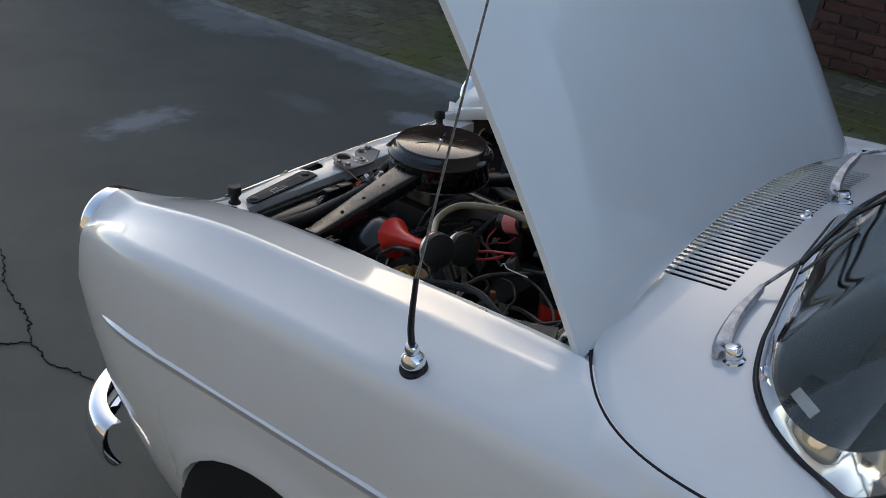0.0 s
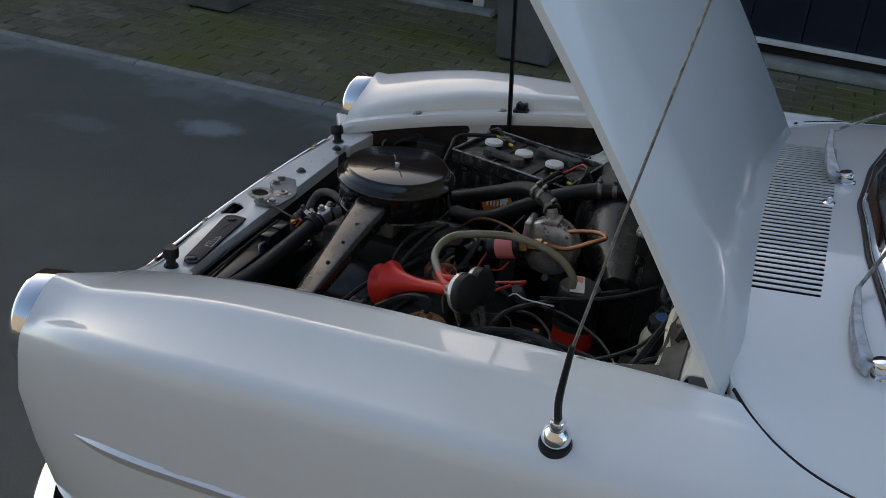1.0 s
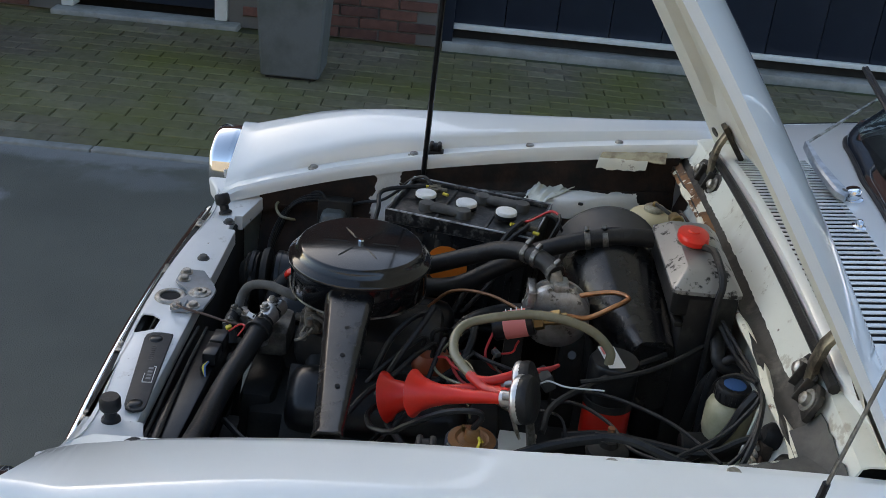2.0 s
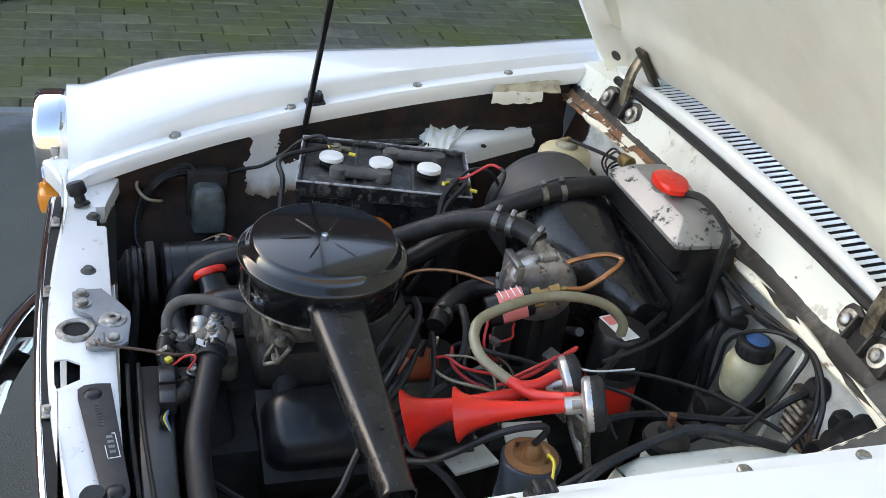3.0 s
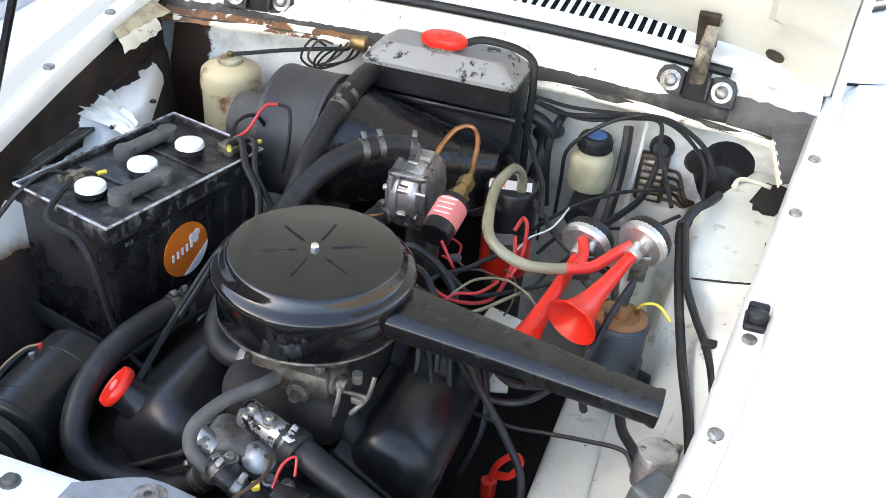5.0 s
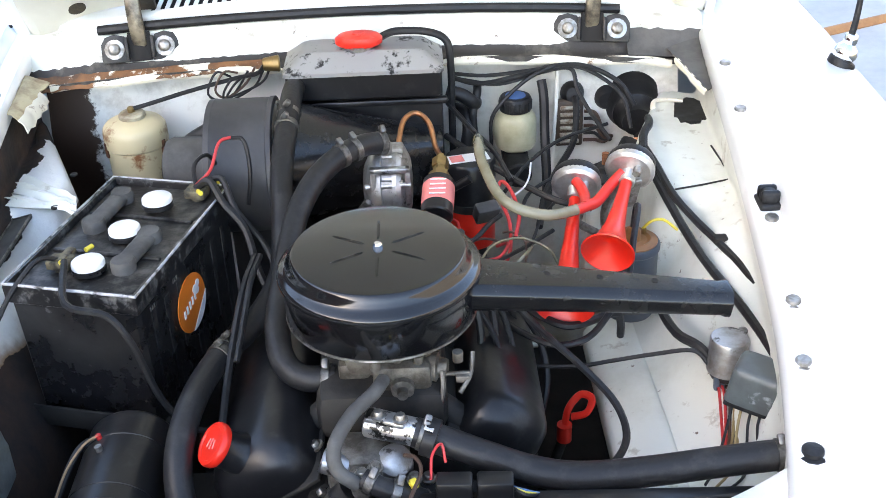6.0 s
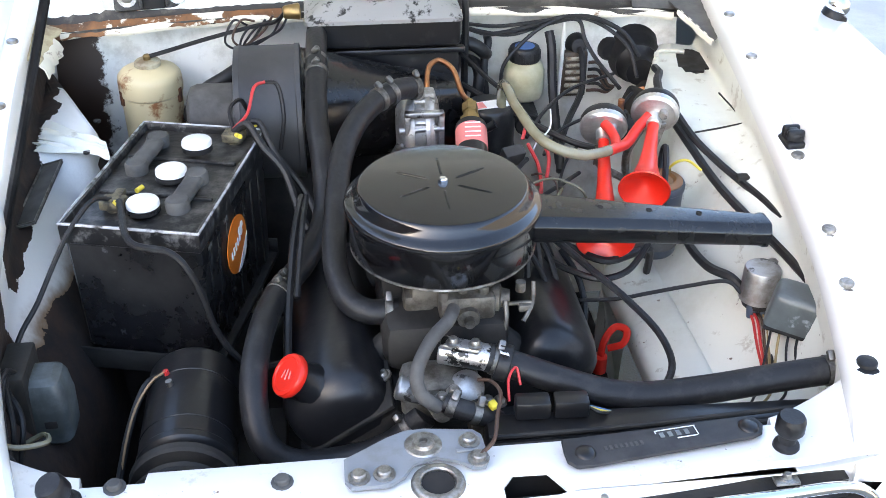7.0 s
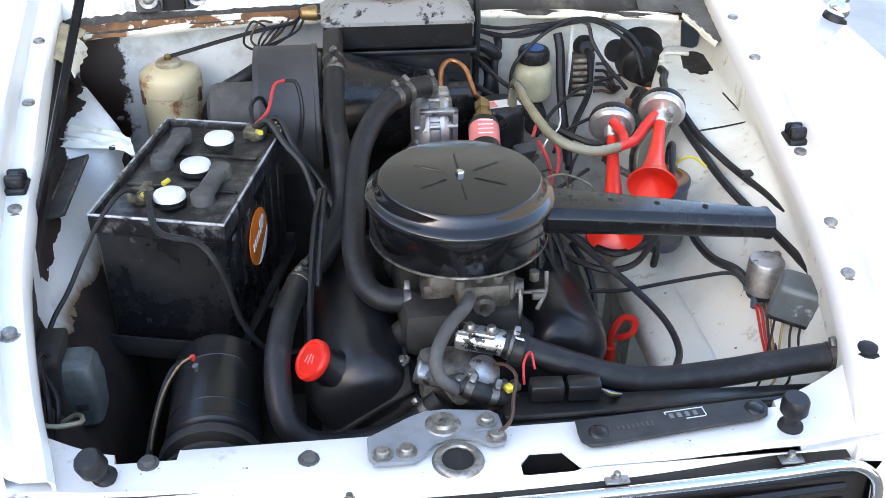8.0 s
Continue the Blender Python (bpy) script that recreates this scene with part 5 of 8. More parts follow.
def wiper(px, py, tip, name_label):
    z = scuttle_z(px, py)
    bm = BM()
    lathe(bm, (px, py, z - 0.004), (0, -0.25, 1), [(0.018, 0), (0.017, 0.005), (0.0125, 0.008), (0.0135, 0.010), (0.0135, 0.022), (0.011, 0.026), (0, 0.027)], 24)
    w0 = part("wiper", bm, CHROME, CAR, name_label)
    bm = BM()
    t = Vector(tip)
    path = spline([(px + 0.006, py - 0.012, z + 0.010), (px - 0.010, py - 0.026, z + 0.016), (px - 0.09, py - 0.040, z + 0.026), (px - 0.175, py - 0.042, z + 0.034)], 5)
    rows = []
    for k, c in enumerate(path):
        f = k / (len(path) - 1)
        dd = (path[min(k + 1, len(path) - 1)] - path[max(k - 1, 0)]).normalized()
        side = Vector((-dd.y, dd.x, 0)).normalized()
        w = (0.016 if f > 0.05 else 0.011) * (1 - 0.72 * f)
        rows.append([c + side * w - Vector((0, 0, 0.010)), c + side * w, c + side * (w * 0.7) + Vector((0, 0, 0.004)), c - side * (w * 0.7) + Vector((0, 0, 0.004)), c - side * w, c - side * w - Vector((0, 0, 0.010))])
    bm = sheet(BM(), rows, 0.0)
    part("arm", bm, WIPER_ARM, w0, "dull silver sprung arm", 30)
    part("pivot_pin", lathe(BM(), path[3] + Vector((0, 0, 0.004)), (0, 0, 1), [(0.004, 0), (0.0035, 0.0015), (0, 0.002)], 10), STEEL, w0)
    part("rod", sweep(BM(), [path[-2], path[-1], t], 0.0032, 6, 1), STEEL, w0)
    bm = BM()
    d = Vector((-0.30, 0.03, 0.02)).normalized()
    sweep(bm, [t - d * 0.17, t - d * 0.05 + Vector((0, -0.008, 0.008)), t + Vector((0, -0.010, 0.010)), t + d * 0.05 + Vector((0, -0.008, 0.008)), t + d * 0.17], 0.004, 6, 3)
    sweep(bm, [t - d * 0.19 + Vector((0, 0.010, -0.004)), t + d * 0.19 + Vector((0, 0.010, -0.004))], 0.0045, 6, 1, flat=0.5)
    part("blade", bm, RUBBER, w0)


wiper(0.495, 1.190, (0.16, 1.215, 1.075), "chrome wiper on a knurled spindle")
wiper(-0.115, 1.120, (-0.46, 1.255, 1.08), "chrome wiper on a knurled spindle")


def aerial():
    base = Vector((0.742, 0.814, 0.8865))
    bm = BM()
    lathe(bm, base, (0.55, 0, 1), [(0.021, -0.006), (0.022, 0.004), (0.020, 0.008), (0.016, 0.009), (0.0, 0.009)], 24)
    t = thing("aerial", base, "whip aerial with chrome ball base on the wing", "aerial")
    part("grommet", bm, RUBBER, t)
    bm = BM()
    lathe(bm, base, (0.25, 0, 1), [(0.016, 0.008), (0.019, 0.013), (0.0195, 0.019), (0.017, 0.026), (0.0115, 0.031), (0.010, 0.033), (0.011, 0.037), (0.011, 0.044), (0.008, 0.048), (0, 0.049)], 20)
    part("ball_base", bm, CHROME, t)
    bm = BM()
    sweep(bm, [base + Vector((0.009, 0, 0.042)), base + Vector((0.012, -0.003, 0.08)), (0.7585, 0.817, 1.046)], [0.0055, 0.005, 0.004], 8, 5)
    part("sleeve", bm, RUBBER, t)
    bm = BM()
    sweep(bm, [(0.7584, 0.8165, 1.038), (0.759, 0.857, 1.276), (0.759, 0.927, 1.666)], [0.0022, 0.0018, 0.0014], 6, 5)
    part("mast", bm, STEEL, t)


aerial()


def prop_rod():
    t = thing("bonnet_stay", (-0.492, 0.382, 0.79), "thin dark steel bonnet stay rod", "stay rod")
    bm = BM()
    sweep(bm, [(-0.492, 0.382, 0.79), (-0.484, 0.380, 0.815), (-0.327, 0.392, 1.27), (-0.235, 0.400, 1.545), (-0.215, 0.402, 1.60)], 0.0055, 8, 1)
    part("rod", bm, SATIN_BLACK, t)


prop_rod()


# ---- engine bay: things bolted into the car ----
def V(*a):
    return Vector(a)


def loft(bm, sections):
    """Closed skin through loops of equal length, capped at both ends."""
    rings = [[bm.verts.new(p) for p in s] for s in sections]
    n = len(rings[0])
    for a, b in zip(rings, rings[1:]):
        for k in range(n):
            bm.faces.new((a[k], a[(k + 1) % n], b[(k + 1) % n], b[k]))
    bm.faces.new(rings[0][::-1])
    bm.faces.new(rings[-1])
    return bm


def oval(c, u, v, a, b, power=2.6, n=28):
    """Rounded loop round c in the plane of u and v; a higher power is squarer."""
    out = []
    for k in range(n):
        t = 2 * math.pi * k / n
        ct, st = math.cos(t), math.sin(t)
        out.append(Vector(c) + Vector(u) * a * math.copysign(abs(ct) ** (2 / power), ct) + Vector(v) * b * math.copysign(abs(st) ** (2 / power), st))
    return out


def rrect(c, a, b, r, n=5):
    """Rounded rectangle in x and y."""
    out = []
    for sx, sy, a0 in ((1, 1, 0), (-1, 1, 90), (-1, -1, 180), (1, -1, 270)):
        for k in range(n):
            t = radians(a0 + 90 * k / (n - 1))
            out.append(Vector(c) + Vector((sx * (a - r) + r * math.cos(t), sy * (b - r) + r * math.sin(t), 0)))
    return out


def wire(name, pts, r, mat, parent, label="", seg=7, res=5):
    return part(name, sweep(BM(), pts, r, seg, res), mat, parent, label)


def air_cleaner():
    c = V(0.039, 0.304, 0)
    t = thing("air_cleaner", (0.039, 0.304, 0.80), "round black air cleaner with a long intake snout on the carburettor", "air cleaner")
    bm = BM()
    lathe(bm, c, (0, 0, 1), [(0.060, 0.809), (0.098, 0.813), (0.106, 0.817), (0.1105, 0.823), (0.1110, 0.870), (0.108, 0.872)], 64)
    part("housing", bm, GLOSS_BLACK, t, "glossy black drum")
    bm = BM()
    sweep(bm, [c + V(0.109 * math.cos(a), 0.109 * math.sin(a), 0.8195) for a in np.linspace(0, 2 * math.pi, 33)[:-1]], 0.002, 6, 2, closed=True)
    part("bottom_rim", bm, CLAMP, t, "worn rolled rim")
    bm = BM()
    lathe(bm, c, (0, 0, 1), [(0, 0.8905), (0.0945, 0.8905), (0.0955, 0.8970), (0.0940, 0.8968), (0.0930, 0.8960), (0.05, 0.8960), (0.018, 0.8962), (0.013, 0.8935), (0, 0.8935)], 72)
    lid = part("lid", bm, LID_BLACK, t, "satin black lid with six pressed ribs", 50)
    bm = BM()
    lathe(bm, c, (0, 0, 1), [(0.106, 0.868), (0.1140, 0.868), (0.1156, 0.8690), (0.1162, 0.8712), (0.1160, 0.8745), (0.1150, 0.8764), (0.1125, 0.8782), (0.1085, 0.8806), (0.1058, 0.8822), (0.1042, 0.8842), (0.1012, 0.8908), (0.0996, 0.8942), (0.0978, 0.8962), (0.0955, 0.8970)], 72)
    part("shoulder", bm, SHOULDER_BLACK, lid, "glossy black stepped shoulder", 50)
    for k in range(6):
        a = radians(90 + 60 * k)
        d = V(math.cos(a), math.sin(a), 0)
        bm = BM()
        sweep(bm, [c + d * 0.018 + V(0, 0, 0.8954), c + d * 0.024 + V(0, 0, 0.8966), c + d * 0.056 + V(0, 0, 0.8964), c + d * 0.063 + V(0, 0, 0.8946)], [0.0012, 0.0017, 0.0017, 0.0010], 8, 4)
        part("rib", bm, LID_BLACK, lid)
    # embossed marks too worn to read: plain bars round the rim
    for k in range(3):
        for j in range(6):
            a = radians(62 + 120 * k + j * 4)
            p = c + V(math.cos(a) * 0.074, math.sin(a) * 0.080, 0.8956)
            part("embossed_mark", box(BM(), p, (0.0026, 0.0045, 0.0005), 0.0002, (0, 0, math.degrees(a) + 90)), LID_BLACK, lid)
    bm = BM()
    lathe(bm, c, (0, 0, 1), [(0.0085, 0.8935), (0.0085, 0.8950), (0.0055, 0.8955), (0.0055, 0.9010), (0.0040, 0.9030), (0, 0.9030)], 6)
    part("nut", bm, CHROME, t, "bright centre nut", 20)
    # intake snout
    bm = BM()
    a, b = V(0.112, 0.300, 0.850), V(0.444, 0.309, 0.803)
    ax = (b - a).normalized()
    side = V(-ax.y, ax.x, 0).normalized()
    up = ax.cross(side)
    if up.z < 0:
        up = -up
    secs = []
    for f, w, h in ((0, 0.040, 0.017), (0.12, 0.037, 0.0175), (0.5, 0.0285, 0.0165), (0.97, 0.0200, 0.0150), (0.985, 0.0215, 0.0164), (1.0, 0.0215, 0.0164), (1.003, 0.0195, 0.0145), (0.96, 0.0180, 0.0130)):
        c0 = a + (b - a) * f
        ch = min(0.011, w * 0.42)
        arc = [(math.cos(q), math.sin(q)) for q in np.linspace(0, math.pi / 2, 6)]
        half = [(w - ch + ch * u, h - ch + ch * v) for u, v in arc]
        cut = [(-w + 0.0105, h), (-w + 0.0085, h - 0.0006), (-w + 0.0012, h - 0.0085), (-w, h - 0.0110), (-w, h - 0.0125), (-w, h - 0.0135)]
        loop = half + cut
        loop += [(-x, -z) for x, z in half] + [(x, -z) for x, z in half[::-1]]
        secs.append([c0 + side * sx + up * sz for sx, sz in loop])
    loft(bm, secs)
    sn = part("snout", bm, SNOUT_BLACK, t, "tapered black intake snout", 32)
    for f in (0.35, 0.535, 0.73):
        p = a + (b - a) * f + side * 0.004 + up * 0.0166
        part("rivet", lathe(BM(), p, up, [(0.004, -0.001), (0.0035, 0.001), (0.0015, 0.0012), (0, 0.0005)], 10), DARK, sn)
    return t


air_cleaner()


def battery():
    nl, nr, fr, fl = V(-0.412, 0.374, 0.832), V(-0.250, 0.320, 0.832), V(-0.182, 0.590, 0.832), V(-0.343, 0.638, 0.832)
    c = (nl + nr + fr + fl) / 4
    t = thing("battery", (c.x, c.y, 0.63), "tall black six-volt battery with white caps and dusty top", "battery")
    yv = ((fr - nr) + (fl - nl)).normalized()
    xv = V(yv.y, -yv.x, 0)
    L, W = 0.282, 0.172
    def at(u, v, z):
        return V(c.x, c.y, 0) + xv * (u * W / 2) + yv * (v * L / 2) + V(0, 0, z)
    M = Matrix((xv, yv, V(0, 0, 1))).transposed().to_4x4()
    def turned(p):
        return Matrix.Translation(p) @ M
    bm = BM()
    secs = []
    for z, k in ((0.632, 0.93), (0.64, 0.955), (0.80, 0.985), (0.812, 0.99)):
        secs.append([at(u * k, v * k, z) for u, v in ((-1, -0.96), (-0.94, -1), (0.94, -1), (1, -0.96), (1, 0.96), (0.94, 1), (-0.94, 1), (-1, 0.96))])
    loft(bm, secs)
    case = part("case", bm, BATTERY_BLACK, t, "ribbed black hard-rubber case", 30)
    for k in range(7):
        for s in (-1, 1):
            part("case_rib", box(BM(), (0, 0, 0), (0.003, 0.012, 0.15), 0.001, m=turned(at(s * 0.975, -0.75 + k * 0.25, 0.715))), BATTERY_BLACK, case)
    bm = BM()
    outer = [(-1, -1), (1, -1), (1, 1), (-1, 1)]
    rows = []
    for k, z in ((0.985, 0.806), (1.012, 0.808), (1.015, 0.829), (1.005, 0.834), (0.95, 0.834), (0.935, 0.831), (0.93, 0.824)):
        rows.append([at(u * k, v * (1 - (1 - k) * W / L), z) for u, v in outer + outer[:1]])
    sheet(bm, rows)
    part("rim", bm, material("scuffed_battery_rim", (0.010, 0.010, 0.011), 0.3, color2=(0.20, 0.195, 0.185), scale=60, spread=(0.52, 0.74), detail=11, bump=0.3), t, "scuffed pale-edged rim", 25)
    bm = BM()
    loop = [at(u * 1.008, v * (1 - (1 - 1.008) * W / L), 0.8338) for u, v in ((-1, -1), (0, -1), (1, -1), (1, -0.5), (1, 0), (1, 0.5), (1, 1), (0, 1), (-1, 1), (-1, 0.5), (-1, 0), (-1, -0.5))]
    sweep(bm, loop, 0.0019, 6, 1, closed=True)
    part("worn_edge", bm, material("rubbed_pale_edge", (0.42, 0.42, 0.43), 0.35, color2=(0.03, 0.03, 0.03), scale=45, spread=(0.48, 0.62), detail=10), t, "rubbed pale edge")
    bm = BM()
    box(bm, (0, 0, 0), (W * 0.95, L * 0.97, 0.018), 0.004, m=turned(at(0, 0, 0.817)))
    for v in (-0.34, 0.34):
        box(bm, (0, 0, 0), (W * 0.86, 0.006, 0.006), 0.002, m=turned(at(0, v, 0.827)))
    part("top", bm, BATTERY_TOP, t, "dusty dark top")
    for k, p in enumerate((V(-0.319, 0.393, 0.8305), V(-0.292, 0.472, 0.8315), V(-0.265, 0.548, 0.833))):
        bm = BM()
        lathe(bm, p, (0, 0, 1), [(0.021, 0), (0.021, 0.005), (0.017, 0.006), (0.017, 0.009)], 24)
        cp = part("filler_neck", bm, BATTERY_BLACK, t)
        part("cap", lathe(BM(), p, (0, 0, 1), [(0.016, 0.006), (0.0203, 0.007), (0.0203, 0.0115), (0.0190, 0.0135), (0.010, 0.0142), (0, 0.0144)], 32), CAP_WHITE, cp, "white plastic filler cap")
    for u, v0, v1 in ((0.45, -0.62, 0.05), (-0.55, 0.0, 0.72)):
        bm = BM()
        box(bm, (0, 0, 0), (0.025, (v1 - v0) * L / 2, 0.014), 0.006, segs=3, m=turned(at(u, (v0 + v1) / 2, 0.834)))
        for v in (v0 + 0.08, v1 - 0.08):
            lathe(bm, at(u, v, 0.826), (0, 0, 1), [(0.0155, 0), (0.0155, 0.012), (0.0135, 0.0155), (0, 0.016)], 18)
        part("cell_link", bm, GREY_RUBBER, t, "grey covered cell link")
    for (u, v), nm in (((-0.45, -0.62), "front"), ((0.62, 0.80), "rear")):
        bm = BM()
        p = at(u, v, 0.826)
        lathe(bm, p, (0, 0, 1), [(0.0095, 0), (0.0085, 0.018), (0, 0.018)], 14)
        box(bm, (0, 0, 0), (0.030, 0.024, 0.013), 0.003, m=turned(p + V(0, 0, 0.010)))
        box(bm, (0, 0, 0), (0.012, 0.030, 0.009), 0.002, m=turned(p + yv * 0.014 + V(0, 0, 0.011)))
        post = part("terminal_clamp", bm, material("oxidised_clamp_" + nm, (0.20, 0.17, 0.11), 0.6, 0.5, color2=(0.05, 0.045, 0.04), scale=70, bump=0.3), t, "oxidised terminal clamp")
        part("ferrule", rod(BM(), p + V(0.004, -0.010, 0.016), p + V(0.010, -0.022, 0.019), 0.0032), YELLOW, post)
        part("ferrule", rod(BM(), p + V(0.026, 0.020, 0.014), p + V(0.032, 0.030, 0.014), 0.0032), YELLOW, post)
    # round sticker on the engine side
    sc = at(0.985, -0.10, 0.742) + xv * 0.0012
    m = Matrix((yv, V(0, 0, 1), xv)).transposed().to_4x4()
    disc = [(0.040 * math.cos(a), 0.040 * math.sin(a)) for a in np.linspace(0, 2 * math.pi, 40)[:-1]]
    st = part("sticker", prism(BM(), disc, 0, 0.0012, Matrix.Translation(sc) @ m), ORANGE, t, "round orange sticker with white marks")
    cap = [(0.0405 * math.cos(a), 0.0405 * math.sin(a)) for a in np.linspace(radians(-100), radians(-5), 14)]
    part("white_field", prism(BM(), cap, 0.0006, 0.0018, Matrix.Translation(sc) @ m), STICKER_WHITE, st)
    for k in range(5):
        part("letter_bar", box(BM(), (0, 0, 0), (0.004, 0.011, 0.001), 0, m=Matrix.Translation(sc) @ m @ pose(-0.024 + 0.0085 * k, -0.004 + 0.0022 * k, 0.0016)), STICKER_WHITE, st)
    for dx, dy, r in ((0.012, 0.014, 0.006), (0.021, 0.018, 0.0055), (0.018, 0.009, 0.0055)):
        dd = [(dx + r * math.cos(a), dy + r * math.sin(a)) for a in np.linspace(0, 2 * math.pi, 16)[:-1]]
        part("dot", prism(BM(), dd, 0.0006, 0.0018, Matrix.Translation(sc) @ m), STICKER_WHITE, st)
    for v in (-0.80, -0.35):
        for j in range(3):
            part("moulded_mark", box(BM(), (0, 0, 0), (0.0012, 0.0028, 0.006), 0.0004, m=turned(at(1.0, v + j * 0.035, 0.797))), GREY_RUBBER, case)
    # battery tray
    bm = BM()
    box(bm, (0, 0, 0), (W * 1.06, L * 1.04, 0.010), 0.003, m=turned(at(0, 0, 0.626)))
    for s in (-1, 1):
        box(bm, (0, 0, 0), (W * 1.06, 0.004, 0.03), 0.001, m=turned(at(0, s * 1.03, 0.638)))
    box(bm, (0, 0, 0), (W * 0.8, 0.06, 0.33), 0.004, m=turned(at(-0.1, -0.3, 0.46)))
    tray = part("battery_tray", bm, DIRTY_BLACK, CAR, "grimy steel battery tray")
    # leads
    c1, c2 = at(-0.45, -0.62, 0.840), at(0.62, 0.80, 0.842)
    wire("earth_lead", [c1, c1 + V(-0.02, -0.02, 0.012), c1 + V(-0.045, -0.05, -0.01), (-0.420, 0.335, 0.80), (-0.44, 0.30, 0.765), (-0.455, 0.255, 0.748), (-0.462, 0.20, 0.72), (-0.455, 0.15, 0.69)], 0.0032, RUBBER, t)
    wire("starter_lead", [c1 + V(0.01, -0.015, 0.006), (-0.325, 0.310, 0.836), (-0.28, 0.306, 0.82), (-0.255, 0.300, 0.78), (-0.235, 0.300, 0.70), (-0.20, 0.30, 0.65), (-0.15, 0.32, 0.64)], 0.0045, RUBBER, t)
    wire("positive_lead", [c2, c2 + V(0.02, -0.005, 0.012), c2 + V(0.04, -0.03, -0.01), (-0.150, 0.53, 0.80), (-0.13, 0.49, 0.75), (-0.09, 0.45, 0.68)], 0.0055, RUBBER, t)
    wire("positive_lead", [c2 + V(0.01, 0.01, 0), c2 + V(0.035, 0.005, 0.010), c2 + V(0.055, -0.03, -0.02), (-0.125, 0.53, 0.77), (-0.10, 0.48, 0.71)], 0.0045, RUBBER, t)
    wire("red_lead", [c2 + V(0, 0.0, 0.004), c2 + V(0.02, 0.015, 0.02), c2 + V(0.030, 0.045, 0.045), c2 + V(0.045, 0.060, 0.046)], 0.0024, RED_WIRE, t)
    wire("black_lead", [c2 + V(0.045, 0.060, 0.046), c2 + V(0.062, 0.060, 0.040), c2 + V(0.068, 0.045, 0.0), c2 + V(0.06, 0.04, -0.05)], 0.003, RUBBER, t)
    wire("black_lead", [c2, c2 + V(-0.005, 0.03, 0.02), c2 + V(0.01, 0.06, 0.02), c2 + V(0.02, 0.09, -0.03)], 0.003, RUBBER, t)


battery()


def radiator():
    """Radiator at the firewall with a worn silver header tank and red cap."""
    t = thing("radiator", (0.01, 0.85, 0.42), "black radiator at the firewall with worn silver header tank", "radiator")
    bm = BM()
    box(bm, (0.010, 0.855, 0.66), (0.235, 0.082, 0.49), 0.006)
    part("core", bm, SATIN_BLACK, t, "satin black core casing")
    bm = BM()
    secs = []
    for z, dx, dy in ((0.868, 0.116, 0.048), (0.872, 0.119, 0.051), (0.908, 0.119, 0.051), (0.910, 0.121, 0.053), (0.914, 0.121, 0.053), (0.917, 0.117, 0.049), (0.934, 0.096, 0.034), (0.937, 0.090, 0.030)):
        secs.append(rrect((0.008, 0.845, z), dx, dy, 0.010))
    loft(bm, secs)
    part("header_tank", bm, SATIN_BLACK, t, "black tank side", 30)
    bm = BM()
    secs = [rrect((0.008, 0.845, z), dx, dy, 0.010) for z, dx, dy in ((0.9085, 0.122, 0.054), (0.9145, 0.122, 0.054), (0.918, 0.118, 0.050), (0.936, 0.095, 0.034), (0.939, 0.088, 0.029))]
    loft(bm, secs)
    part("tank_top", bm, TANK_TOP, t, "worn silver tank top with flaking paint", 25)
    p = V(0.003, 0.836, 0.937)
    part("neck", lathe(BM(), p, (0, 0, 1), [(0.024, -0.004), (0.024, 0.006), (0.026, 0.008)], 24), STEEL, t)
    bm = BM()
    secs = []
    for z, r, k in ((0.006, 0.026, 0.10), (0.009, 0.0285, 0.13), (0.016, 0.0285, 0.13), (0.020, 0.026, 0.08), (0.022, 0.018, 0.0)):
        secs.append([p + V(1.12 * r * (1 + k * math.cos(2 * a)) * math.cos(a), r * (1 + k * math.cos(2 * a)) * math.sin(a), z) for a in np.linspace(0, 2 * math.pi, 41)[:-1]])
    loft(bm, secs)
    lathe(bm, p, (0, 0, 1), [(0.010, 0.021), (0.009, 0.0245), (0, 0.0245)], 16)
    part("red_cap", bm, RED, t, "red winged filler cap")
    wire("overflow_pipe", [p + V(0.03, 0.012, 0.010), p + V(0.055, 0.022, 0.016), (0.105, 0.860, 0.950), (0.135, 0.862, 0.935), (0.142, 0.858, 0.90), (0.142, 0.858, 0.80), (0.142, 0.86, 0.66)], 0.006, RUBBER, t)
    bm = BM()
    rod(bm, (-0.120, 0.835, 0.918), (-0.146, 0.832, 0.918), 0.013, 0.010, 0.002)
    part("union", bm, BRASS, t, "brass hose union")
    bm = BM()
    box(bm, (0.012, 0.808, 0.858), (0.245, 0.014, 0.010), 0.003)
    part("ledge", bm, SATIN_BLACK, t)


radiator()


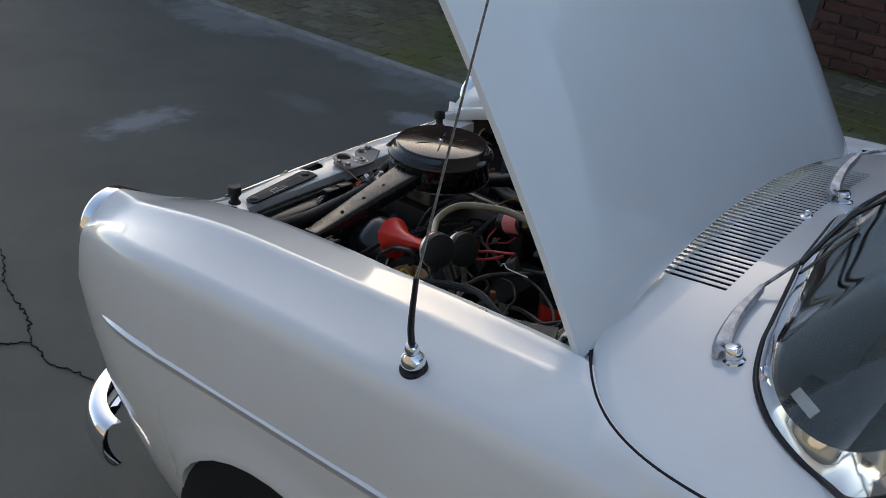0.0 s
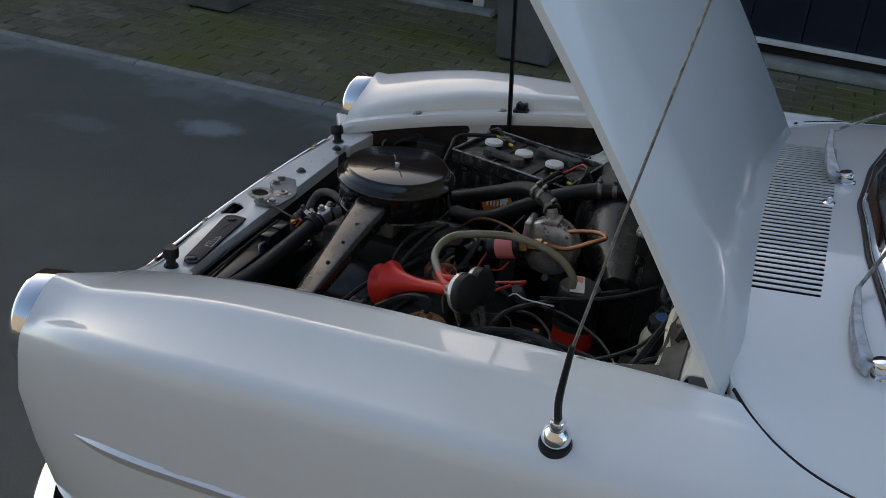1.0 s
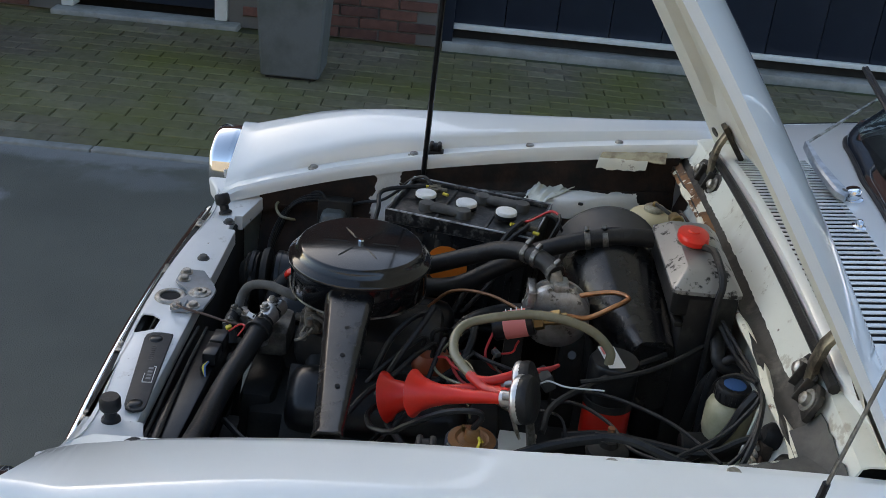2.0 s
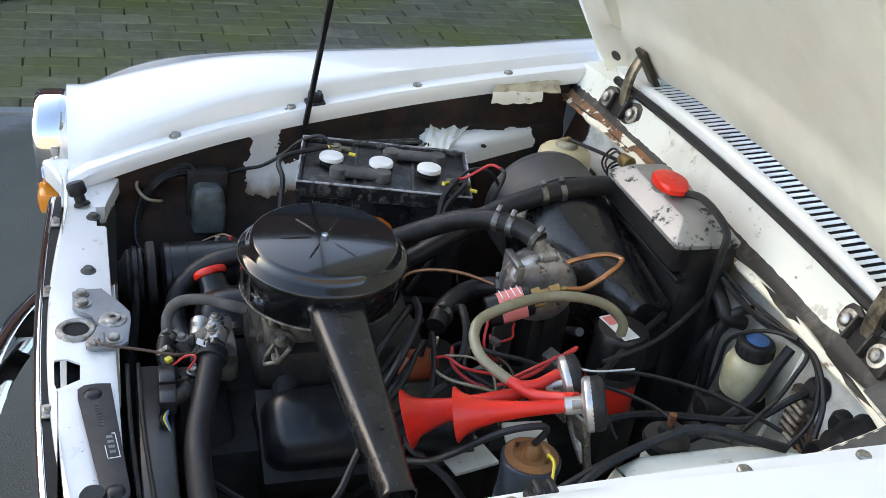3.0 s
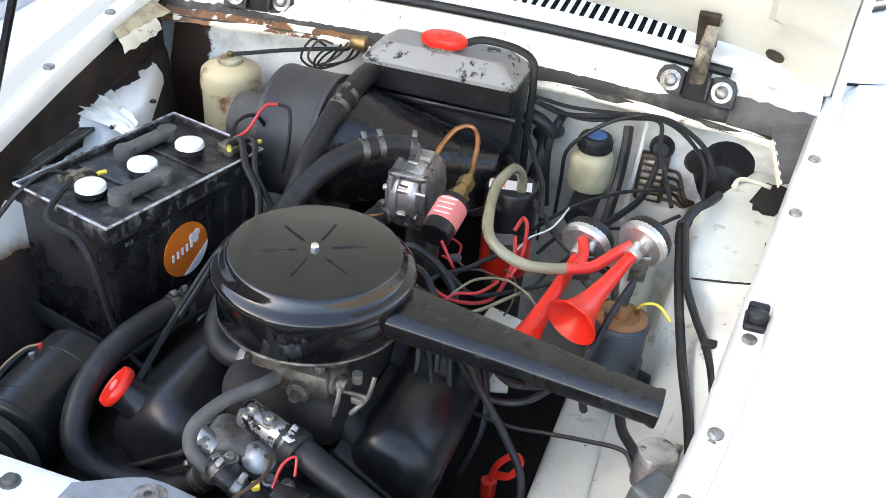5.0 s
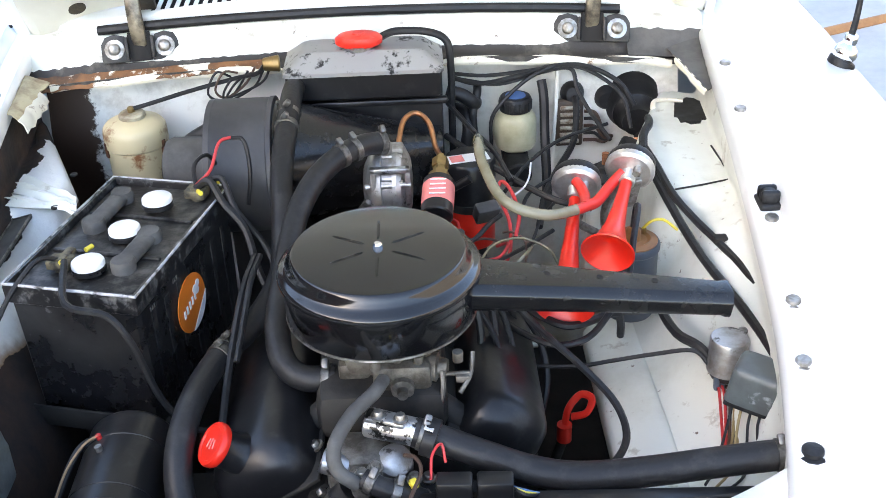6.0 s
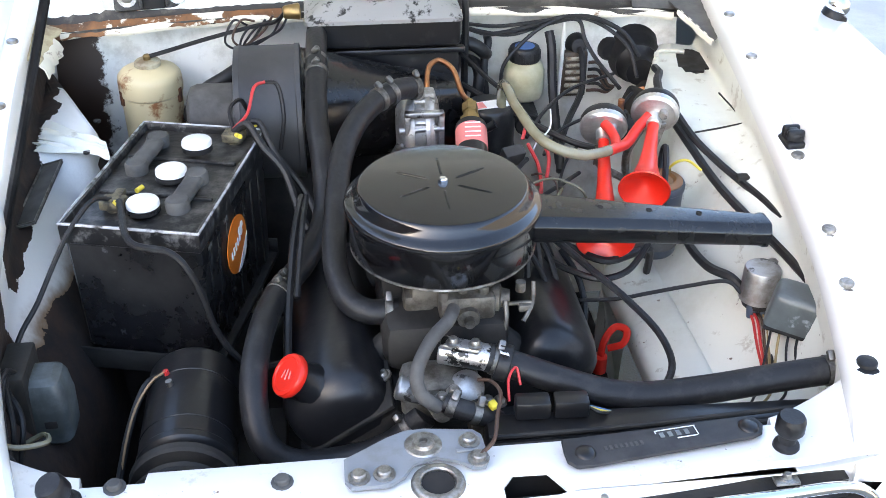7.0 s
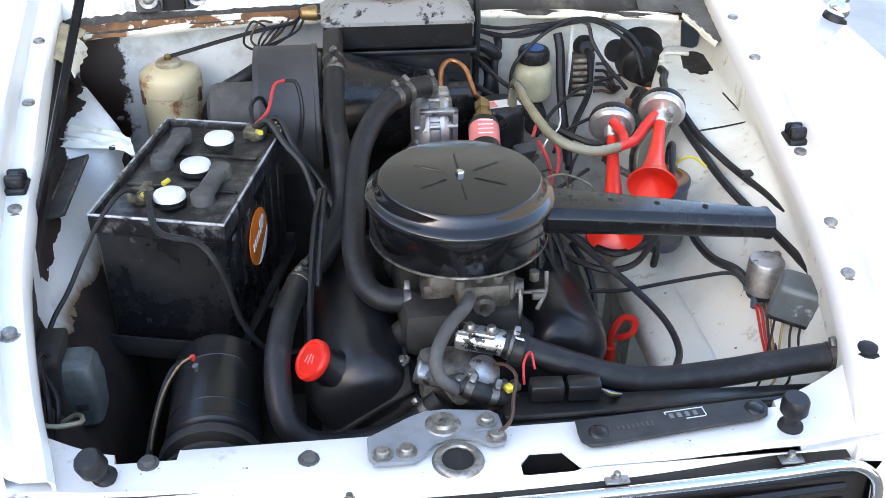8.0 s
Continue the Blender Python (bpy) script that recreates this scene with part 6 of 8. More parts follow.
def blower():
    t = thing("heater_blower", (-0.14, 0.735, 0.66), "black sheet-metal heater blower drum and duct", "blower")
    bm = BM()
    lathe(bm, (-0.222, 0.738, 0.795), (1, 0, 0), [(0.086, 0.0), (0.1005, 0.002), (0.1015, 0.010), (0.1005, 0.012), (0.1005, 0.090), (0.102, 0.092), (0.102, 0.098), (0.096, 0.100)], 48)
    part("drum", bm, material("dusty_black_drum", (0.030, 0.030, 0.032), 0.48, color2=(0.062, 0.061, 0.062), scale=14, rough2=0.62, spread=(0.4, 0.75), detail=9, bump=0.06), t, "dusty black drum", 30)
    bm = BM()
    rods = []
    for x, cy, cz, a, b, pw in ((-0.124, 0.738, 0.795, 0.096, 0.096, 2), (-0.09, 0.742, 0.795, 0.090, 0.088, 2), (-0.04, 0.752, 0.79, 0.078, 0.074, 2.2), (0.02, 0.762, 0.78, 0.064, 0.064, 2.6), (0.08, 0.775, 0.765, 0.048, 0.062, 3.2), (0.124, 0.785, 0.755, 0.036, 0.062, 4)):
        rods.append(oval((x, cy, cz), (0, 1, 0), (0, 0, 1), a, b, pw, 40))
    loft(bm, rods)
    part("duct", bm, SNOUT_BLACK, t, "tapering black duct", 45)
    bm = BM()
    lathe(bm, (-0.295, 0.735, 0.795), (1, 0, 0), [(0.030, 0), (0.044, 0.006), (0.048, 0.016), (0.048, 0.090)], 32)
    part("motor", bm, GREY_RUBBER, t, "dull grey fan motor")
    part("stand", box(BM(), (-0.15, 0.77, 0.56), (0.12, 0.10, 0.28), 0.01), DIRTY_BLACK, t)


blower()


def cream_tank():
    c = V(-0.362, 0.842, -0.014)
    t = thing("hydraulic_reservoir", (c.x, c.y, 0.70), "rust-stained cream metal reservoir on the firewall", "reservoir")
    part("body", lathe(BM(), c, (0, 0, 1), [(0.034, 0.715), (0.046, 0.722), (0.0478, 0.790), (0.0478, 0.806), (0.0498, 0.808), (0.0502, 0.812), (0.0500, 0.830), (0.0485, 0.837), (0.043, 0.843), (0.030, 0.848), (0.018, 0.851)], 40), CREAM_TANK, t, "cream enamel can with rust stains")
    lid = part("lid", lathe(BM(), c, (0, 0, 1), [(0.019, 0.849), (0.021, 0.851), (0.021, 0.856), (0.018, 0.859), (0.008, 0.860), (0, 0.860)], 24), material("tarnished_lid", (0.42, 0.38, 0.27), 0.45, color2=(0.2, 0.14, 0.08), scale=40), t)
    part("nipple", lathe(BM(), c, (0, 0, 1), [(0.006, 0.859), (0.006, 0.866), (0.004, 0.868), (0, 0.868)], 12), BRASS, lid)
    part("bracket", box(BM(), (c.x, 0.885, 0.775), (0.03, 0.045, 0.02), 0.002), DIRTY_BLACK, t)
    for a in (-150, -22):
        q = c + V(0.049 * math.cos(math.radians(a)), 0.049 * math.sin(math.radians(a)), 0.806)
        part("clip", box(BM(), q, (0.005, 0.009, 0.024), 0.0015, (0, 0, a)), RUST, t, "rusty clip")
    wire("vent_pipe", [c + V(0, 0, 0.864), c + V(0.03, 0.005, 0.870), (-0.27, 0.848, 0.873), (-0.20, 0.862, 0.885), (-0.16, 0.850, 0.897), (-0.145, 0.833, 0.915)], 0.0035, RUBBER, t)
    for k in range(4):
        a = V(-0.205 + 0.012 * k, 0.872, 0.885 + 0.006 * (k % 2))
        wire("loop_wire", [a, a + V(-0.02, -0.012, 0.012 - 0.006 * k), a + V(-0.035, -0.02, -0.02), a + V(-0.01 - 0.01 * k, -0.015, -0.035), a + V(0.012, -0.01, -0.015), a + V(0.03, -0.01, 0.012)], 0.002, RUBBER if k != 1 else BROWN_WIRE, t, "", 6)
    wire("rubber_hose", [(-0.31, 0.84, 0.745), (-0.28, 0.83, 0.79), (-0.24, 0.83, 0.815), (-0.20, 0.86, 0.83)], 0.013, RUBBER, t, "", 12)


cream_tank()


def air_horns():
    t = thing("air_horns", (0.34, 0.55, 0.74), "pair of red plastic air horns with chromed heads", "air horn")
    for name, rim, head, R in (("horn", V(0.320, 0.415, 0.808), V(0.372, 0.560, 0.850), 0.0345), ("horn", V(0.262, 0.374, 0.758), V(0.301, 0.566, 0.828), 0.039)):
        ax = (rim - head).normalized()
        L = (rim - head).length
        bm = BM()
        prof = [(0.0075, 0.012), (0.0082, 0.25 * L), (0.0100, 0.5 * L), (0.0135, 0.70 * L), (0.019, 0.84 * L), (0.026, 0.94 * L), (R - 0.001, 0.992 * L), (R, L), (R - 0.0015, L + 0.001), (R - 0.005, 0.982 * L), (R - 0.013, 0.945 * L), (0.012, 0.90 * L), (0.006, 0.875 * L), (0, 0.868 * L)]
        lathe(bm, head, ax, prof, 36)
        h = part(name, bm, RED, t, "red flared trumpet", 50)
        bm = BM()
        lathe(bm, head, ax, [(0.024, -0.020), (0.0315, -0.017), (0.0335, -0.012), (0.0335, -0.003), (0.032, -0.001)], 36)
        part("rubber_ring", bm, RUBBER, h)
        bm = BM()
        lathe(bm, head, ax, [(0.0335, -0.004), (0.0342, 0.001), (0.033, 0.004), (0.029, 0.007), (0.015, 0.008), (0.011, 0.010), (0.011, 0.028), (0.0095, 0.029), (0.008, 0.029)], 32)
        part("head", bm, BRIGHT_ALU, h, "bright metal horn head", 30)
        s = V(0, 0, 1) - ax * ax.z
        s.normalize()
        q = head + ax * 0.006 - ax.cross(s) * 0.012 + s * 0.010
        part("inlet", rod(BM(), q, q + ax * 0.014, 0.0055), ALU, h)
        part("bracket", box(BM(), head + V(0.002, -0.006, -0.035), (0.022, 0.004, 0.05), 0.001, (20, 0, 15)), STEEL, h, "plated bracket")
    wire("clear_hose", [(0.178, 0.705, 0.802), (0.177, 0.703, 0.825), (0.173, 0.672, 0.853), (0.171, 0.62, 0.868), (0.172, 0.565, 0.869), (0.188, 0.492, 0.858), (0.212, 0.468, 0.848), (0.245, 0.466, 0.838), (0.270, 0.478, 0.8325), (0.294, 0.494, 0.829)], 0.0074, CLEAR_HOSE, t, "yellowed clear air hose", 12, 7)
    wire("red_hose", [(0.290, 0.491, 0.8293), (0.305, 0.502, 0.828), (0.322, 0.515, 0.828), (0.345, 0.540, 0.840), (0.361, 0.548, 0.852)], 0.0076, RED_HOSE, t, "red rubber hose", 12, 7)
    wire("red_hose", [(0.303, 0.502, 0.829), (0.306, 0.520, 0.832), (0.303, 0.538, 0.837), (0.298, 0.552, 0.840)], 0.0072, RED_HOSE, t, "red rubber hose", 12, 7)
    part("mounting_bar", sweep(BM(), [(0.36, 0.575, 0.82), (0.345, 0.585, 0.77), (0.36, 0.60, 0.70), (0.385, 0.62, 0.66)], 0.006, 8), STEEL, t)
    part("mounting_bar", sweep(BM(), [(0.301, 0.575, 0.80), (0.305, 0.585, 0.76), (0.345, 0.59, 0.73)], 0.006, 8), STEEL, t)


air_horns()


def compressor():
    c = V(0.162, 0.717, 0)
    t = thing("horn_compressor", (c.x, c.y, 0.68), "black and red cylindrical horn compressor with a paper label", "compressor")
    part("motor", lathe(BM(), c, (0, 0, 1), [(0.036, 0.66), (0.038, 0.664), (0.038, 0.722), (0.037, 0.726)], 32), RED, t, "red motor body")
    part("head", lathe(BM(), c, (0, 0, 1), [(0.0385, 0.724), (0.0395, 0.728), (0.0395, 0.796), (0.036, 0.802), (0.012, 0.803), (0, 0.803)], 36), SATIN_BLACK, t, "black head")
    part("label", box(BM(), (c.x - 0.002, c.y - 0.006, 0.8036), (0.062, 0.026, 0.001), 0, (0, 0, 12)), STICKER_WHITE, t, "white paper label with faded print")
    part("label_print", box(BM(), (c.x - 0.019, c.y - 0.010, 0.8043), (0.020, 0.020, 0.001), 0, (0, 0, 12)), PINK, t)
    part("outlet", rod(BM(), (0.178, 0.705, 0.800), (0.178, 0.705, 0.814), 0.006), RUBBER, t)
    part("band", lathe(BM(), c, (0, 0, 1), [(0.0392, 0.724), (0.0402, 0.725), (0.0402, 0.737), (0.0392, 0.738)], 32), DIRTY_BLACK, t)
    part("foot", box(BM(), (c.x, c.y + 0.02, 0.60), (0.05, 0.05, 0.13), 0.004), DIRTY_BLACK, t)
    part("relay", box(BM(), (0.180, 0.612, 0.765), (0.034, 0.020, 0.028), 0.003, (25, 0, 20)), GREY_RUBBER, t, "grey plastic relay")
    part("pen_tube", rod(BM(), (0.120, 0.655, 0.775), (0.160, 0.650, 0.800), 0.0055, 0.0065), SATIN_BLACK, t)


compressor()


def pressure_pump():
    c = V(0.047, 0.632, 0.808)
    t = thing("gas_regulator", (c.x, c.y, 0.74), "cast aluminium regulator drum between the hoses", "regulator")
    bm = BM()
    lathe(bm, c - V(0.030, 0, 0), (1, -0.10, 0.04), [(0.030, -0.006), (0.042, 0.0), (0.050, 0.004), (0.054, 0.010), (0.0555, 0.016), (0.0555, 0.022), (0.049, 0.023), (0.049, 0.037), (0.0555, 0.038), (0.0555, 0.044), (0.052, 0.050), (0.040, 0.056), (0.018, 0.058), (0, 0.058)], 40)
    part("drum", bm, ALU, t, "bright cast drum", 30)
    for k in range(8):
        a = 2 * math.pi * k / 8 + 0.3
        p = c + V(-0.016, 0.051 * math.cos(a), 0.051 * math.sin(a))
        part("screw", rod(BM(), p, p + V(0.034, -0.0034, 0.0014), 0.004, None, 0, 8), STEEL, t)
    bm = BM()
    box(bm, c + V(0.0, -0.002, 0.052), (0.040, 0.026, 0.018), 0.005)
    rod(bm, c + V(-0.006, -0.008, 0.055), c + V(-0.010, -0.014, 0.072), 0.012, 0.011)
    rod(bm, c + V(-0.035, -0.045, 0.018), c + V(0.028, -0.050, 0.022), 0.0045)
    part("top_boss", bm, ALU, t)
    bm = BM()
    for x in (-0.024, 0.024):
        box(bm, c + V(x, -0.047, 0.018), (0.008, 0.012, 0.060), 0.002)
    box(bm, c + V(0, -0.047, 0.044), (0.056, 0.012, 0.008), 0.002)
    box(bm, c + V(0, -0.044, -0.012), (0.056, 0.010, 0.010), 0.002)
    part("cover_frame", bm, ALU, t, "bright cast front frame", 30)
    part("stand", box(BM(), c + V(0, 0.03, -0.12), (0.04, 0.04, 0.18), 0.004), DIRTY_BLACK, t)
    bm = BM()
    a, b = V(0.108, 0.528, 0.806), V(0.114, 0.590, 0.828)
    rod(bm, a, b, 0.022, None, 0.002, 28)
    v = thing("solenoid_valve", a, "small cylindrical valve with a pink label and brass union", "valve")
    part("body", bm, SATIN_BLACK, v)
    d = (b - a)
    part("label", lathe(BM(), a + d * 0.28, d, [(0.0222, 0), (0.0226, 0.0005), (0.0226, 0.036), (0.0222, 0.0365)], 28), PINK, v, "pink printed label")
    for k in range(4):
        p = a + d * (0.38 + 0.13 * k) + V(0.0, -0.008, 0.0212)
        part("print_bar", box(BM(), p, (0.022, 0.0016, 0.0012), 0, (20, 0, 0)), STICKER_WHITE, v)
    bm = BM()
    lathe(bm, b, d, [(0.0155, 0), (0.0155, 0.014), (0.010, 0.015), (0.010, 0.026), (0.012, 0.027), (0.012, 0.042), (0.006, 0.044), (0.0055, 0.052)], 6)
    part("union", bm, BRASS, v, "hexagonal brass union", 20)
    wire("copper_pipe", [b + d.normalized() * 0.05, (0.112, 0.672, 0.842), (0.104, 0.712, 0.862), (0.086, 0.735, 0.869), (0.068, 0.715, 0.868), (0.060, 0.675, 0.856), (0.060, 0.655, 0.848)], 0.0042, COPPER, v, "bent copper pipe", 10, 8)
    wire("red_wire", [a + V(0.01, 0, -0.004), a + V(0.03, -0.01, -0.03), a + V(0.035, 0.0, -0.05), a + V(0.02, 0.02, -0.07)], 0.0022, RED_WIRE, v)
    part("stay", box(BM(), a + V(-0.012, 0.035, -0.05), (0.012, 0.03, 0.10), 0.002), DIRTY_BLACK, v)


pressure_pump()


def coil():
    c = V(0.369, 0.501, 0)
    t = thing("ignition_coil", (c.x, c.y, 0.662), "blue-grey ignition coil with a brown top on the inner wing", "ignition coil")
    part("can", lathe(BM(), c, (0, 0, 1), [(0.033, 0.662), (0.0352, 0.666), (0.0352, 0.762), (0.0372, 0.764), (0.0374, 0.771), (0.0355, 0.774), (0.0335, 0.774)], 40), material("blue_grey_can", (0.040, 0.056, 0.078), 0.36, color2=(0.028, 0.036, 0.046), scale=20, bump=0.08), t, "blue-grey can")
    part("top", lathe(BM(), c, (0, 0, 1), [(0.034, 0.768), (0.0335, 0.7755), (0.024, 0.778), (0.020, 0.775), (0.0115, 0.776), (0.0105, 0.788), (0.0070, 0.793), (0, 0.793)], 36), BROWN_TOP, t, "brown bakelite top")
    for a in (35, 215):
        q = c + V(0.022 * math.cos(radians(a)), 0.022 * math.sin(radians(a)), 0.776)
        part("terminal", rod(BM(), q, q + V(0, 0, 0.008), 0.0028, seg=8), BRASS, t)
    part("strap", lathe(BM(), c, (0, 0, 1), [(0.0354, 0.676), (0.0372, 0.677), (0.0372, 0.712), (0.0354, 0.713)], 36), GREY_RUBBER, t, "dull grey strap")
    part("strap_ear", box(BM(), c + V(0.040, -0.014, 0.695), (0.026, 0.008, 0.030), 0.002, (0, 0, -25)), DIRTY_BLACK, t)
    part("strap_screw", rod(BM(), c + V(0.044, -0.022, 0.695), c + V(0.042, -0.006, 0.695), 0.005, seg=10), STEEL, t)
    wire("yellow_wire", [c + V(0.016, 0.014, 0.783), c + V(0.026, 0.008, 0.797), c + V(0.042, 0.008, 0.798), c + V(0.060, 0.000, 0.786)], 0.0020, YELLOW, t)
    wire("ignition_lead", [c + V(0, 0, 0.793), c + V(0.004, 0.010, 0.815), c + V(0.004, -0.002, 0.824), c + V(-0.008, -0.045, 0.808), c + V(-0.024, -0.095, 0.768), V(0.322, 0.385, 0.740), V(0.290, 0.356, 0.722), V(0.250, 0.348, 0.718), V(0.215, 0.370, 0.720), V(0.19, 0.40, 0.72)], 0.0045, RUBBER, t)


coil()


def brake_reservoir():
    c = V(0.246, 0.880, 0)
    t = thing("brake_reservoir", (c.x, c.y, 0.70), "yellowed translucent brake fluid reservoir with a black cap", "reservoir")
    part("bottle", lathe(BM(), c, (0, 0, 1), [(0.022, 0.735), (0.032, 0.742), (0.035, 0.752), (0.035, 0.788), (0.031, 0.798), (0.024, 0.803), (0.023, 0.808)], 36), RESERVOIR, t, "yellowed plastic bottle")
    cap = part("cap", lathe(BM(), c, (0, 0, 1), [(0.0255, 0.805), (0.0262, 0.807), (0.0262, 0.824), (0.024, 0.828), (0.015, 0.829)], 24), RUBBER, t, "ribbed black screw cap")
    part("disc", lathe(BM(), c, (0, 0, 1), [(0.0165, 0.8285), (0.0165, 0.8297), (0, 0.8299)], 24), BLUE, cap, "blue disc")
    for k in range(18):
        a = 2 * math.pi * k / 18
        part("ridge", box(BM(), c + V(0.0264 * math.cos(a), 0.0264 * math.sin(a), 0.815), (0.002, 0.0035, 0.014), 0.0005, (0, 0, math.degrees(a))), RUBBER, cap)
    part("master_cylinder", rod(BM(), (0.246, 0.82, 0.712), (0.246, 0.935, 0.722), 0.022, None, 0.003), DIRTY_BLACK, t)
    part("neck", rod(BM(), (0.246, 0.880, 0.715), (0.246, 0.880, 0.742), 0.014), DIRTY_BLACK, t)


brake_reservoir()


FUSE = material("aged_fuse", (0.36, 0.34, 0.28), 0.5, color2=(0.16, 0.10, 0.06), scale=80)


def fuse_box():
    t = thing("fuse_box", (0.338, 0.91, 0.72), "brown fuse box with pale fuses on the firewall", "fuse box")
    part("base", box(BM(), (0.338, 0.908, 0.765), (0.046, 0.016, 0.082), 0.004), material("brown_fuse_base", (0.09, 0.06, 0.04), 0.5, color2=(0.05, 0.035, 0.025), scale=30), t)
    for k in range(6):
        part("fuse", rod(BM(), (0.322, 0.897, 0.735 + 0.012 * k), (0.354, 0.897, 0.735 + 0.012 * k), 0.0036, None, 0.001, 10), FUSE, t)
    g = part("grommet", lathe(BM(), (0.344, 0.922, 0.812), (0, -1, 0.2), [(0.020, 0), (0.018, 0.012), (0.012, 0.020), (0, 0.021)], 20), RUBBER, t)
    for k in range(5):
        wire("fuse_wire", [(0.362, 0.900, 0.735 + 0.013 * k), (0.380, 0.895, 0.737 + 0.012 * k), (0.395, 0.89, 0.735 + 0.004 * k), (0.41, 0.90, 0.74)], 0.003, RUBBER if k % 2 else BROWN_WIRE, t)


fuse_box()


def column_boot():
    t = thing("steering_boot", (0.462, 0.925, 0.74), "black rubber steering column boot on the firewall", "rubber boot")
    part("boot", lathe(BM(), (0.446, 0.945, 0.792), (-0.05, -1, -0.1), [(0.050, 0), (0.050, 0.014), (0.044, 0.022), (0.045, 0.036), (0.036, 0.046), (0.036, 0.060), (0.026, 0.068), (0.024, 0.09)], 32), RUBBER, t, "", 50)
    part("boot", lathe(BM(), (0.402, 0.935, 0.80), (0, -1, 0), [(0.022, 0), (0.021, 0.018), (0.014, 0.026), (0, 0.027)], 24), RUBBER, t)
    part("column", rod(BM(), (0.458, 0.90, 0.778), (0.43, 0.70, 0.66), 0.014), DIRTY_BLACK, t)
    part("clamp_ring", lathe(BM(), (0.435, 0.82, 0.752), (0.1, 1, 0.3), [(0.022, -0.004), (0.026, 0), (0.022, 0.004)], 24), COPPER, t)
    part("switch_body", box(BM(), (0.425, 0.80, 0.748), (0.045, 0.05, 0.05), 0.008, (10, 20, 10)), DIRTY_BLACK, t)
    h = thing("electric_horn", (0.362, 0.690, 0.766), "black disc horn on a stud beside the inner wing", "horn")
    part("disc", lathe(BM(), (0.362, 0.690, 0.766), (0, 0, 1), [(0.026, -0.01), (0.029, 0), (0.031, 0.005), (0.029, 0.011), (0.022, 0.015), (0.014, 0.018), (0.012, 0.026), (0.006, 0.028), (0, 0.029)], 32), DIRTY_BLACK, h)
    part("mount", rod(BM(), (0.362, 0.690, 0.60), (0.362, 0.690, 0.762), 0.024, 0.026), BAY_WHITE, h)
    part("stud", rod(BM(), (0.362, 0.690, 0.79), (0.362, 0.690, 0.812), 0.005), RUST, h)


column_boot()


def left_relays():
    t = thing("flasher_can", (0.453, 0.309, 0.70), "bare aluminium flasher can on the inner wing", "flasher")
    c = V(0.453, 0.309, 0)
    part("can", lathe(BM(), c, (0, 0, 1), [(0.0245, 0.700), (0.0245, 0.702), (0.0235, 0.704), (0.0235, 0.744), (0.022, 0.7465), (0, 0.7465)], 32), ALU, t)
    part("base", lathe(BM(), c, (0, 0, 1), [(0.019, 0.690), (0.021, 0.700)], 24), RUBBER, t)
    part("bracket", box(BM(), c + V(0.024, 0.018, 0.72), (0.016, 0.010, 0.05), 0.002), STEEL, t)
    for k in range(4):
        q = c + V(-0.014 + 0.0085 * k, -0.013 + 0.003 * (k % 2), 0.688)
        part("plug", box(BM(), q, (0.0065, 0.008, 0.018), 0.0015, (-14, 0, 0)), GREY_BLUE, t, "grey-blue plug sleeve")
    for k in range(6):
        wire("wire", [c + V(-0.012 + 0.005 * k, -0.014, 0.684), c + V(-0.014 + 0.006 * k, -0.030, 0.682), c + V(-0.018 + 0.005 * k, -0.060, 0.668), c + V(-0.026 + 0.003 * k, -0.10, 0.664), c + V(-0.04, -0.14, 0.670)], 0.0019, (RED_WIRE, RED_WIRE, BROWN_WIRE, TAN_WIRE, RUBBER, TAN_WIRE)[k], t)
    r = thing("wiper_relay", (0.468, 0.240, 0.70), "grey-green square relay box with a scratched lid", "relay")
    M = Matrix.Translation((0.476, 0.232, 0.741)) @ pose(0, 0, 0, 0, 6, -30)
    bm = BM()
    secs = [oval(M @ V(0, 0, z), M.to_3x3() @ V(1, 0, 0), M.to_3x3() @ V(0, 1, 0), a, b, 8, 32) for z, a, b in ((-0.030, 0.037, 0.025), (-0.029, 0.040, 0.028), (-0.026, 0.0392, 0.0272), (0.008, 0.0375, 0.0255), (0.0135, 0.0355, 0.0235), (0.0165, 0.032, 0.020), (0.0175, 0.027, 0.016))]
    loft(bm, secs)
    part("box", bm, spotted(material("scratched_grey_green", (0.105, 0.125, 0.125), 0.36, color2=(0.075, 0.085, 0.085), scale=20, bump=0.1), [(24, 0.60, 0.66, (0.36, 0.38, 0.40), 0.75, 11), (60, 0.66, 0.70, (0.03, 0.03, 0.03), 0.8, 8)]), r, "", 30)
    part("base", box(BM(), (0, 0, 0), (0.076, 0.056, 0.006), 0.002, m=M @ pose(0, 0, -0.032)), RUBBER, r)
    for k in range(6):
        p = M @ V(-0.028 + 0.011 * k, -0.020, -0.033)
        wire("wire", [p, p + V(-0.006, -0.012, -0.014), p + V(-0.016 + 0.003 * k, -0.030, -0.034), p + V(-0.03 + 0.006 * k, -0.055, -0.050), p + V(-0.045, -0.075, -0.055)], 0.0017, (RUBBER, TAN_WIRE, RUBBER)[k % 3], r)
    wire("wire", [M @ V(0.034, 0.0, -0.02), (0.505, 0.20, 0.72), (0.495, 0.17, 0.70), (0.47, 0.16, 0.68)], 0.004, RUBBER, r)
    part("bracket", box(BM(), (0.494, 0.262, 0.725), (0.02, 0.03, 0.05), 0.002, (0, 20, 0)), DIRTY_BLACK, r)


left_relays()


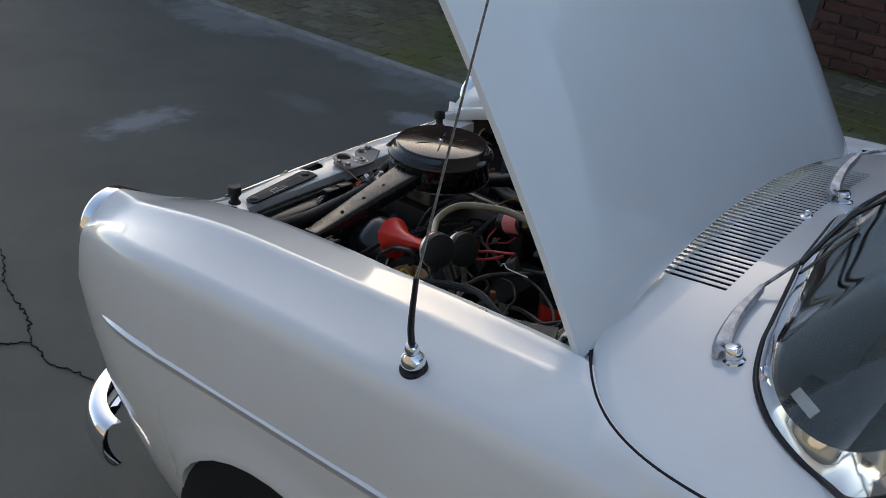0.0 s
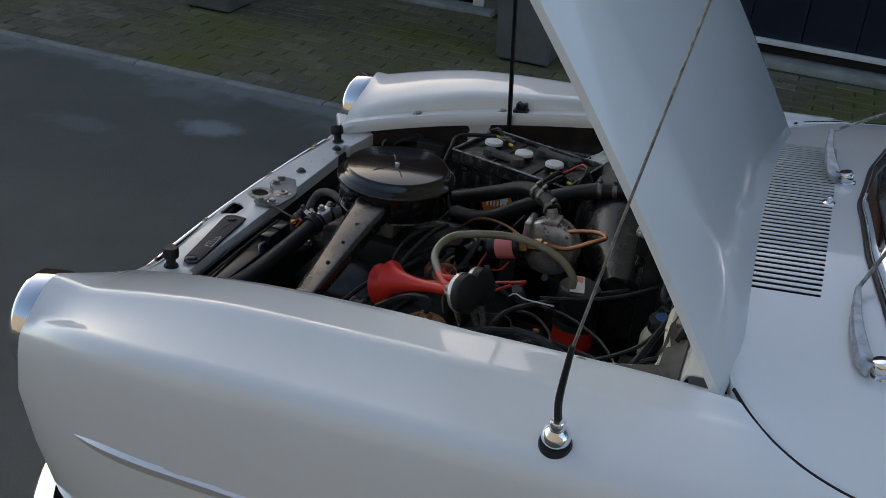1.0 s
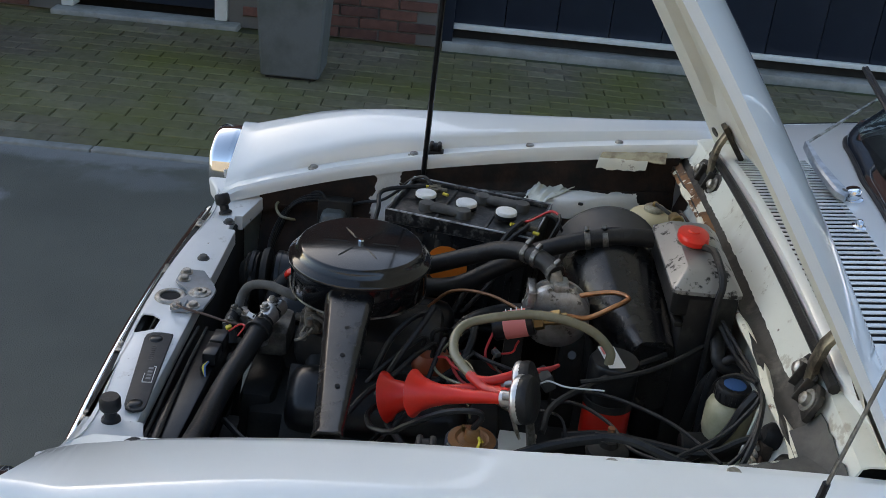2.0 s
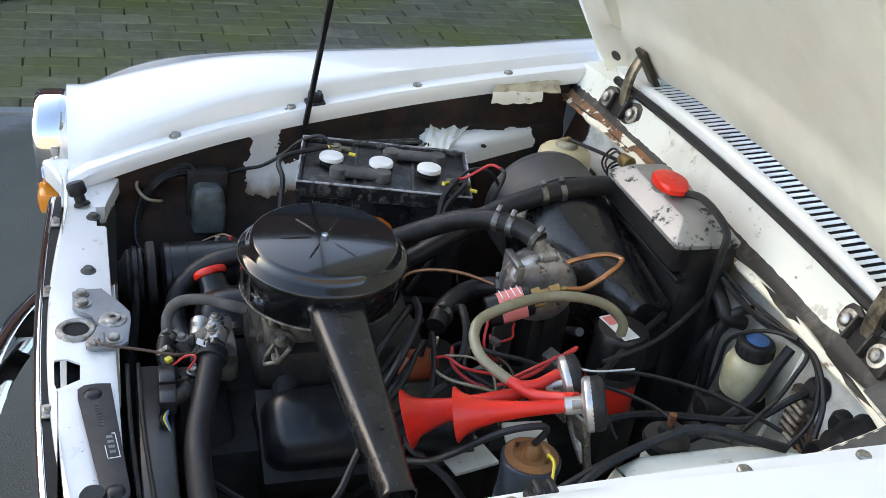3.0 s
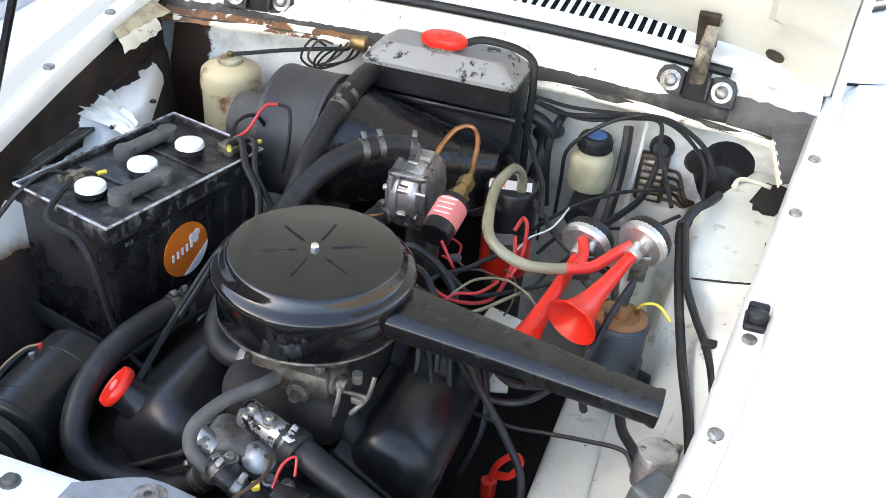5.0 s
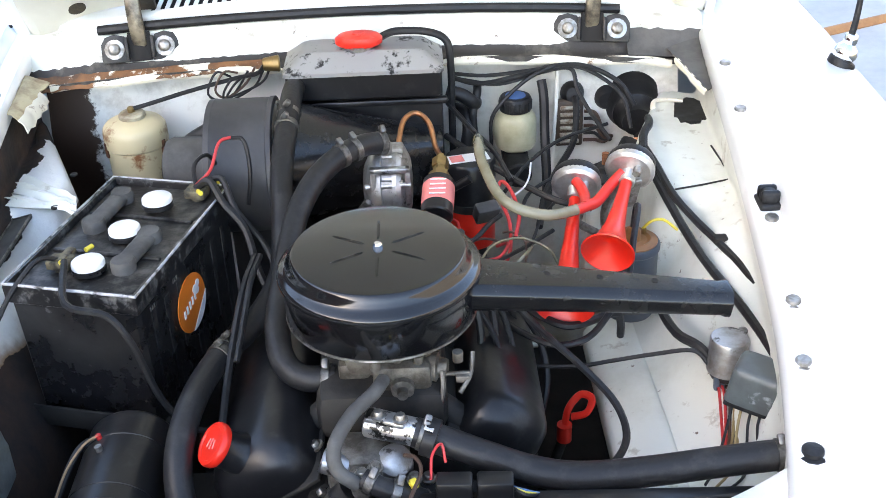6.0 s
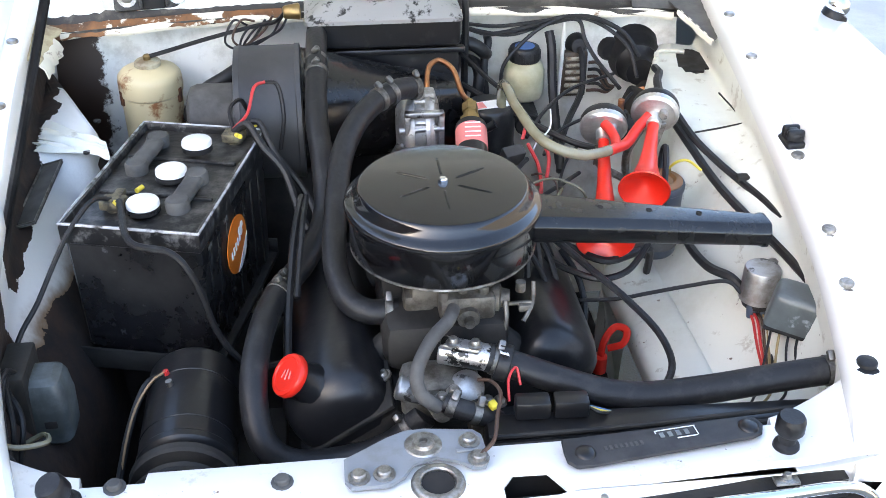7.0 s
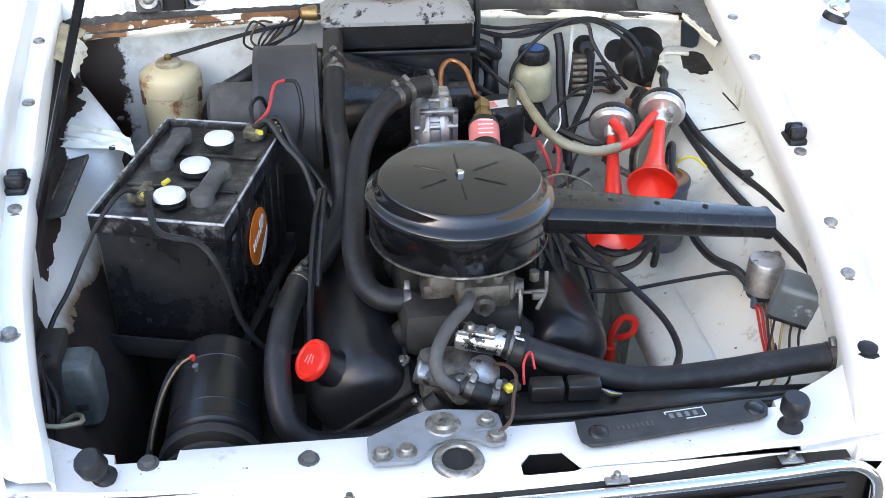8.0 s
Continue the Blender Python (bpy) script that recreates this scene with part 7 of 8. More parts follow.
def regulator_box():
    t = thing("voltage_regulator", (-0.425, 0.205, 0.66), "grey metal voltage regulator box on the rusty inner wing", "regulator")
    bm = BM()
    secs = [oval((-0.424, 0.205, z), (1, 0, 0), (0, 1, 0), a, b, 5, 32) for z, a, b in ((0.650, 0.022, 0.024), (0.657, 0.0275, 0.029), (0.700, 0.0285, 0.030), (0.704, 0.0275, 0.029), (0.724, 0.0255, 0.0265), (0.733, 0.0215, 0.023), (0.738, 0.014, 0.015))]
    loft(bm, secs)
    part("cover", bm, REGULATOR, t, "dull green-grey cover", 30)
    part("knock_out", box(BM(), (-0.416, 0.1765, 0.684), (0.014, 0.004, 0.010), 0.001), DARK, t)
    part("base", box(BM(), (-0.448, 0.205, 0.71), (0.03, 0.07, 0.09), 0.003), DIRTY_BLACK, t)
    for k in range(4):
        wire("wire", [(-0.44, 0.19 + 0.008 * k, 0.745), (-0.45, 0.17, 0.765 - 0.006 * k), (-0.455 + 0.01 * k, 0.12, 0.74), (-0.43, 0.09, 0.70 - 0.01 * k), (-0.38, 0.08, 0.66 - 0.01 * k), (-0.34, 0.10, 0.64)], 0.0032, RUBBER, t)
    wire("pale_wire", [(-0.46, 0.10, 0.745), (-0.43, 0.085, 0.735), (-0.40, 0.10, 0.725), (-0.41, 0.125, 0.715), (-0.44, 0.12, 0.70)], 0.003, CLEAR_HOSE, t)


regulator_box()


def generator():
    t = thing("generator", (-0.255, 0.2, 0.58), "black cylindrical generator with belt pulley beside the engine", "generator")
    ax, o = (0, 1, 0.03), V(-0.267, 0.112, 0.651)
    part("body", lathe(BM(), o, ax, [(0.042, 0.0), (0.051, 0.004), (0.0560, 0.008), (0.0560, 0.016), (0.0550, 0.018), (0.0550, 0.040), (0.0558, 0.0405), (0.0558, 0.044), (0.0550, 0.0445), (0.0550, 0.118), (0.0558, 0.1185), (0.0558, 0.122), (0.0550, 0.1225), (0.0550, 0.156), (0.050, 0.164)], 44), SATIN_BLACK, t, "", 25)
    part("pulley", lathe(BM(), o, ax, [(0.015, -0.064), (0.030, -0.064), (0.034, -0.060), (0.047, -0.052), (0.049, -0.048), (0.040, -0.040), (0.049, -0.032), (0.051, -0.028), (0.030, -0.024), (0.030, -0.010)], 40), DIRTY_BLACK, t, "belt pulley", 25)
    part("fan", lathe(BM(), o, ax, [(0.03, -0.024), (0.058, -0.020), (0.060, -0.016), (0.060, -0.008), (0.03, -0.006)], 40), DIRTY_BLACK, t, "", 25)
    part("belt", sweep(BM(), [o + V(0.046, -0.040, 0), o + V(0.027, -0.041, 0.037), o + V(-0.018, -0.041, 0.042), o + V(-0.046, -0.040, 0), (-0.26, 0.058, 0.50), (-0.12, 0.058, 0.38), (0.02, 0.058, 0.40), (-0.10, 0.058, 0.55)], 0.007, 6, 5, closed=True), RUBBER, t)
    part("terminal", rod(BM(), (-0.285, 0.205, 0.702), (-0.287, 0.205, 0.712), 0.004), STEEL, t)
    part("terminal", rod(BM(), (-0.291, 0.228, 0.700), (-0.293, 0.228, 0.709), 0.0034), RED_WIRE, t)
    wire("wire", [(-0.293, 0.228, 0.708), (-0.308, 0.216, 0.704), (-0.326, 0.192, 0.685), (-0.338, 0.16, 0.655), (-0.345, 0.13, 0.62)], 0.0015, material("bare_tan_wire", (0.26, 0.16, 0.08), 0.5), t)
    wire("wire", [(-0.298, 0.250, 0.688), (-0.318, 0.225, 0.690), (-0.336, 0.18, 0.66), (-0.35, 0.11, 0.61)], 0.0045, RUBBER, t)
    part("bracket", box(BM(), (-0.20, 0.2, 0.58), (0.08, 0.16, 0.04), 0.006), DIRTY_BLACK, t)


generator()


def engine():
    t = thing("engine", (0.03, 0.33, 0.30), "grimy black V4 engine with two valve covers", "engine")
    bm = BM()
    box(bm, (0.03, 0.35, 0.47), (0.24, 0.42, 0.32), 0.02)
    box(bm, (0.03, 0.155, 0.52), (0.20, 0.06, 0.26), 0.02)
    lathe(bm, (0.03, 0.125, 0.42), (0, 1, 0), [(0.05, -0.05), (0.09, -0.045), (0.09, -0.02), (0.05, -0.015)], 32)
    part("block", bm, DIRTY_BLACK, t, "oily iron block")
    for s, y0, y1, cx in ((-1, 0.150, 0.47, -0.102), (1, 0.212, 0.50, 0.176)):
        # head and rounded pressed cover on its bank
        M = Matrix.Translation((cx, 0, 0.685)) @ pose(0, 0, 0, 0, s * 34, 0)
        bm = BM()
        box(bm, (0, 0, 0), (0.13, y1 - y0, 0.10), 0.008, m=M @ pose(0, (y0 + y1) / 2, -0.085))
        part("cylinder_head", bm, DIRTY_BLACK, t)
        bm = BM()
        secs = []
        R3 = M.to_3x3()
        for f, k, dz in ((0, 0.60, -0.026), (0.012, 0.76, -0.016), (0.04, 0.90, -0.007), (0.08, 0.97, -0.002), (0.14, 1.0, 0), (0.5, 1.0, 0.0), (0.88, 1.0, 0), (0.95, 0.95, -0.004), (0.985, 0.84, -0.012), (1.0, 0.68, -0.022)):
            y = y0 + (y1 - y0) * f
            loop = []
            for u, w in ((-1, -0.45), (-1, 0.10), (-0.93, 0.42), (-0.72, 0.66), (-0.4, 0.78), (0, 0.82), (0.4, 0.78), (0.72, 0.66), (0.93, 0.42), (1, 0.10), (1, -0.45)):
                loop.append(M @ V(u * (0.060 if s < 0 else 0.052) * k, y, w * (0.052 if s < 0 else 0.046) * k + dz))
            secs.append(loop)
        loft(bm, secs)
        vc = part("valve_cover", bm, SATIN_BLACK, t, "rounded satin black valve cover", 50)
        part("flange", box(BM(), (0, 0, 0), (0.130, y1 - y0 + 0.008, 0.006), 0.002, m=M @ pose(0, (y0 + y1) / 2, -0.026)), DIRTY_BLACK, vc)
        for f in (0.15, 0.85):
            bolt(vc, M @ V(s * -0.061, y0 + (y1 - y0) * f, -0.02), 0.006, STEEL, R3 @ V(0, 0, 1))
    # oil filler with its red cap
    ax = V(-0.70, -0.24, 0.67).normalized()
    o = V(-0.152, 0.176, 0.733) - ax * 0.025
    part("filler_neck", lathe(BM(), o - ax * 0.012, ax, [(0.026, 0), (0.022, 0.010), (0.022, 0.030)], 24), SATIN_BLACK, t)
    fc = part("oil_filler_cap", lathe(BM(), o, ax, [(0.019, 0.013), (0.0245, 0.0145), (0.0258, 0.017), (0.0258, 0.022), (0.0242, 0.0252), (0.0205, 0.0258), (0.019, 0.0243), (0, 0.0243)], 32), RED, t, "round red oil filler cap")
    m = basis(ax)
    for k in range(3):
        part("mark", box(BM(), (0, 0, 0), (0.013 - 0.003 * abs(k - 1), 0.0018, 0.0012), 0.0004, m=Matrix.Translation(o + ax * 0.0246) @ m.to_4x4() @ pose(0, -0.006 + 0.006 * k, 0, 0, 0, 12 * (k - 1))), PINK, fc)
    # carburettor and manifold
    bm = BM()
    box(bm, (0.045, 0.285, 0.782), (0.10, 0.085, 0.042), 0.008)
    box(bm, (0.060, 0.240, 0.770), (0.066, 0.034, 0.036), 0.007)
    box(bm, (0.005, 0.262, 0.762), (0.036, 0.036, 0.034), 0.006)
    lathe(bm, (0.088, 0.246, 0.772), (1, -0.2, 0), [(0.016, 0), (0.017, 0.012), (0.012, 0.014), (0.010, 0.024), (0, 0.024)], 18)
    lathe(bm, (0.060, 0.226, 0.762), (0, -1, 0), [(0.014, 0), (0.013, 0.010), (0.007, 0.012), (0.006, 0.020), (0, 0.020)], 16)
    for dx, dy in ((-0.03, 0.215), (0.0, 0.225), (0.03, 0.222), (0.085, 0.225)):
        rod(bm, (0.055 + dx * 0.8, dy + 0.012, 0.785), (0.055 + dx * 0.8, dy + 0.012, 0.797), 0.006)
    carb = part("carburettor", bm, GREASY_ALU, t, "greasy alloy carburettor", 30)
    bm = BM()
    lathe(bm, (0.041, 0.305, 0.79), (0, 0, 1), [(0.05, 0), (0.045, 0.012), (0.045, 0.022)], 28)
    part("throat", bm, DIRTY_BLACK, carb)
    bm = BM()
    box(bm, (0.035, 0.33, 0.725), (0.15, 0.24, 0.07), 0.02)
    manifold = part("inlet_manifold", bm, DIRTY_BLACK, t, "dark inlet manifold")
    for y in (0.25, 0.40):
        part("runner", sweep(BM(), [(0.035, y, 0.735), (0.09, y, 0.715), (0.13, y, 0.68)], 0.020, 10), DIRTY_BLACK, manifold)
        part("runner", sweep(BM(), [(0.035, y, 0.735), (-0.02, y, 0.715), (-0.06, y, 0.68)], 0.020, 10), DIRTY_BLACK, manifold)
    bm = BM()
    sweep(bm, [(0.105, 0.232, 0.775), (0.105, 0.222, 0.755), (0.100, 0.218, 0.735)], 0.003, 6)
    sweep(bm, [(0.124, 0.216, 0.755), (0.137, 0.232, 0.770), (0.140, 0.246, 0.790)], 0.0028, 6)
    box(bm, (0.128, 0.23, 0.766), (0.016, 0.010, 0.009), 0.002)
    rod(bm, (0.105, 0.235, 0.768), (0.138, 0.233, 0.770), 0.0028)
    part("throttle_linkage", bm, GREASY_ALU, carb)
    # thermostat housing and fittings
    bm = BM()
    rod(bm, (0.020, 0.172, 0.757), (0.078, 0.154, 0.7525), 0.0165, 0.0155, 0.002)
    box(bm, (0.042, 0.160, 0.768), (0.045, 0.016, 0.008), 0.003, (0, 4, -16))
    part("water_outlet", bm, spotted(material("flaked_silver_paint", (0.62, 0.62, 0.62), 0.30, 0.85, color2=(0.45, 0.44, 0.43), scale=30, bump=0.15), [(34, 0.54, 0.57, (0.03, 0.03, 0.03), 1.0, 9)]), t, "silver water outlet with flaked paint", 30)
    for x in (0.034, 0.058):
        bolt(t, (x, 0.160 - 0.3 * (x - 0.04), 0.772), 0.0055)
    by = part("bypass_hose", sweep(BM(), [(0.018, 0.104, 0.737), (0.036, 0.096, 0.732), (0.058, 0.096, 0.722), (0.078, 0.104, 0.705)], 0.0115, 14, 6), RUBBER, t, "short black bypass hose")
    clamp(by, V(0.026, 0.100, 0.7345), V(0.018, -0.008, -0.005), 0.0115)
    clamp(by, V(0.050, 0.0955, 0.7265), V(0.022, 0, -0.01), 0.0115)
    bm = BM()
    lathe(bm, (0.046, 0.155, 0.705), (0.2, -0.5, 1), [(0.020, 0), (0.022, 0.010), (0.019, 0.022), (0.010, 0.028), (0, 0.029)], 24)
    rod(bm, (0.0, 0.145, 0.715), (-0.03, 0.150, 0.725), 0.013, 0.014, 0.002)
    part("thermostat_housing", bm, ALU, t)
    bm = BM()
    box(bm, (0.02, 0.165, 0.705), (0.09, 0.06, 0.05), 0.012)
    rod(bm, (0.012, 0.132, 0.715), (0.016, 0.100, 0.725), 0.013, 0.011)
    rod(bm, (0.030, 0.128, 0.71), (0.028, 0.112, 0.735), 0.008, 0.009)
    rod(bm, (0.075, 0.125, 0.69), (0.09, 0.10, 0.68), 0.012, 0.012)
    box(bm, (0.062, 0.12, 0.69), (0.03, 0.03, 0.03), 0.006)
    part("water_pump", bm, GREASY_ALU, t, "greasy water pump castings", 30)
    for p in ((0.016, 0.112, 0.735), (0.03, 0.118, 0.738), (0.07, 0.13, 0.71), (0.085, 0.14, 0.70)):
        bolt(t, p, 0.006)
    d = V(0.262, 0.345, 0.602)
    bm = BM()
    sweep(bm, [d + V(0, 0, -0.02), d + V(0.005, 0.006, 0.010), d + V(0.022, 0.018, 0.024), d + V(0.035, 0.006, 0.026), d + V(0.027, -0.009, 0.016), d + V(0.009, -0.003, 0.005)], 0.003, 8, 5, flat=1.8)
    rod(bm, d + V(0, 0, -0.035), d + V(0, 0, -0.01), 0.010)
    part("dipstick", bm, RED, t, "red dipstick loop")
    part("dipstick_tube", rod(BM(), d + V(-0.05, 0, -0.2), d + V(0, 0, -0.03), 0.007), DIRTY_BLACK, t)
    # distributor with leads
    bm = BM()
    lathe(bm, (0.10, 0.435, 0.70), (0, 0, 1), [(0.03, 0), (0.034, 0.01), (0.034, 0.03), (0.026, 0.045), (0.010, 0.05), (0, 0.05)], 24)
    part("distributor_cap", bm, material("orange_brown_cap", (0.30, 0.06, 0.02), 0.4), t, "orange-brown distributor cap")
    for k, e in enumerate(((0.20, 0.34, 0.66), (0.21, 0.42, 0.66), (-0.03, 0.48, 0.66), (0.19, 0.30, 0.64))):
        a = V(0.10 + 0.018 * math.cos(k * 1.6), 0.435 + 0.018 * math.sin(k * 1.6), 0.742)
        part("plug_lead", sweep(BM(), [a, a + V(0.004, 0.0, 0.03), (a + V(*e)) / 2 + V(0.02, 0.0, 0.055), V(*e) + V(0, 0, 0.03), e], 0.004, 8), RUBBER, t)
    # crossmember and gearbox far below
    bm = BM()
    box(bm, (0, 0.62, 0.42), (0.22, 0.35, 0.26), 0.03)
    part("gearbox", bm, DIRTY_BLACK, t)


engine()


def hose(label, pts, r, clamps=(), mat=None, at=None):
    path = [V(*p) for p in pts]
    t = thing("hose", at or path[len(path) // 2], label, "hose", "coolant hoses")
    part("tube", sweep(BM(), path, r, 18, 8), mat or RUBBER, t)
    for i, f in clamps:
        p = path[i] + (path[i + 1] - path[i]) * f
        clamp(t, p, path[i + 1] - path[i], r)
    return t


hose("black rubber coolant hose looping round the valve cover", [(-0.096, 0.812, 0.892), (-0.098, 0.76, 0.893), (-0.100, 0.681, 0.878), (-0.103, 0.600, 0.845), (-0.098, 0.530, 0.805), (-0.100, 0.465, 0.765), (-0.128, 0.395, 0.742), (-0.163, 0.320, 0.742), (-0.182, 0.24, 0.740), (-0.190, 0.175, 0.716), (-0.182, 0.135, 0.674), (-0.150, 0.128, 0.644), (-0.095, 0.135, 0.636), (-0.04, 0.132, 0.655), (0.0, 0.135, 0.695)], 0.0160, ((1, 0.6), (1, 0.98), (6, 0.75), (6, 0.95), (13, 0.6)))
hose("black rubber hose from the regulator to the manifold", [(0.040, 0.622, 0.876), (0.012, 0.604, 0.882), (-0.018, 0.575, 0.881), (-0.050, 0.535, 0.867), (-0.074, 0.485, 0.838), (-0.086, 0.40, 0.800), (-0.090, 0.335, 0.775), (-0.080, 0.287, 0.757), (-0.055, 0.266, 0.748), (-0.018, 0.264, 0.748)], 0.0155, ((0, 0.15), (1, 0.4), (1, 0.95), (8, 0.7)))
hose("thick black radiator hose across the front", [(0.072, 0.156, 0.753), (0.100, 0.150, 0.745), (0.150, 0.137, 0.730), (0.200, 0.124, 0.718), (0.250, 0.118, 0.713), (0.320, 0.116, 0.718), (0.39, 0.114, 0.728), (0.440, 0.112, 0.735), (0.465, 0.111, 0.737)], 0.0165, ((0, 0.35), (7, 0.6)))
hose("short black hose behind the air cleaner", [(0.02, 0.60, 0.79), (0.0, 0.55, 0.775), (0.03, 0.50, 0.77), (0.07, 0.47, 0.76)], 0.015, ((0, 0.3), (2, 0.5)))
hose("thin grey breather hose from the carburettor", [(0.040, 0.205, 0.787), (0.030, 0.178, 0.790), (0.008, 0.150, 0.786), (-0.010, 0.118, 0.772), (-0.008, 0.103, 0.752), (0.012, 0.100, 0.733)], 0.0078, (), GREY_RUBBER)


def thermostat_clamp():
    """Bright band with a worn mark on the front hose."""
    bm = BM()
    lathe(bm, (0.082, 0.1535, 0.750), (0.03, -0.008, -0.008), [(0.0208, 0), (0.0216, 0.001), (0.0216, 0.014), (0.0208, 0.015)], 28)
    b = thing("hose_band", (0.082, 0.1535, 0.750), "black band with a white printed label round the front hose", "hose band")
    part("band", bm, RUBBER, b)
    part("label", box(BM(), (0.0885, 0.142, 0.7692), (0.010, 0.022, 0.0012), 0.0003, (-28, 14, -14)), STICKER_WHITE, b, "white printed label")
    for k in range(3):
        part("label_bar", box(BM(), (0.0885, 0.136 + 0.006 * k, 0.7668 + 0.0032 * k), (0.006, 0.0024, 0.0012), 0, (-28, 14, -14)), DARK, b)


thermostat_clamp()


def front_rails():
    t = thing("cable_tray", (0.24, 0.07, 0.70), "black crossmember rail with thin pipes behind the front panel", "rail")
    bm = BM()
    box(bm, (0.25, 0.072, 0.700), (0.38, 0.045, 0.04), 0.006, (0, 0, -2))
    part("rail", bm, SATIN_BLACK, t)
    for k in range(2):
        part("pipe", sweep(BM(), [(0.06, 0.045 + 0.014 * k, 0.722), (0.2, 0.043 + 0.015 * k, 0.724), (0.40, 0.048 + 0.017 * k, 0.727)], 0.003, 8), DIRTY_BLACK, t)
    for k in range(2):
        part("connector", box(BM(), (0.112 + 0.042 * k, 0.092 - 0.002 * k, 0.733), (0.038, 0.022, 0.022), 0.003, (0, 0, -3)), SATIN_BLACK, t, "black plastic plug")
    for k, mt in enumerate((BLUE, YELLOW, RUBBER)):
        part("wire", sweep(BM(), [(0.172, 0.089, 0.730), (0.185, 0.086 - 0.003 * k, 0.727), (0.20, 0.09, 0.718)], 0.002, 6), mt, t)
    part("earth_wire", sweep(BM(), [(0.042, 0.004, 0.752), (0.058, 0.02, 0.755), (0.068, 0.06, 0.752), (0.078, 0.10, 0.748), (0.072, 0.128, 0.742), (0.060, 0.14, 0.735)], 0.0022, 8), BROWN_WIRE, t)
    part("red_wire", sweep(BM(), [(0.088, 0.10, 0.735), (0.09, 0.118, 0.752), (0.10, 0.13, 0.757), (0.104, 0.12, 0.74)], 0.0016, 6), RED_WIRE, t)
    part("yellow_plug", box(BM(), (0.070, 0.098, 0.733), (0.009, 0.010, 0.008), 0.002, (10, 0, 30)), YELLOW, t)
    # black stamped plate on the front panel, lettering too worn to read
    m = pose(0, 0, 0.7425, 0, 0, 0)
    out = [(0.128, -0.010), (0.136, -0.018), (0.150, -0.018), (0.326, 0.005), (0.337, 0.010), (0.342, 0.022), (0.337, 0.034), (0.327, 0.036), (0.128, 0.022), (0.127, 0.004)]
    p = thing("support_plate", (0.23, 0, 0.7425), "black stamped plate screwed to the front panel", "plate")
    pl = part("plate", prism(BM(), out, 0, 0.004, m, 0.001), material("scuffed_black_plate", (0.013, 0.013, 0.015), 0.55, color2=(0.036, 0.036, 0.037), scale=40, rough2=0.7), p, "", 30)
    for x, y in ((0.148, 0.000), (0.326, 0.020)):
        part("screw", lathe(BM(), (x, y, 0.7465), (0, 0, 1), [(0.011, 0), (0.010, 0.002), (0.007, 0.0035), (0, 0.0035)], 18), SATIN_BLACK, p)
    for k in range(8):
        part("stamped_bar", box(BM(), (0.170 + 0.0055 * k, 0.004 + 0.0006 * k, 0.7468), (0.0028, 0.006, 0.0008), 0, (0, 0, 6)), GREY_RUBBER, p)
    for k in range(4):
        part("printed_bar", box(BM(), (0.232 + 0.009 * k, 0.0165 + 0.001 * k, 0.7468), (0.0045, 0.007, 0.0008), 0, (0, 0, 6)), GREY_PLASTIC, p)
    for dx, dy, w, h in ((0.002, 0.0075, 0.044, 0.0009), (0.012, -0.0065, 0.022, 0.0009), (0.0235, 0.001, 0.0009, 0.014), (-0.020, 0.0055, 0.0009, 0.004)):
        part("printed_line", box(BM(), (0.246 + dx, 0.0175 + dy + 0.1 * dx, 0.7468), (w, h, 0.0008), 0, (0, 0, 6)), CAP_WHITE, p)


front_rails()


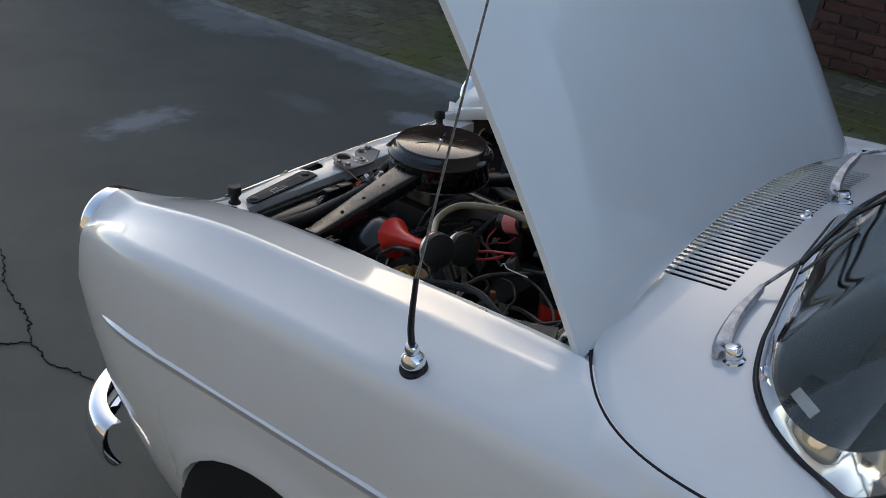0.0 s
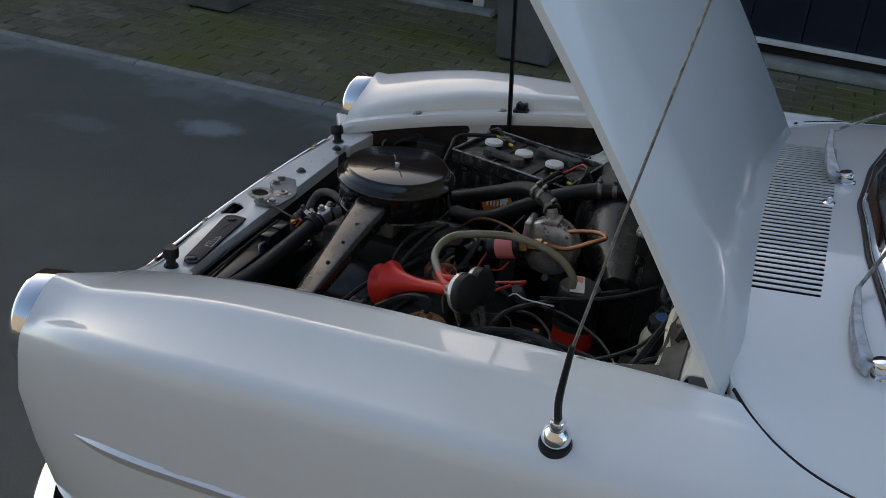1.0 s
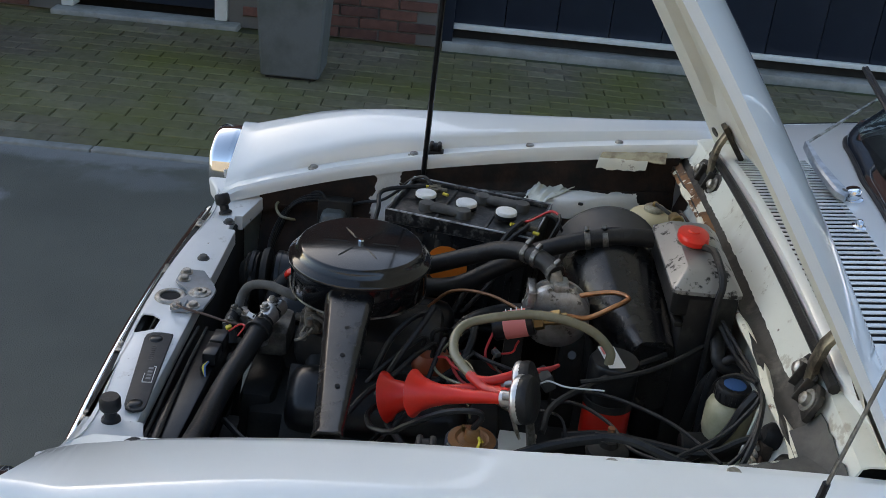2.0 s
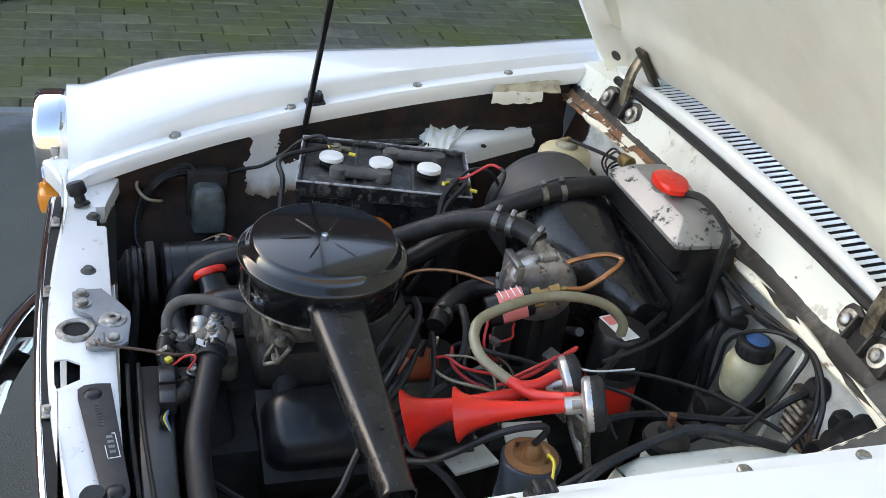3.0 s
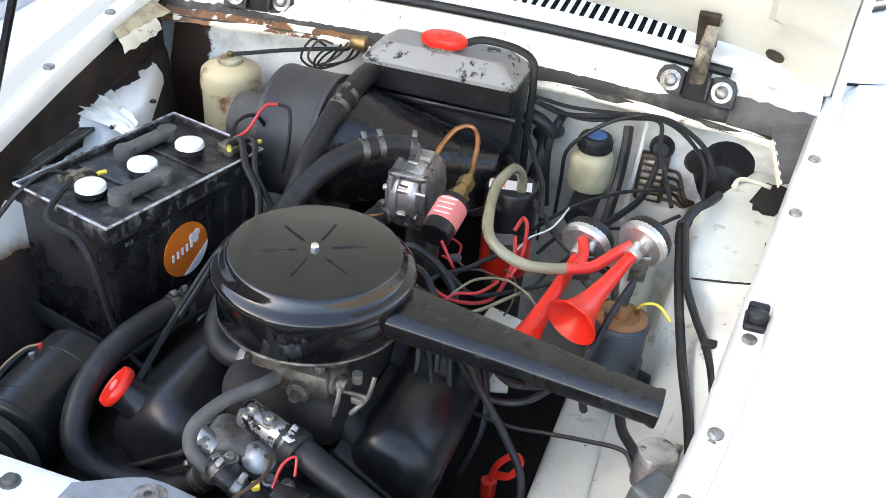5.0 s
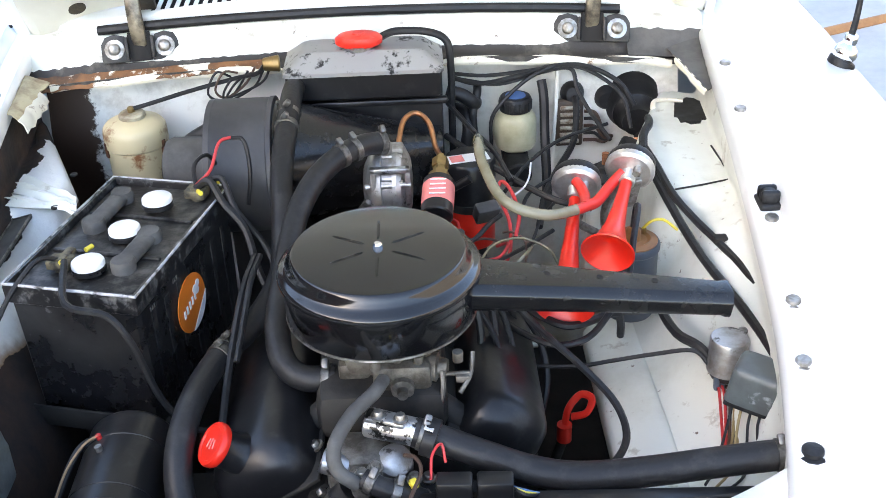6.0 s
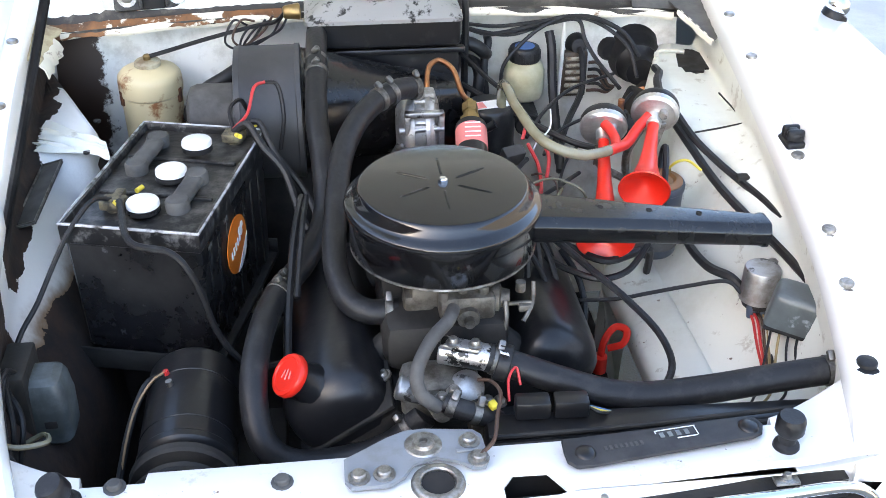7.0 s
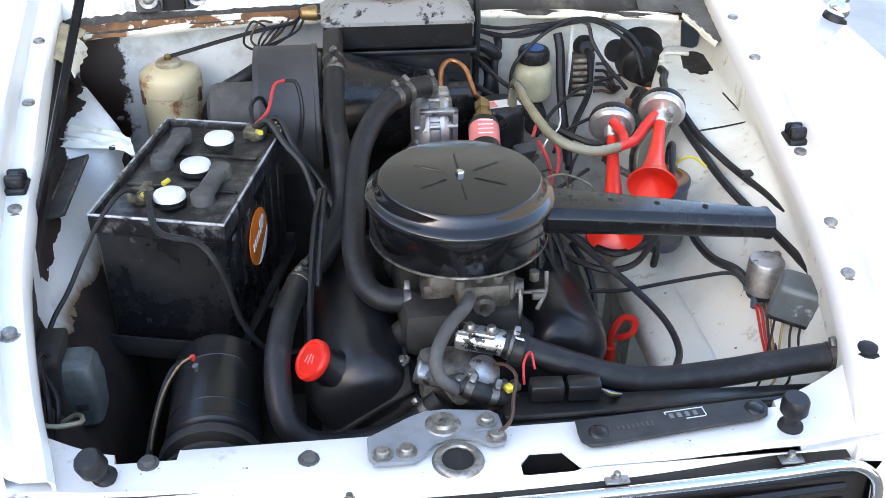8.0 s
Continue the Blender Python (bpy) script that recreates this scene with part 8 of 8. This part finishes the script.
def looms():
    t = thing("wiring_loom", (0.30, 0.89, 0.86), "black taped wiring loom along the firewall and inner wing", "wiring")
    arcs = [
        ([(0.145, 0.870, 0.868), (0.19, 0.885, 0.850), (0.25, 0.890, 0.858), (0.31, 0.892, 0.872), (0.36, 0.885, 0.872), (0.41, 0.868, 0.850), (0.435, 0.850, 0.815)], 0.004, RUBBER),
        ([(0.140, 0.872, 0.875), (0.20, 0.888, 0.862), (0.27, 0.892, 0.866), (0.33, 0.890, 0.872), (0.375, 0.880, 0.860), (0.415, 0.855, 0.83), (0.425, 0.82, 0.79)], 0.0032, RUBBER),
        ([(0.15, 0.880, 0.862), (0.22, 0.890, 0.846), (0.29, 0.893, 0.862), (0.335, 0.888, 0.868), (0.345, 0.87, 0.84), (0.36, 0.84, 0.815), (0.385, 0.78, 0.79)], 0.0035, RUBBER),
        ([(0.31, 0.888, 0.874), (0.27, 0.878, 0.860), (0.235, 0.868, 0.835), (0.207, 0.862, 0.80), (0.205, 0.860, 0.75), (0.205, 0.85, 0.69)], 0.0032, RUBBER),
        ([(0.345, 0.900, 0.812), (0.345, 0.875, 0.80), (0.335, 0.83, 0.765), (0.30, 0.76, 0.75), (0.275, 0.70, 0.74), (0.26, 0.64, 0.72)], 0.0055, RUBBER),
        ([(0.290, 0.900, 0.845), (0.293, 0.885, 0.82), (0.293, 0.86, 0.76), (0.29, 0.80, 0.71), (0.285, 0.74, 0.68)], 0.008, RUBBER),
        ([(0.316, 0.902, 0.86), (0.314, 0.895, 0.80), (0.310, 0.888, 0.74), (0.308, 0.875, 0.69)], 0.0034, CREAM),
        ([(0.412, 0.676, 0.832), (0.422, 0.62, 0.824), (0.434, 0.562, 0.808), (0.456, 0.515, 0.792), (0.475, 0.478, 0.782), (0.492, 0.42, 0.778), (0.505, 0.33, 0.776), (0.505, 0.28, 0.77)], 0.0055, RUBBER),
        ([(0.408, 0.676, 0.826), (0.416, 0.62, 0.816), (0.427, 0.56, 0.800), (0.444, 0.49, 0.778), (0.458, 0.43, 0.768), (0.478, 0.35, 0.760), (0.49, 0.27, 0.755), (0.492, 0.18, 0.745), (0.475, 0.12, 0.735)], 0.0062, RUBBER),
        ([(0.446, 0.80, 0.815), (0.437, 0.75, 0.828), (0.420, 0.705, 0.834), (0.411, 0.66, 0.830)], 0.0065, RUBBER),
        ([(0.40, 0.47, 0.72), (0.395, 0.42, 0.715), (0.405, 0.37, 0.712), (0.425, 0.335, 0.715), (0.440, 0.318, 0.70)], 0.0065, RUBBER),
        ([(0.432, 0.312, 0.705), (0.415, 0.328, 0.715), (0.369, 0.341, 0.702), (0.32, 0.35, 0.688), (0.278, 0.353, 0.68), (0.22, 0.37, 0.67)], 0.0028, RUBBER),
        ([(0.16, 0.41, 0.775), (0.196, 0.384, 0.76), (0.235, 0.34, 0.74), (0.279, 0.306, 0.71), (0.313, 0.274, 0.68), (0.318, 0.228, 0.665), (0.289, 0.175, 0.67), (0.25, 0.13, 0.68)], 0.0048, RUBBER),
        ([(0.215, 0.42, 0.72), (0.235, 0.39, 0.69), (0.240, 0.36, 0.65), (0.225, 0.33, 0.60)], 0.0045, RUBBER),
        ([(-0.128, 0.46, 0.80), (-0.137, 0.40, 0.79), (-0.145, 0.34, 0.76), (-0.150, 0.28, 0.73), (-0.152, 0.22, 0.70)], 0.005, RUBBER),
        ([(-0.122, 0.46, 0.80), (-0.127, 0.40, 0.80), (-0.134, 0.34, 0.77), (-0.138, 0.30, 0.75)], 0.004, RUBBER),
        ([(0.135, 0.86, 0.83), (0.17, 0.80, 0.81), (0.20, 0.74, 0.80), (0.22, 0.66, 0.79)], 0.004, RUBBER),
        ([(0.13, 0.80, 0.80), (0.20, 0.70, 0.79), (0.27, 0.62, 0.78), (0.33, 0.60, 0.77)], 0.005, RUBBER),
        ([(0.14, 0.50, 0.775), (0.18, 0.48, 0.765), (0.22, 0.52, 0.755), (0.27, 0.56, 0.76)], 0.003, RUBBER),
        ([(0.12, 0.48, 0.76), (0.16, 0.47, 0.755), (0.20, 0.50, 0.75), (0.21, 0.56, 0.77), (0.20, 0.60, 0.79)], 0.0028, RED_WIRE),
        ([(0.11, 0.46, 0.77), (0.15, 0.44, 0.76), (0.19, 0.45, 0.76), (0.23, 0.50, 0.765), (0.24, 0.56, 0.74)], 0.0025, CLEAR_HOSE),
        ([(0.09, 0.42, 0.81), (0.12, 0.40, 0.815), (0.145, 0.37, 0.79), (0.155, 0.35, 0.74), (0.15, 0.34, 0.70)], 0.005, RUBBER),
        ([(0.08, 0.43, 0.815), (0.13, 0.42, 0.82), (0.165, 0.39, 0.78), (0.175, 0.36, 0.72)], 0.0055, RUBBER),
        ([(0.02, 0.58, 0.79), (-0.01, 0.52, 0.80), (-0.03, 0.46, 0.79), (-0.02, 0.42, 0.76)], 0.003, COPPER),
    ]
    arcs += [
        ([(0.350, 0.450, 0.655), (0.345, 0.432, 0.69), (0.331, 0.409, 0.72), (0.271, 0.378, 0.725), (0.233, 0.399, 0.73), (0.207, 0.418, 0.74), (0.19, 0.45, 0.75)], 0.0055, RUBBER),
        ([(0.07, 0.50, 0.79), (0.09, 0.499, 0.8), (0.126, 0.495, 0.785), (0.155, 0.48, 0.76), (0.16, 0.45, 0.73)], 0.0062, RUBBER),
        ([(0.15, 0.44, 0.765), (0.163, 0.457, 0.775), (0.189, 0.472, 0.775), (0.203, 0.513, 0.77), (0.19, 0.54, 0.75)], 0.0022, RED_WIRE),
        ([(0.159, 0.455, 0.775), (0.181, 0.485, 0.785), (0.216, 0.501, 0.785), (0.246, 0.498, 0.775), (0.26, 0.493, 0.765), (0.27, 0.50, 0.74)], 0.0018, CLEAR_HOSE),
        ([(0.205, 0.60, 0.77), (0.217, 0.614, 0.785), (0.235, 0.633, 0.79), (0.245, 0.653, 0.795), (0.252, 0.692, 0.8)], 0.0014, CAP_WHITE),
        ([(0.215, 0.53, 0.77), (0.222, 0.555, 0.79), (0.218, 0.584, 0.8), (0.211, 0.614, 0.805), (0.202, 0.626, 0.805), (0.195, 0.615, 0.79)], 0.0028, RED_WIRE),
        ([(0.12, 0.48, 0.76), (0.128, 0.493, 0.77), (0.159, 0.52, 0.775), (0.181, 0.559, 0.775), (0.20, 0.60, 0.765)], 0.0035, RUBBER),
        ([(0.20, 0.56, 0.76), (0.209, 0.544, 0.77), (0.225, 0.523, 0.77), (0.228, 0.509, 0.75), (0.22, 0.50, 0.73)], 0.0016, BROWN_WIRE),
        ([(0.115, 0.57, 0.79), (0.121, 0.566, 0.785), (0.137, 0.559, 0.78), (0.137, 0.531, 0.775), (0.119, 0.534, 0.775)], 0.0018, RED_WIRE),
        ([(0.137, 0.535, 0.775), (0.155, 0.53, 0.768), (0.175, 0.545, 0.76), (0.20, 0.55, 0.75)], 0.0018, BROWN_WIRE),
        ([(0.24, 0.56, 0.74), (0.26, 0.60, 0.76), (0.29, 0.63, 0.77), (0.33, 0.64, 0.75)], 0.0022, RUBBER),
        ([(0.23, 0.62, 0.76), (0.25, 0.66, 0.77), (0.30, 0.70, 0.775), (0.36, 0.72, 0.78), (0.40, 0.76, 0.79)], 0.0028, RUBBER),
        ([(0.21, 0.66, 0.77), (0.25, 0.72, 0.785), (0.31, 0.79, 0.79), (0.39, 0.84, 0.79)], 0.003, RUBBER),
    ]
    for pts, r in (([(0.135, 0.872, 0.845), (0.160, 0.868, 0.838), (0.178, 0.872, 0.822), (0.182, 0.900, 0.812)], 0.011),
                   ([(0.150, 0.905, 0.800), (0.165, 0.880, 0.800), (0.168, 0.862, 0.780), (0.160, 0.855, 0.740), (0.150, 0.85, 0.68)], 0.010),
                   ([(0.186, 0.905, 0.838), (0.184, 0.882, 0.834), (0.176, 0.868, 0.805), (0.178, 0.862, 0.76), (0.185, 0.86, 0.70)], 0.007)):
        wire("elbow_hose", pts, r, RUBBER, t, "black rubber heater elbow", 12)
    part("connector", box(BM(), (0.137, 0.535, 0.776), (0.016, 0.010, 0.009), 0.002, (0, 0, 30)), GREY_RUBBER, t, "grey wire connector")
    for pts, r, mt in arcs:
        wire("cable", pts, r, mt, t)
    part("clip", box(BM(), (0.480, 0.476, 0.784), (0.018, 0.014, 0.010), 0.002), DIRTY_BLACK, t)


looms()


def bay_details():
    # grey-white chassis pieces seen between the engine and the wings
    part("chassis_plate", box(BM(), (0.205, 0.49, 0.635), (0.07, 0.07, 0.006), 0.002, (0, -4, 12)), BAY_WHITE, CAR, "white chassis plate")
    part("chassis_plate", box(BM(), (0.20, 0.58, 0.65), (0.06, 0.06, 0.006), 0.002, (4, 6, -8)), BAY_WHITE, CAR, "white chassis plate")
    # added near-black sheets stand in for the shade below and before the engine
    part("bay_shade", box(BM(), (0, 0.47, 0.27), (0.80, 0.98, 0.02), 0), DARK, CAR, "added near-black sheet for the shade below the engine")
    part("front_shade", box(BM(), (0, 0.012, 0.52), (0.84, 0.02, 0.40), 0.004), DARK, CAR)
    # body number plate, blank, on the rusty inner wing
    part("maker_plate", box(BM(), (-0.474, 0.520, 0.792), (0.030, 0.155, 0.004), 0.001, (3, -16, -4)), GREY_RUBBER, CAR, "dull blank maker's plate")
    for x, y in ((-0.424, 0.705), (-0.420, 0.592)):
        part("screw_hole", lathe(BM(), (x, y, 0.8085 + 0.006 * (y < 0.6)), (0, 0, 1), [(0.0055, -0.002), (0.0050, 0.0006), (0, 0.0007)], 12), DARK, CAR)
    plate = [(-0.0145, -0.077), (0.0145, -0.077), (0.0145, 0.077), (-0.0145, 0.077)]
    for (x0, y0), (x1, y1) in zip(plate, plate[1:] + plate[:1]):
        m = pose(-0.474, 0.520, 0.792, 3, -16, -4)
        part("plate_edge", rod(BM(), m @ V(x0, y0, 0.0025), m @ V(x1, y1, 0.0025), 0.0014), CLAMP, CAR)
    # buckled patch of the torn panel on the rusty inner wing
    rnd = random.Random(8)
    rows = []
    for i in range(19):
        f = i / 18
        row = []
        x0 = -0.500 + rnd.uniform(0, 0.016)
        for k in range(15):
            g = k / 14
            x = x0 + (-0.388 - 0.012 * f - x0) * g
            y = 0.612 - 0.032 * g + 0.085 * f * (1 - 0.45 * g)
            fold = 0.0035 * math.sin(f * 13 + g * 2.6) * (1 - 0.6 * g) + 0.002 * math.sin(f * 21 - g * 7)
            row.append((x, y, 0.8135 + fold - 0.004 * (i == 0) - 0.004 * (k > 12)))
        rows.append(row)
    part("buckled_patch", sheet(BM(), rows, 0.0015), BAY_WHITE, CAR, "buckled white patch of torn sheet metal", 50)
    rnd = random.Random(12)
    # seam of the welded panel, stain and drain hole on the white inner wing
    part("panel_seam", sweep(BM(), [(0.522, 0.705, 0.8092), (0.524, 0.65, 0.8092), (0.522, 0.596, 0.8092), (0.48, 0.583, 0.8092), (0.44, 0.573, 0.8092)], 0.0014, 6, 1), DIRTY_BLACK, CAR)
    ring = [(0.353 + 0.010 * math.cos(a) * rnd.uniform(0.8, 1.15), 0.479 + 0.017 * math.sin(a) * rnd.uniform(0.85, 1.15)) for a in np.linspace(0, 2 * math.pi, 25)[:-1]]
    part("rust_hole", prism(BM(), ring, 0.6125, 0.6165), DARK, CAR, "ragged dark rust hole")
    rows = []
    for k, x in enumerate(np.linspace(-0.52, -0.15, 28)):
        f = k / 27
        rows.append([(x, 0.9115, 0.8985 - 0.021 * (x / 0.5) ** 2 + 0.006 * (1 - f) * rnd.uniform(0.3, 1.2)), (x, 0.902, 0.8955 - 0.021 * (x / 0.5) ** 2), (x, 0.8935, 0.890 - 0.021 * (x / 0.5) ** 2 - 0.012 * (1 - f) * rnd.uniform(0.1, 1.0))])
    part("rust_channel", sheet(BM(), rows, 0.0015), spotted(material("rust_under_flaking_paint", (0.24, 0.105, 0.038), 0.75, color2=(0.055, 0.030, 0.018), scale=18, spread=(0.40, 0.66), detail=10, bump=0.3), [(15, 0.50, 0.53, (0.70, 0.66, 0.55), 1.0, 10)]), CAR, "orange rust under flaking cream paint")


bay_details()


STAINED = material("tan_stained_sheet", (0.42, 0.36, 0.22), 0.6, color2=(0.16, 0.10, 0.05), scale=26, spread=(0.45, 0.68), detail=10, bump=0.25)
CHIPPED = material("chipped_cream_edge", (0.74, 0.70, 0.58), 0.5, color2=(0.20, 0.12, 0.07), scale=40, spread=(0.60, 0.68), detail=10)
GRIME = material("grey_grime", (0.060, 0.057, 0.053), 0.7, color2=(0.105, 0.098, 0.088), scale=18, bump=0.35, detail=9)


def bay_corners():
    """Greasy flap with a folded edge in one rear corner, a torn and folded flange in the other."""
    rnd = random.Random(21)
    inner = [V(0.492, 0.905, 0.886), V(0.503, 0.865, 0.881), V(0.513, 0.812, 0.876), V(0.522, 0.764, 0.871)]
    outer = [V(0.556, 0.935, 0.894), V(0.558, 0.895, 0.886), V(0.559, 0.845, 0.877), V(0.558, 0.800, 0.868)]
    rows = [[a + (b - a) * k / 4 + V(0, 0, 0.0015 * math.sin(3 * i + k)) for k in range(5)] for i, (a, b) in enumerate(zip(spline(inner, 4), spline(outer, 4)))]
    flap = part("corner_flap", sheet(BM(), rows, 0.003), GRIME, CAR, "dark greasy flap in the wing corner", 50)
    line = spline(inner, 4)[3:]
    rows = [[p + V(0.002, -0.001, 0.003), p + V(-0.002, -0.002, 0.001), p + V(-0.003, -0.003, -0.003 - rnd.uniform(0, 0.005))] for p in line]
    part("folded_edge", sheet(BM(), rows, 0.002), CHIPPED, flap, "chipped cream folded edge", 50)
    rows = []
    for x in np.linspace(0.43, 0.572, 12):
        dz = -0.021 * (x / 0.5) ** 2
        w = rnd.uniform(0, 0.006)
        rows.append([(x, 0.902, 0.8955 + dz), (x, 0.921, 0.9065 + dz), (x, 0.936, 0.928 + dz + w)])
    part("corner_grime", sheet(BM(), rows, 0.002), GRIME, CAR, "bare grey primer in the gutter corner", 60)
    # dark patch paints the shadow and rust stain on the shelf under the flap
    ring = [(0.515 + 0.038 * math.cos(a) * rnd.uniform(0.8, 1.15), 0.838 + 0.050 * math.sin(a) * rnd.uniform(0.8, 1.15)) for a in np.linspace(0, 2 * math.pi, 31)[:-1]]
    part("shadow_stain", prism(BM(), ring, 0.806, 0.8108), DIRTY_BLACK, CAR, "painted shadow with dark stain under the flap")
    part("vent_lip", sweep(BM(), [(0.463, 0.846, 0.811), (0.469, 0.862, 0.816), (0.490, 0.868, 0.815), (0.515, 0.862, 0.814)], 0.005, 8, 5, flat=0.7), CHIPPED, CAR, "bent cream lip")
    # torn flange
    rows, fold = [], []
    for f in np.linspace(0, 1, 13):
        y = 0.738 + 0.135 * f
        x0 = -(bolt_x(y) - 0.033)
        x1 = -0.500 + 0.010 * f + rnd.uniform(-0.003, 0.003)
        rows.append([(x0 - 0.004, y + 0.012, 0.890 + 0.008 * f), (x0 + 0.010, y + 0.006, 0.890 + 0.008 * f + rnd.uniform(0, 0.003)), (x1, y, 0.884 + 0.004 * f)])
        fold.append([(x1, y - 0.001, 0.8845 + 0.004 * f), (x1 + 0.008, y - 0.003, 0.878 + 0.004 * f), (x1 + 0.010 + rnd.uniform(0, 0.004), y - 0.006, 0.864 + 0.008 * f + rnd.uniform(-0.003, 0.003))])
    t = part("torn_flange", sheet(BM(), rows, 0.002), STAINED, CAR, "tan stained torn flange", 50)
    part("torn_fold", sheet(BM(), fold[:10], 0.002), CHIPPED, t, "white fold of the torn flange", 50)


bay_corners()


# ---- pieces: pavers and bricks, last ----
def piece_mesh(name, size, mat, bev, seed):
    rnd = random.Random(seed)
    bm = BM()
    sx, sy, sz = (v / 2 for v in size)
    lo = [(-sx, -sy, -sz), (sx, -sy, -sz), (sx, sy, -sz), (-sx, sy, -sz)]
    mi = [(x, y, sz - bev) for x, y, _ in lo]
    hi = [(x - math.copysign(bev, x) + rnd.uniform(-0.001, 0.001), y - math.copysign(bev, y) + rnd.uniform(-0.001, 0.001), sz + rnd.uniform(-0.001, 0.001)) for x, y, _ in lo]
    rings = [[bm.verts.new(p) for p in r] for r in (lo, mi, hi)]
    for a, b in zip(rings, rings[1:]):
        for k in range(4):
            bm.faces.new((a[k], a[(k + 1) % 4], b[(k + 1) % 4], b[k]))
    bm.faces.new(rings[-1])
    me = bpy.data.meshes.new(name)
    bm.to_mesh(me)
    bm.free()
    me.materials.append(mat)
    return me


def joined(name, meshes, places, mat, parent, label):
    verts, faces = [], []
    for k, m in enumerate(places):
        me = meshes[k % len(meshes)]
        o = len(verts)
        verts += [tuple(m @ v.co) for v in me.vertices]
        faces += [[o + i for i in p.vertices] for p in me.polygons]
    me = bpy.data.meshes.new(name)
    me.from_pydata(verts, [], faces)
    me.materials.append(mat)
    ob = new(name, me)
    ob.parent = parent
    return tagged(ob, label, kind="stuff")


def paving():
    bm = BM()
    box(bm, ((EDGE - 0.055 + WALL_X) / 2, 0.5, -0.016), (EDGE - 0.055 - WALL_X, 13, 0.012), 0)
    base = solo("paving", bm, SOIL, "mossy brick paving along the house", "paving", kind="structure")
    rnd = random.Random(11)
    meshes = [piece_mesh("paver", (0.095, 0.197, 0.03), PAVER, 0.004, k) for k in range(6)]
    near, far = [], []
    nx = int((EDGE - 0.06 - WALL_X) / 0.1)
    for i in range(nx):
        x = EDGE - 0.110 - i * 0.1
        for j in range(64):
            y = -5.9 + j * 0.2 + (0.1 if i % 2 else 0)
            if y > 6.8:
                continue
            m = Matrix.Translation((x + rnd.uniform(-0.002, 0.002), y + rnd.uniform(-0.002, 0.002), -0.0135 + rnd.uniform(-0.0025, 0.0025))) @ pose(0, 0, 0, rnd.uniform(-0.8, 0.8), rnd.uniform(-0.8, 0.8), rnd.uniform(-0.6, 0.6))
            (near if -1.65 < y < 1.55 and x > -4.35 else far).append(m)
    for k, m in enumerate(near[:310]):
        ob = new("paver", meshes[k % 6])
        ob.parent = base
        ob.matrix_basis = m
    joined("far_pavers", meshes, near[310:] + far, PAVER_FAR, base, "mossy clay pavers further off")


paving()


def brickwork():
    rnd = random.Random(12)
    meshes = [piece_mesh("brick", (0.21, 0.051, 0.03), BRICK, 0.003, k) for k in range(5)]
    turn = Matrix(((0, 0, 1, 0), (1, 0, 0, 0), (0, 1, 0, 0), (0, 0, 0, 1)))
    near, far = [], []
    for r in range(43):
        z = 0.035 + r * 0.0625
        for j in range(80):
            y = -9 + j * 0.221 + (0.11 if r % 2 else 0)
            gaps = [(DOOR[0], DOOR[1], DOOR[2] + 0.02), (GARAGE[0], GARAGE[1], GARAGE[2] + 0.02)]
            if any(a - 0.107 < y < b + 0.107 and z < t for a, b, t in gaps):
                continue
            m = Matrix.Translation((WALL_X - 0.010 + rnd.uniform(-0.0015, 0.0015), y + rnd.uniform(-0.002, 0.002), z)) @ turn
            (near if z < 1.3 and -3.9 < y < 0.4 else far).append(m)
    for k, m in enumerate(near[:300]):
        ob = new("brick", meshes[k % 5])
        ob.parent = WALL
        ob.matrix_basis = m
    joined("far_bricks", meshes, near[300:] + far, BRICK_FAR, WALL, "red bricks further up and along")


brickwork()
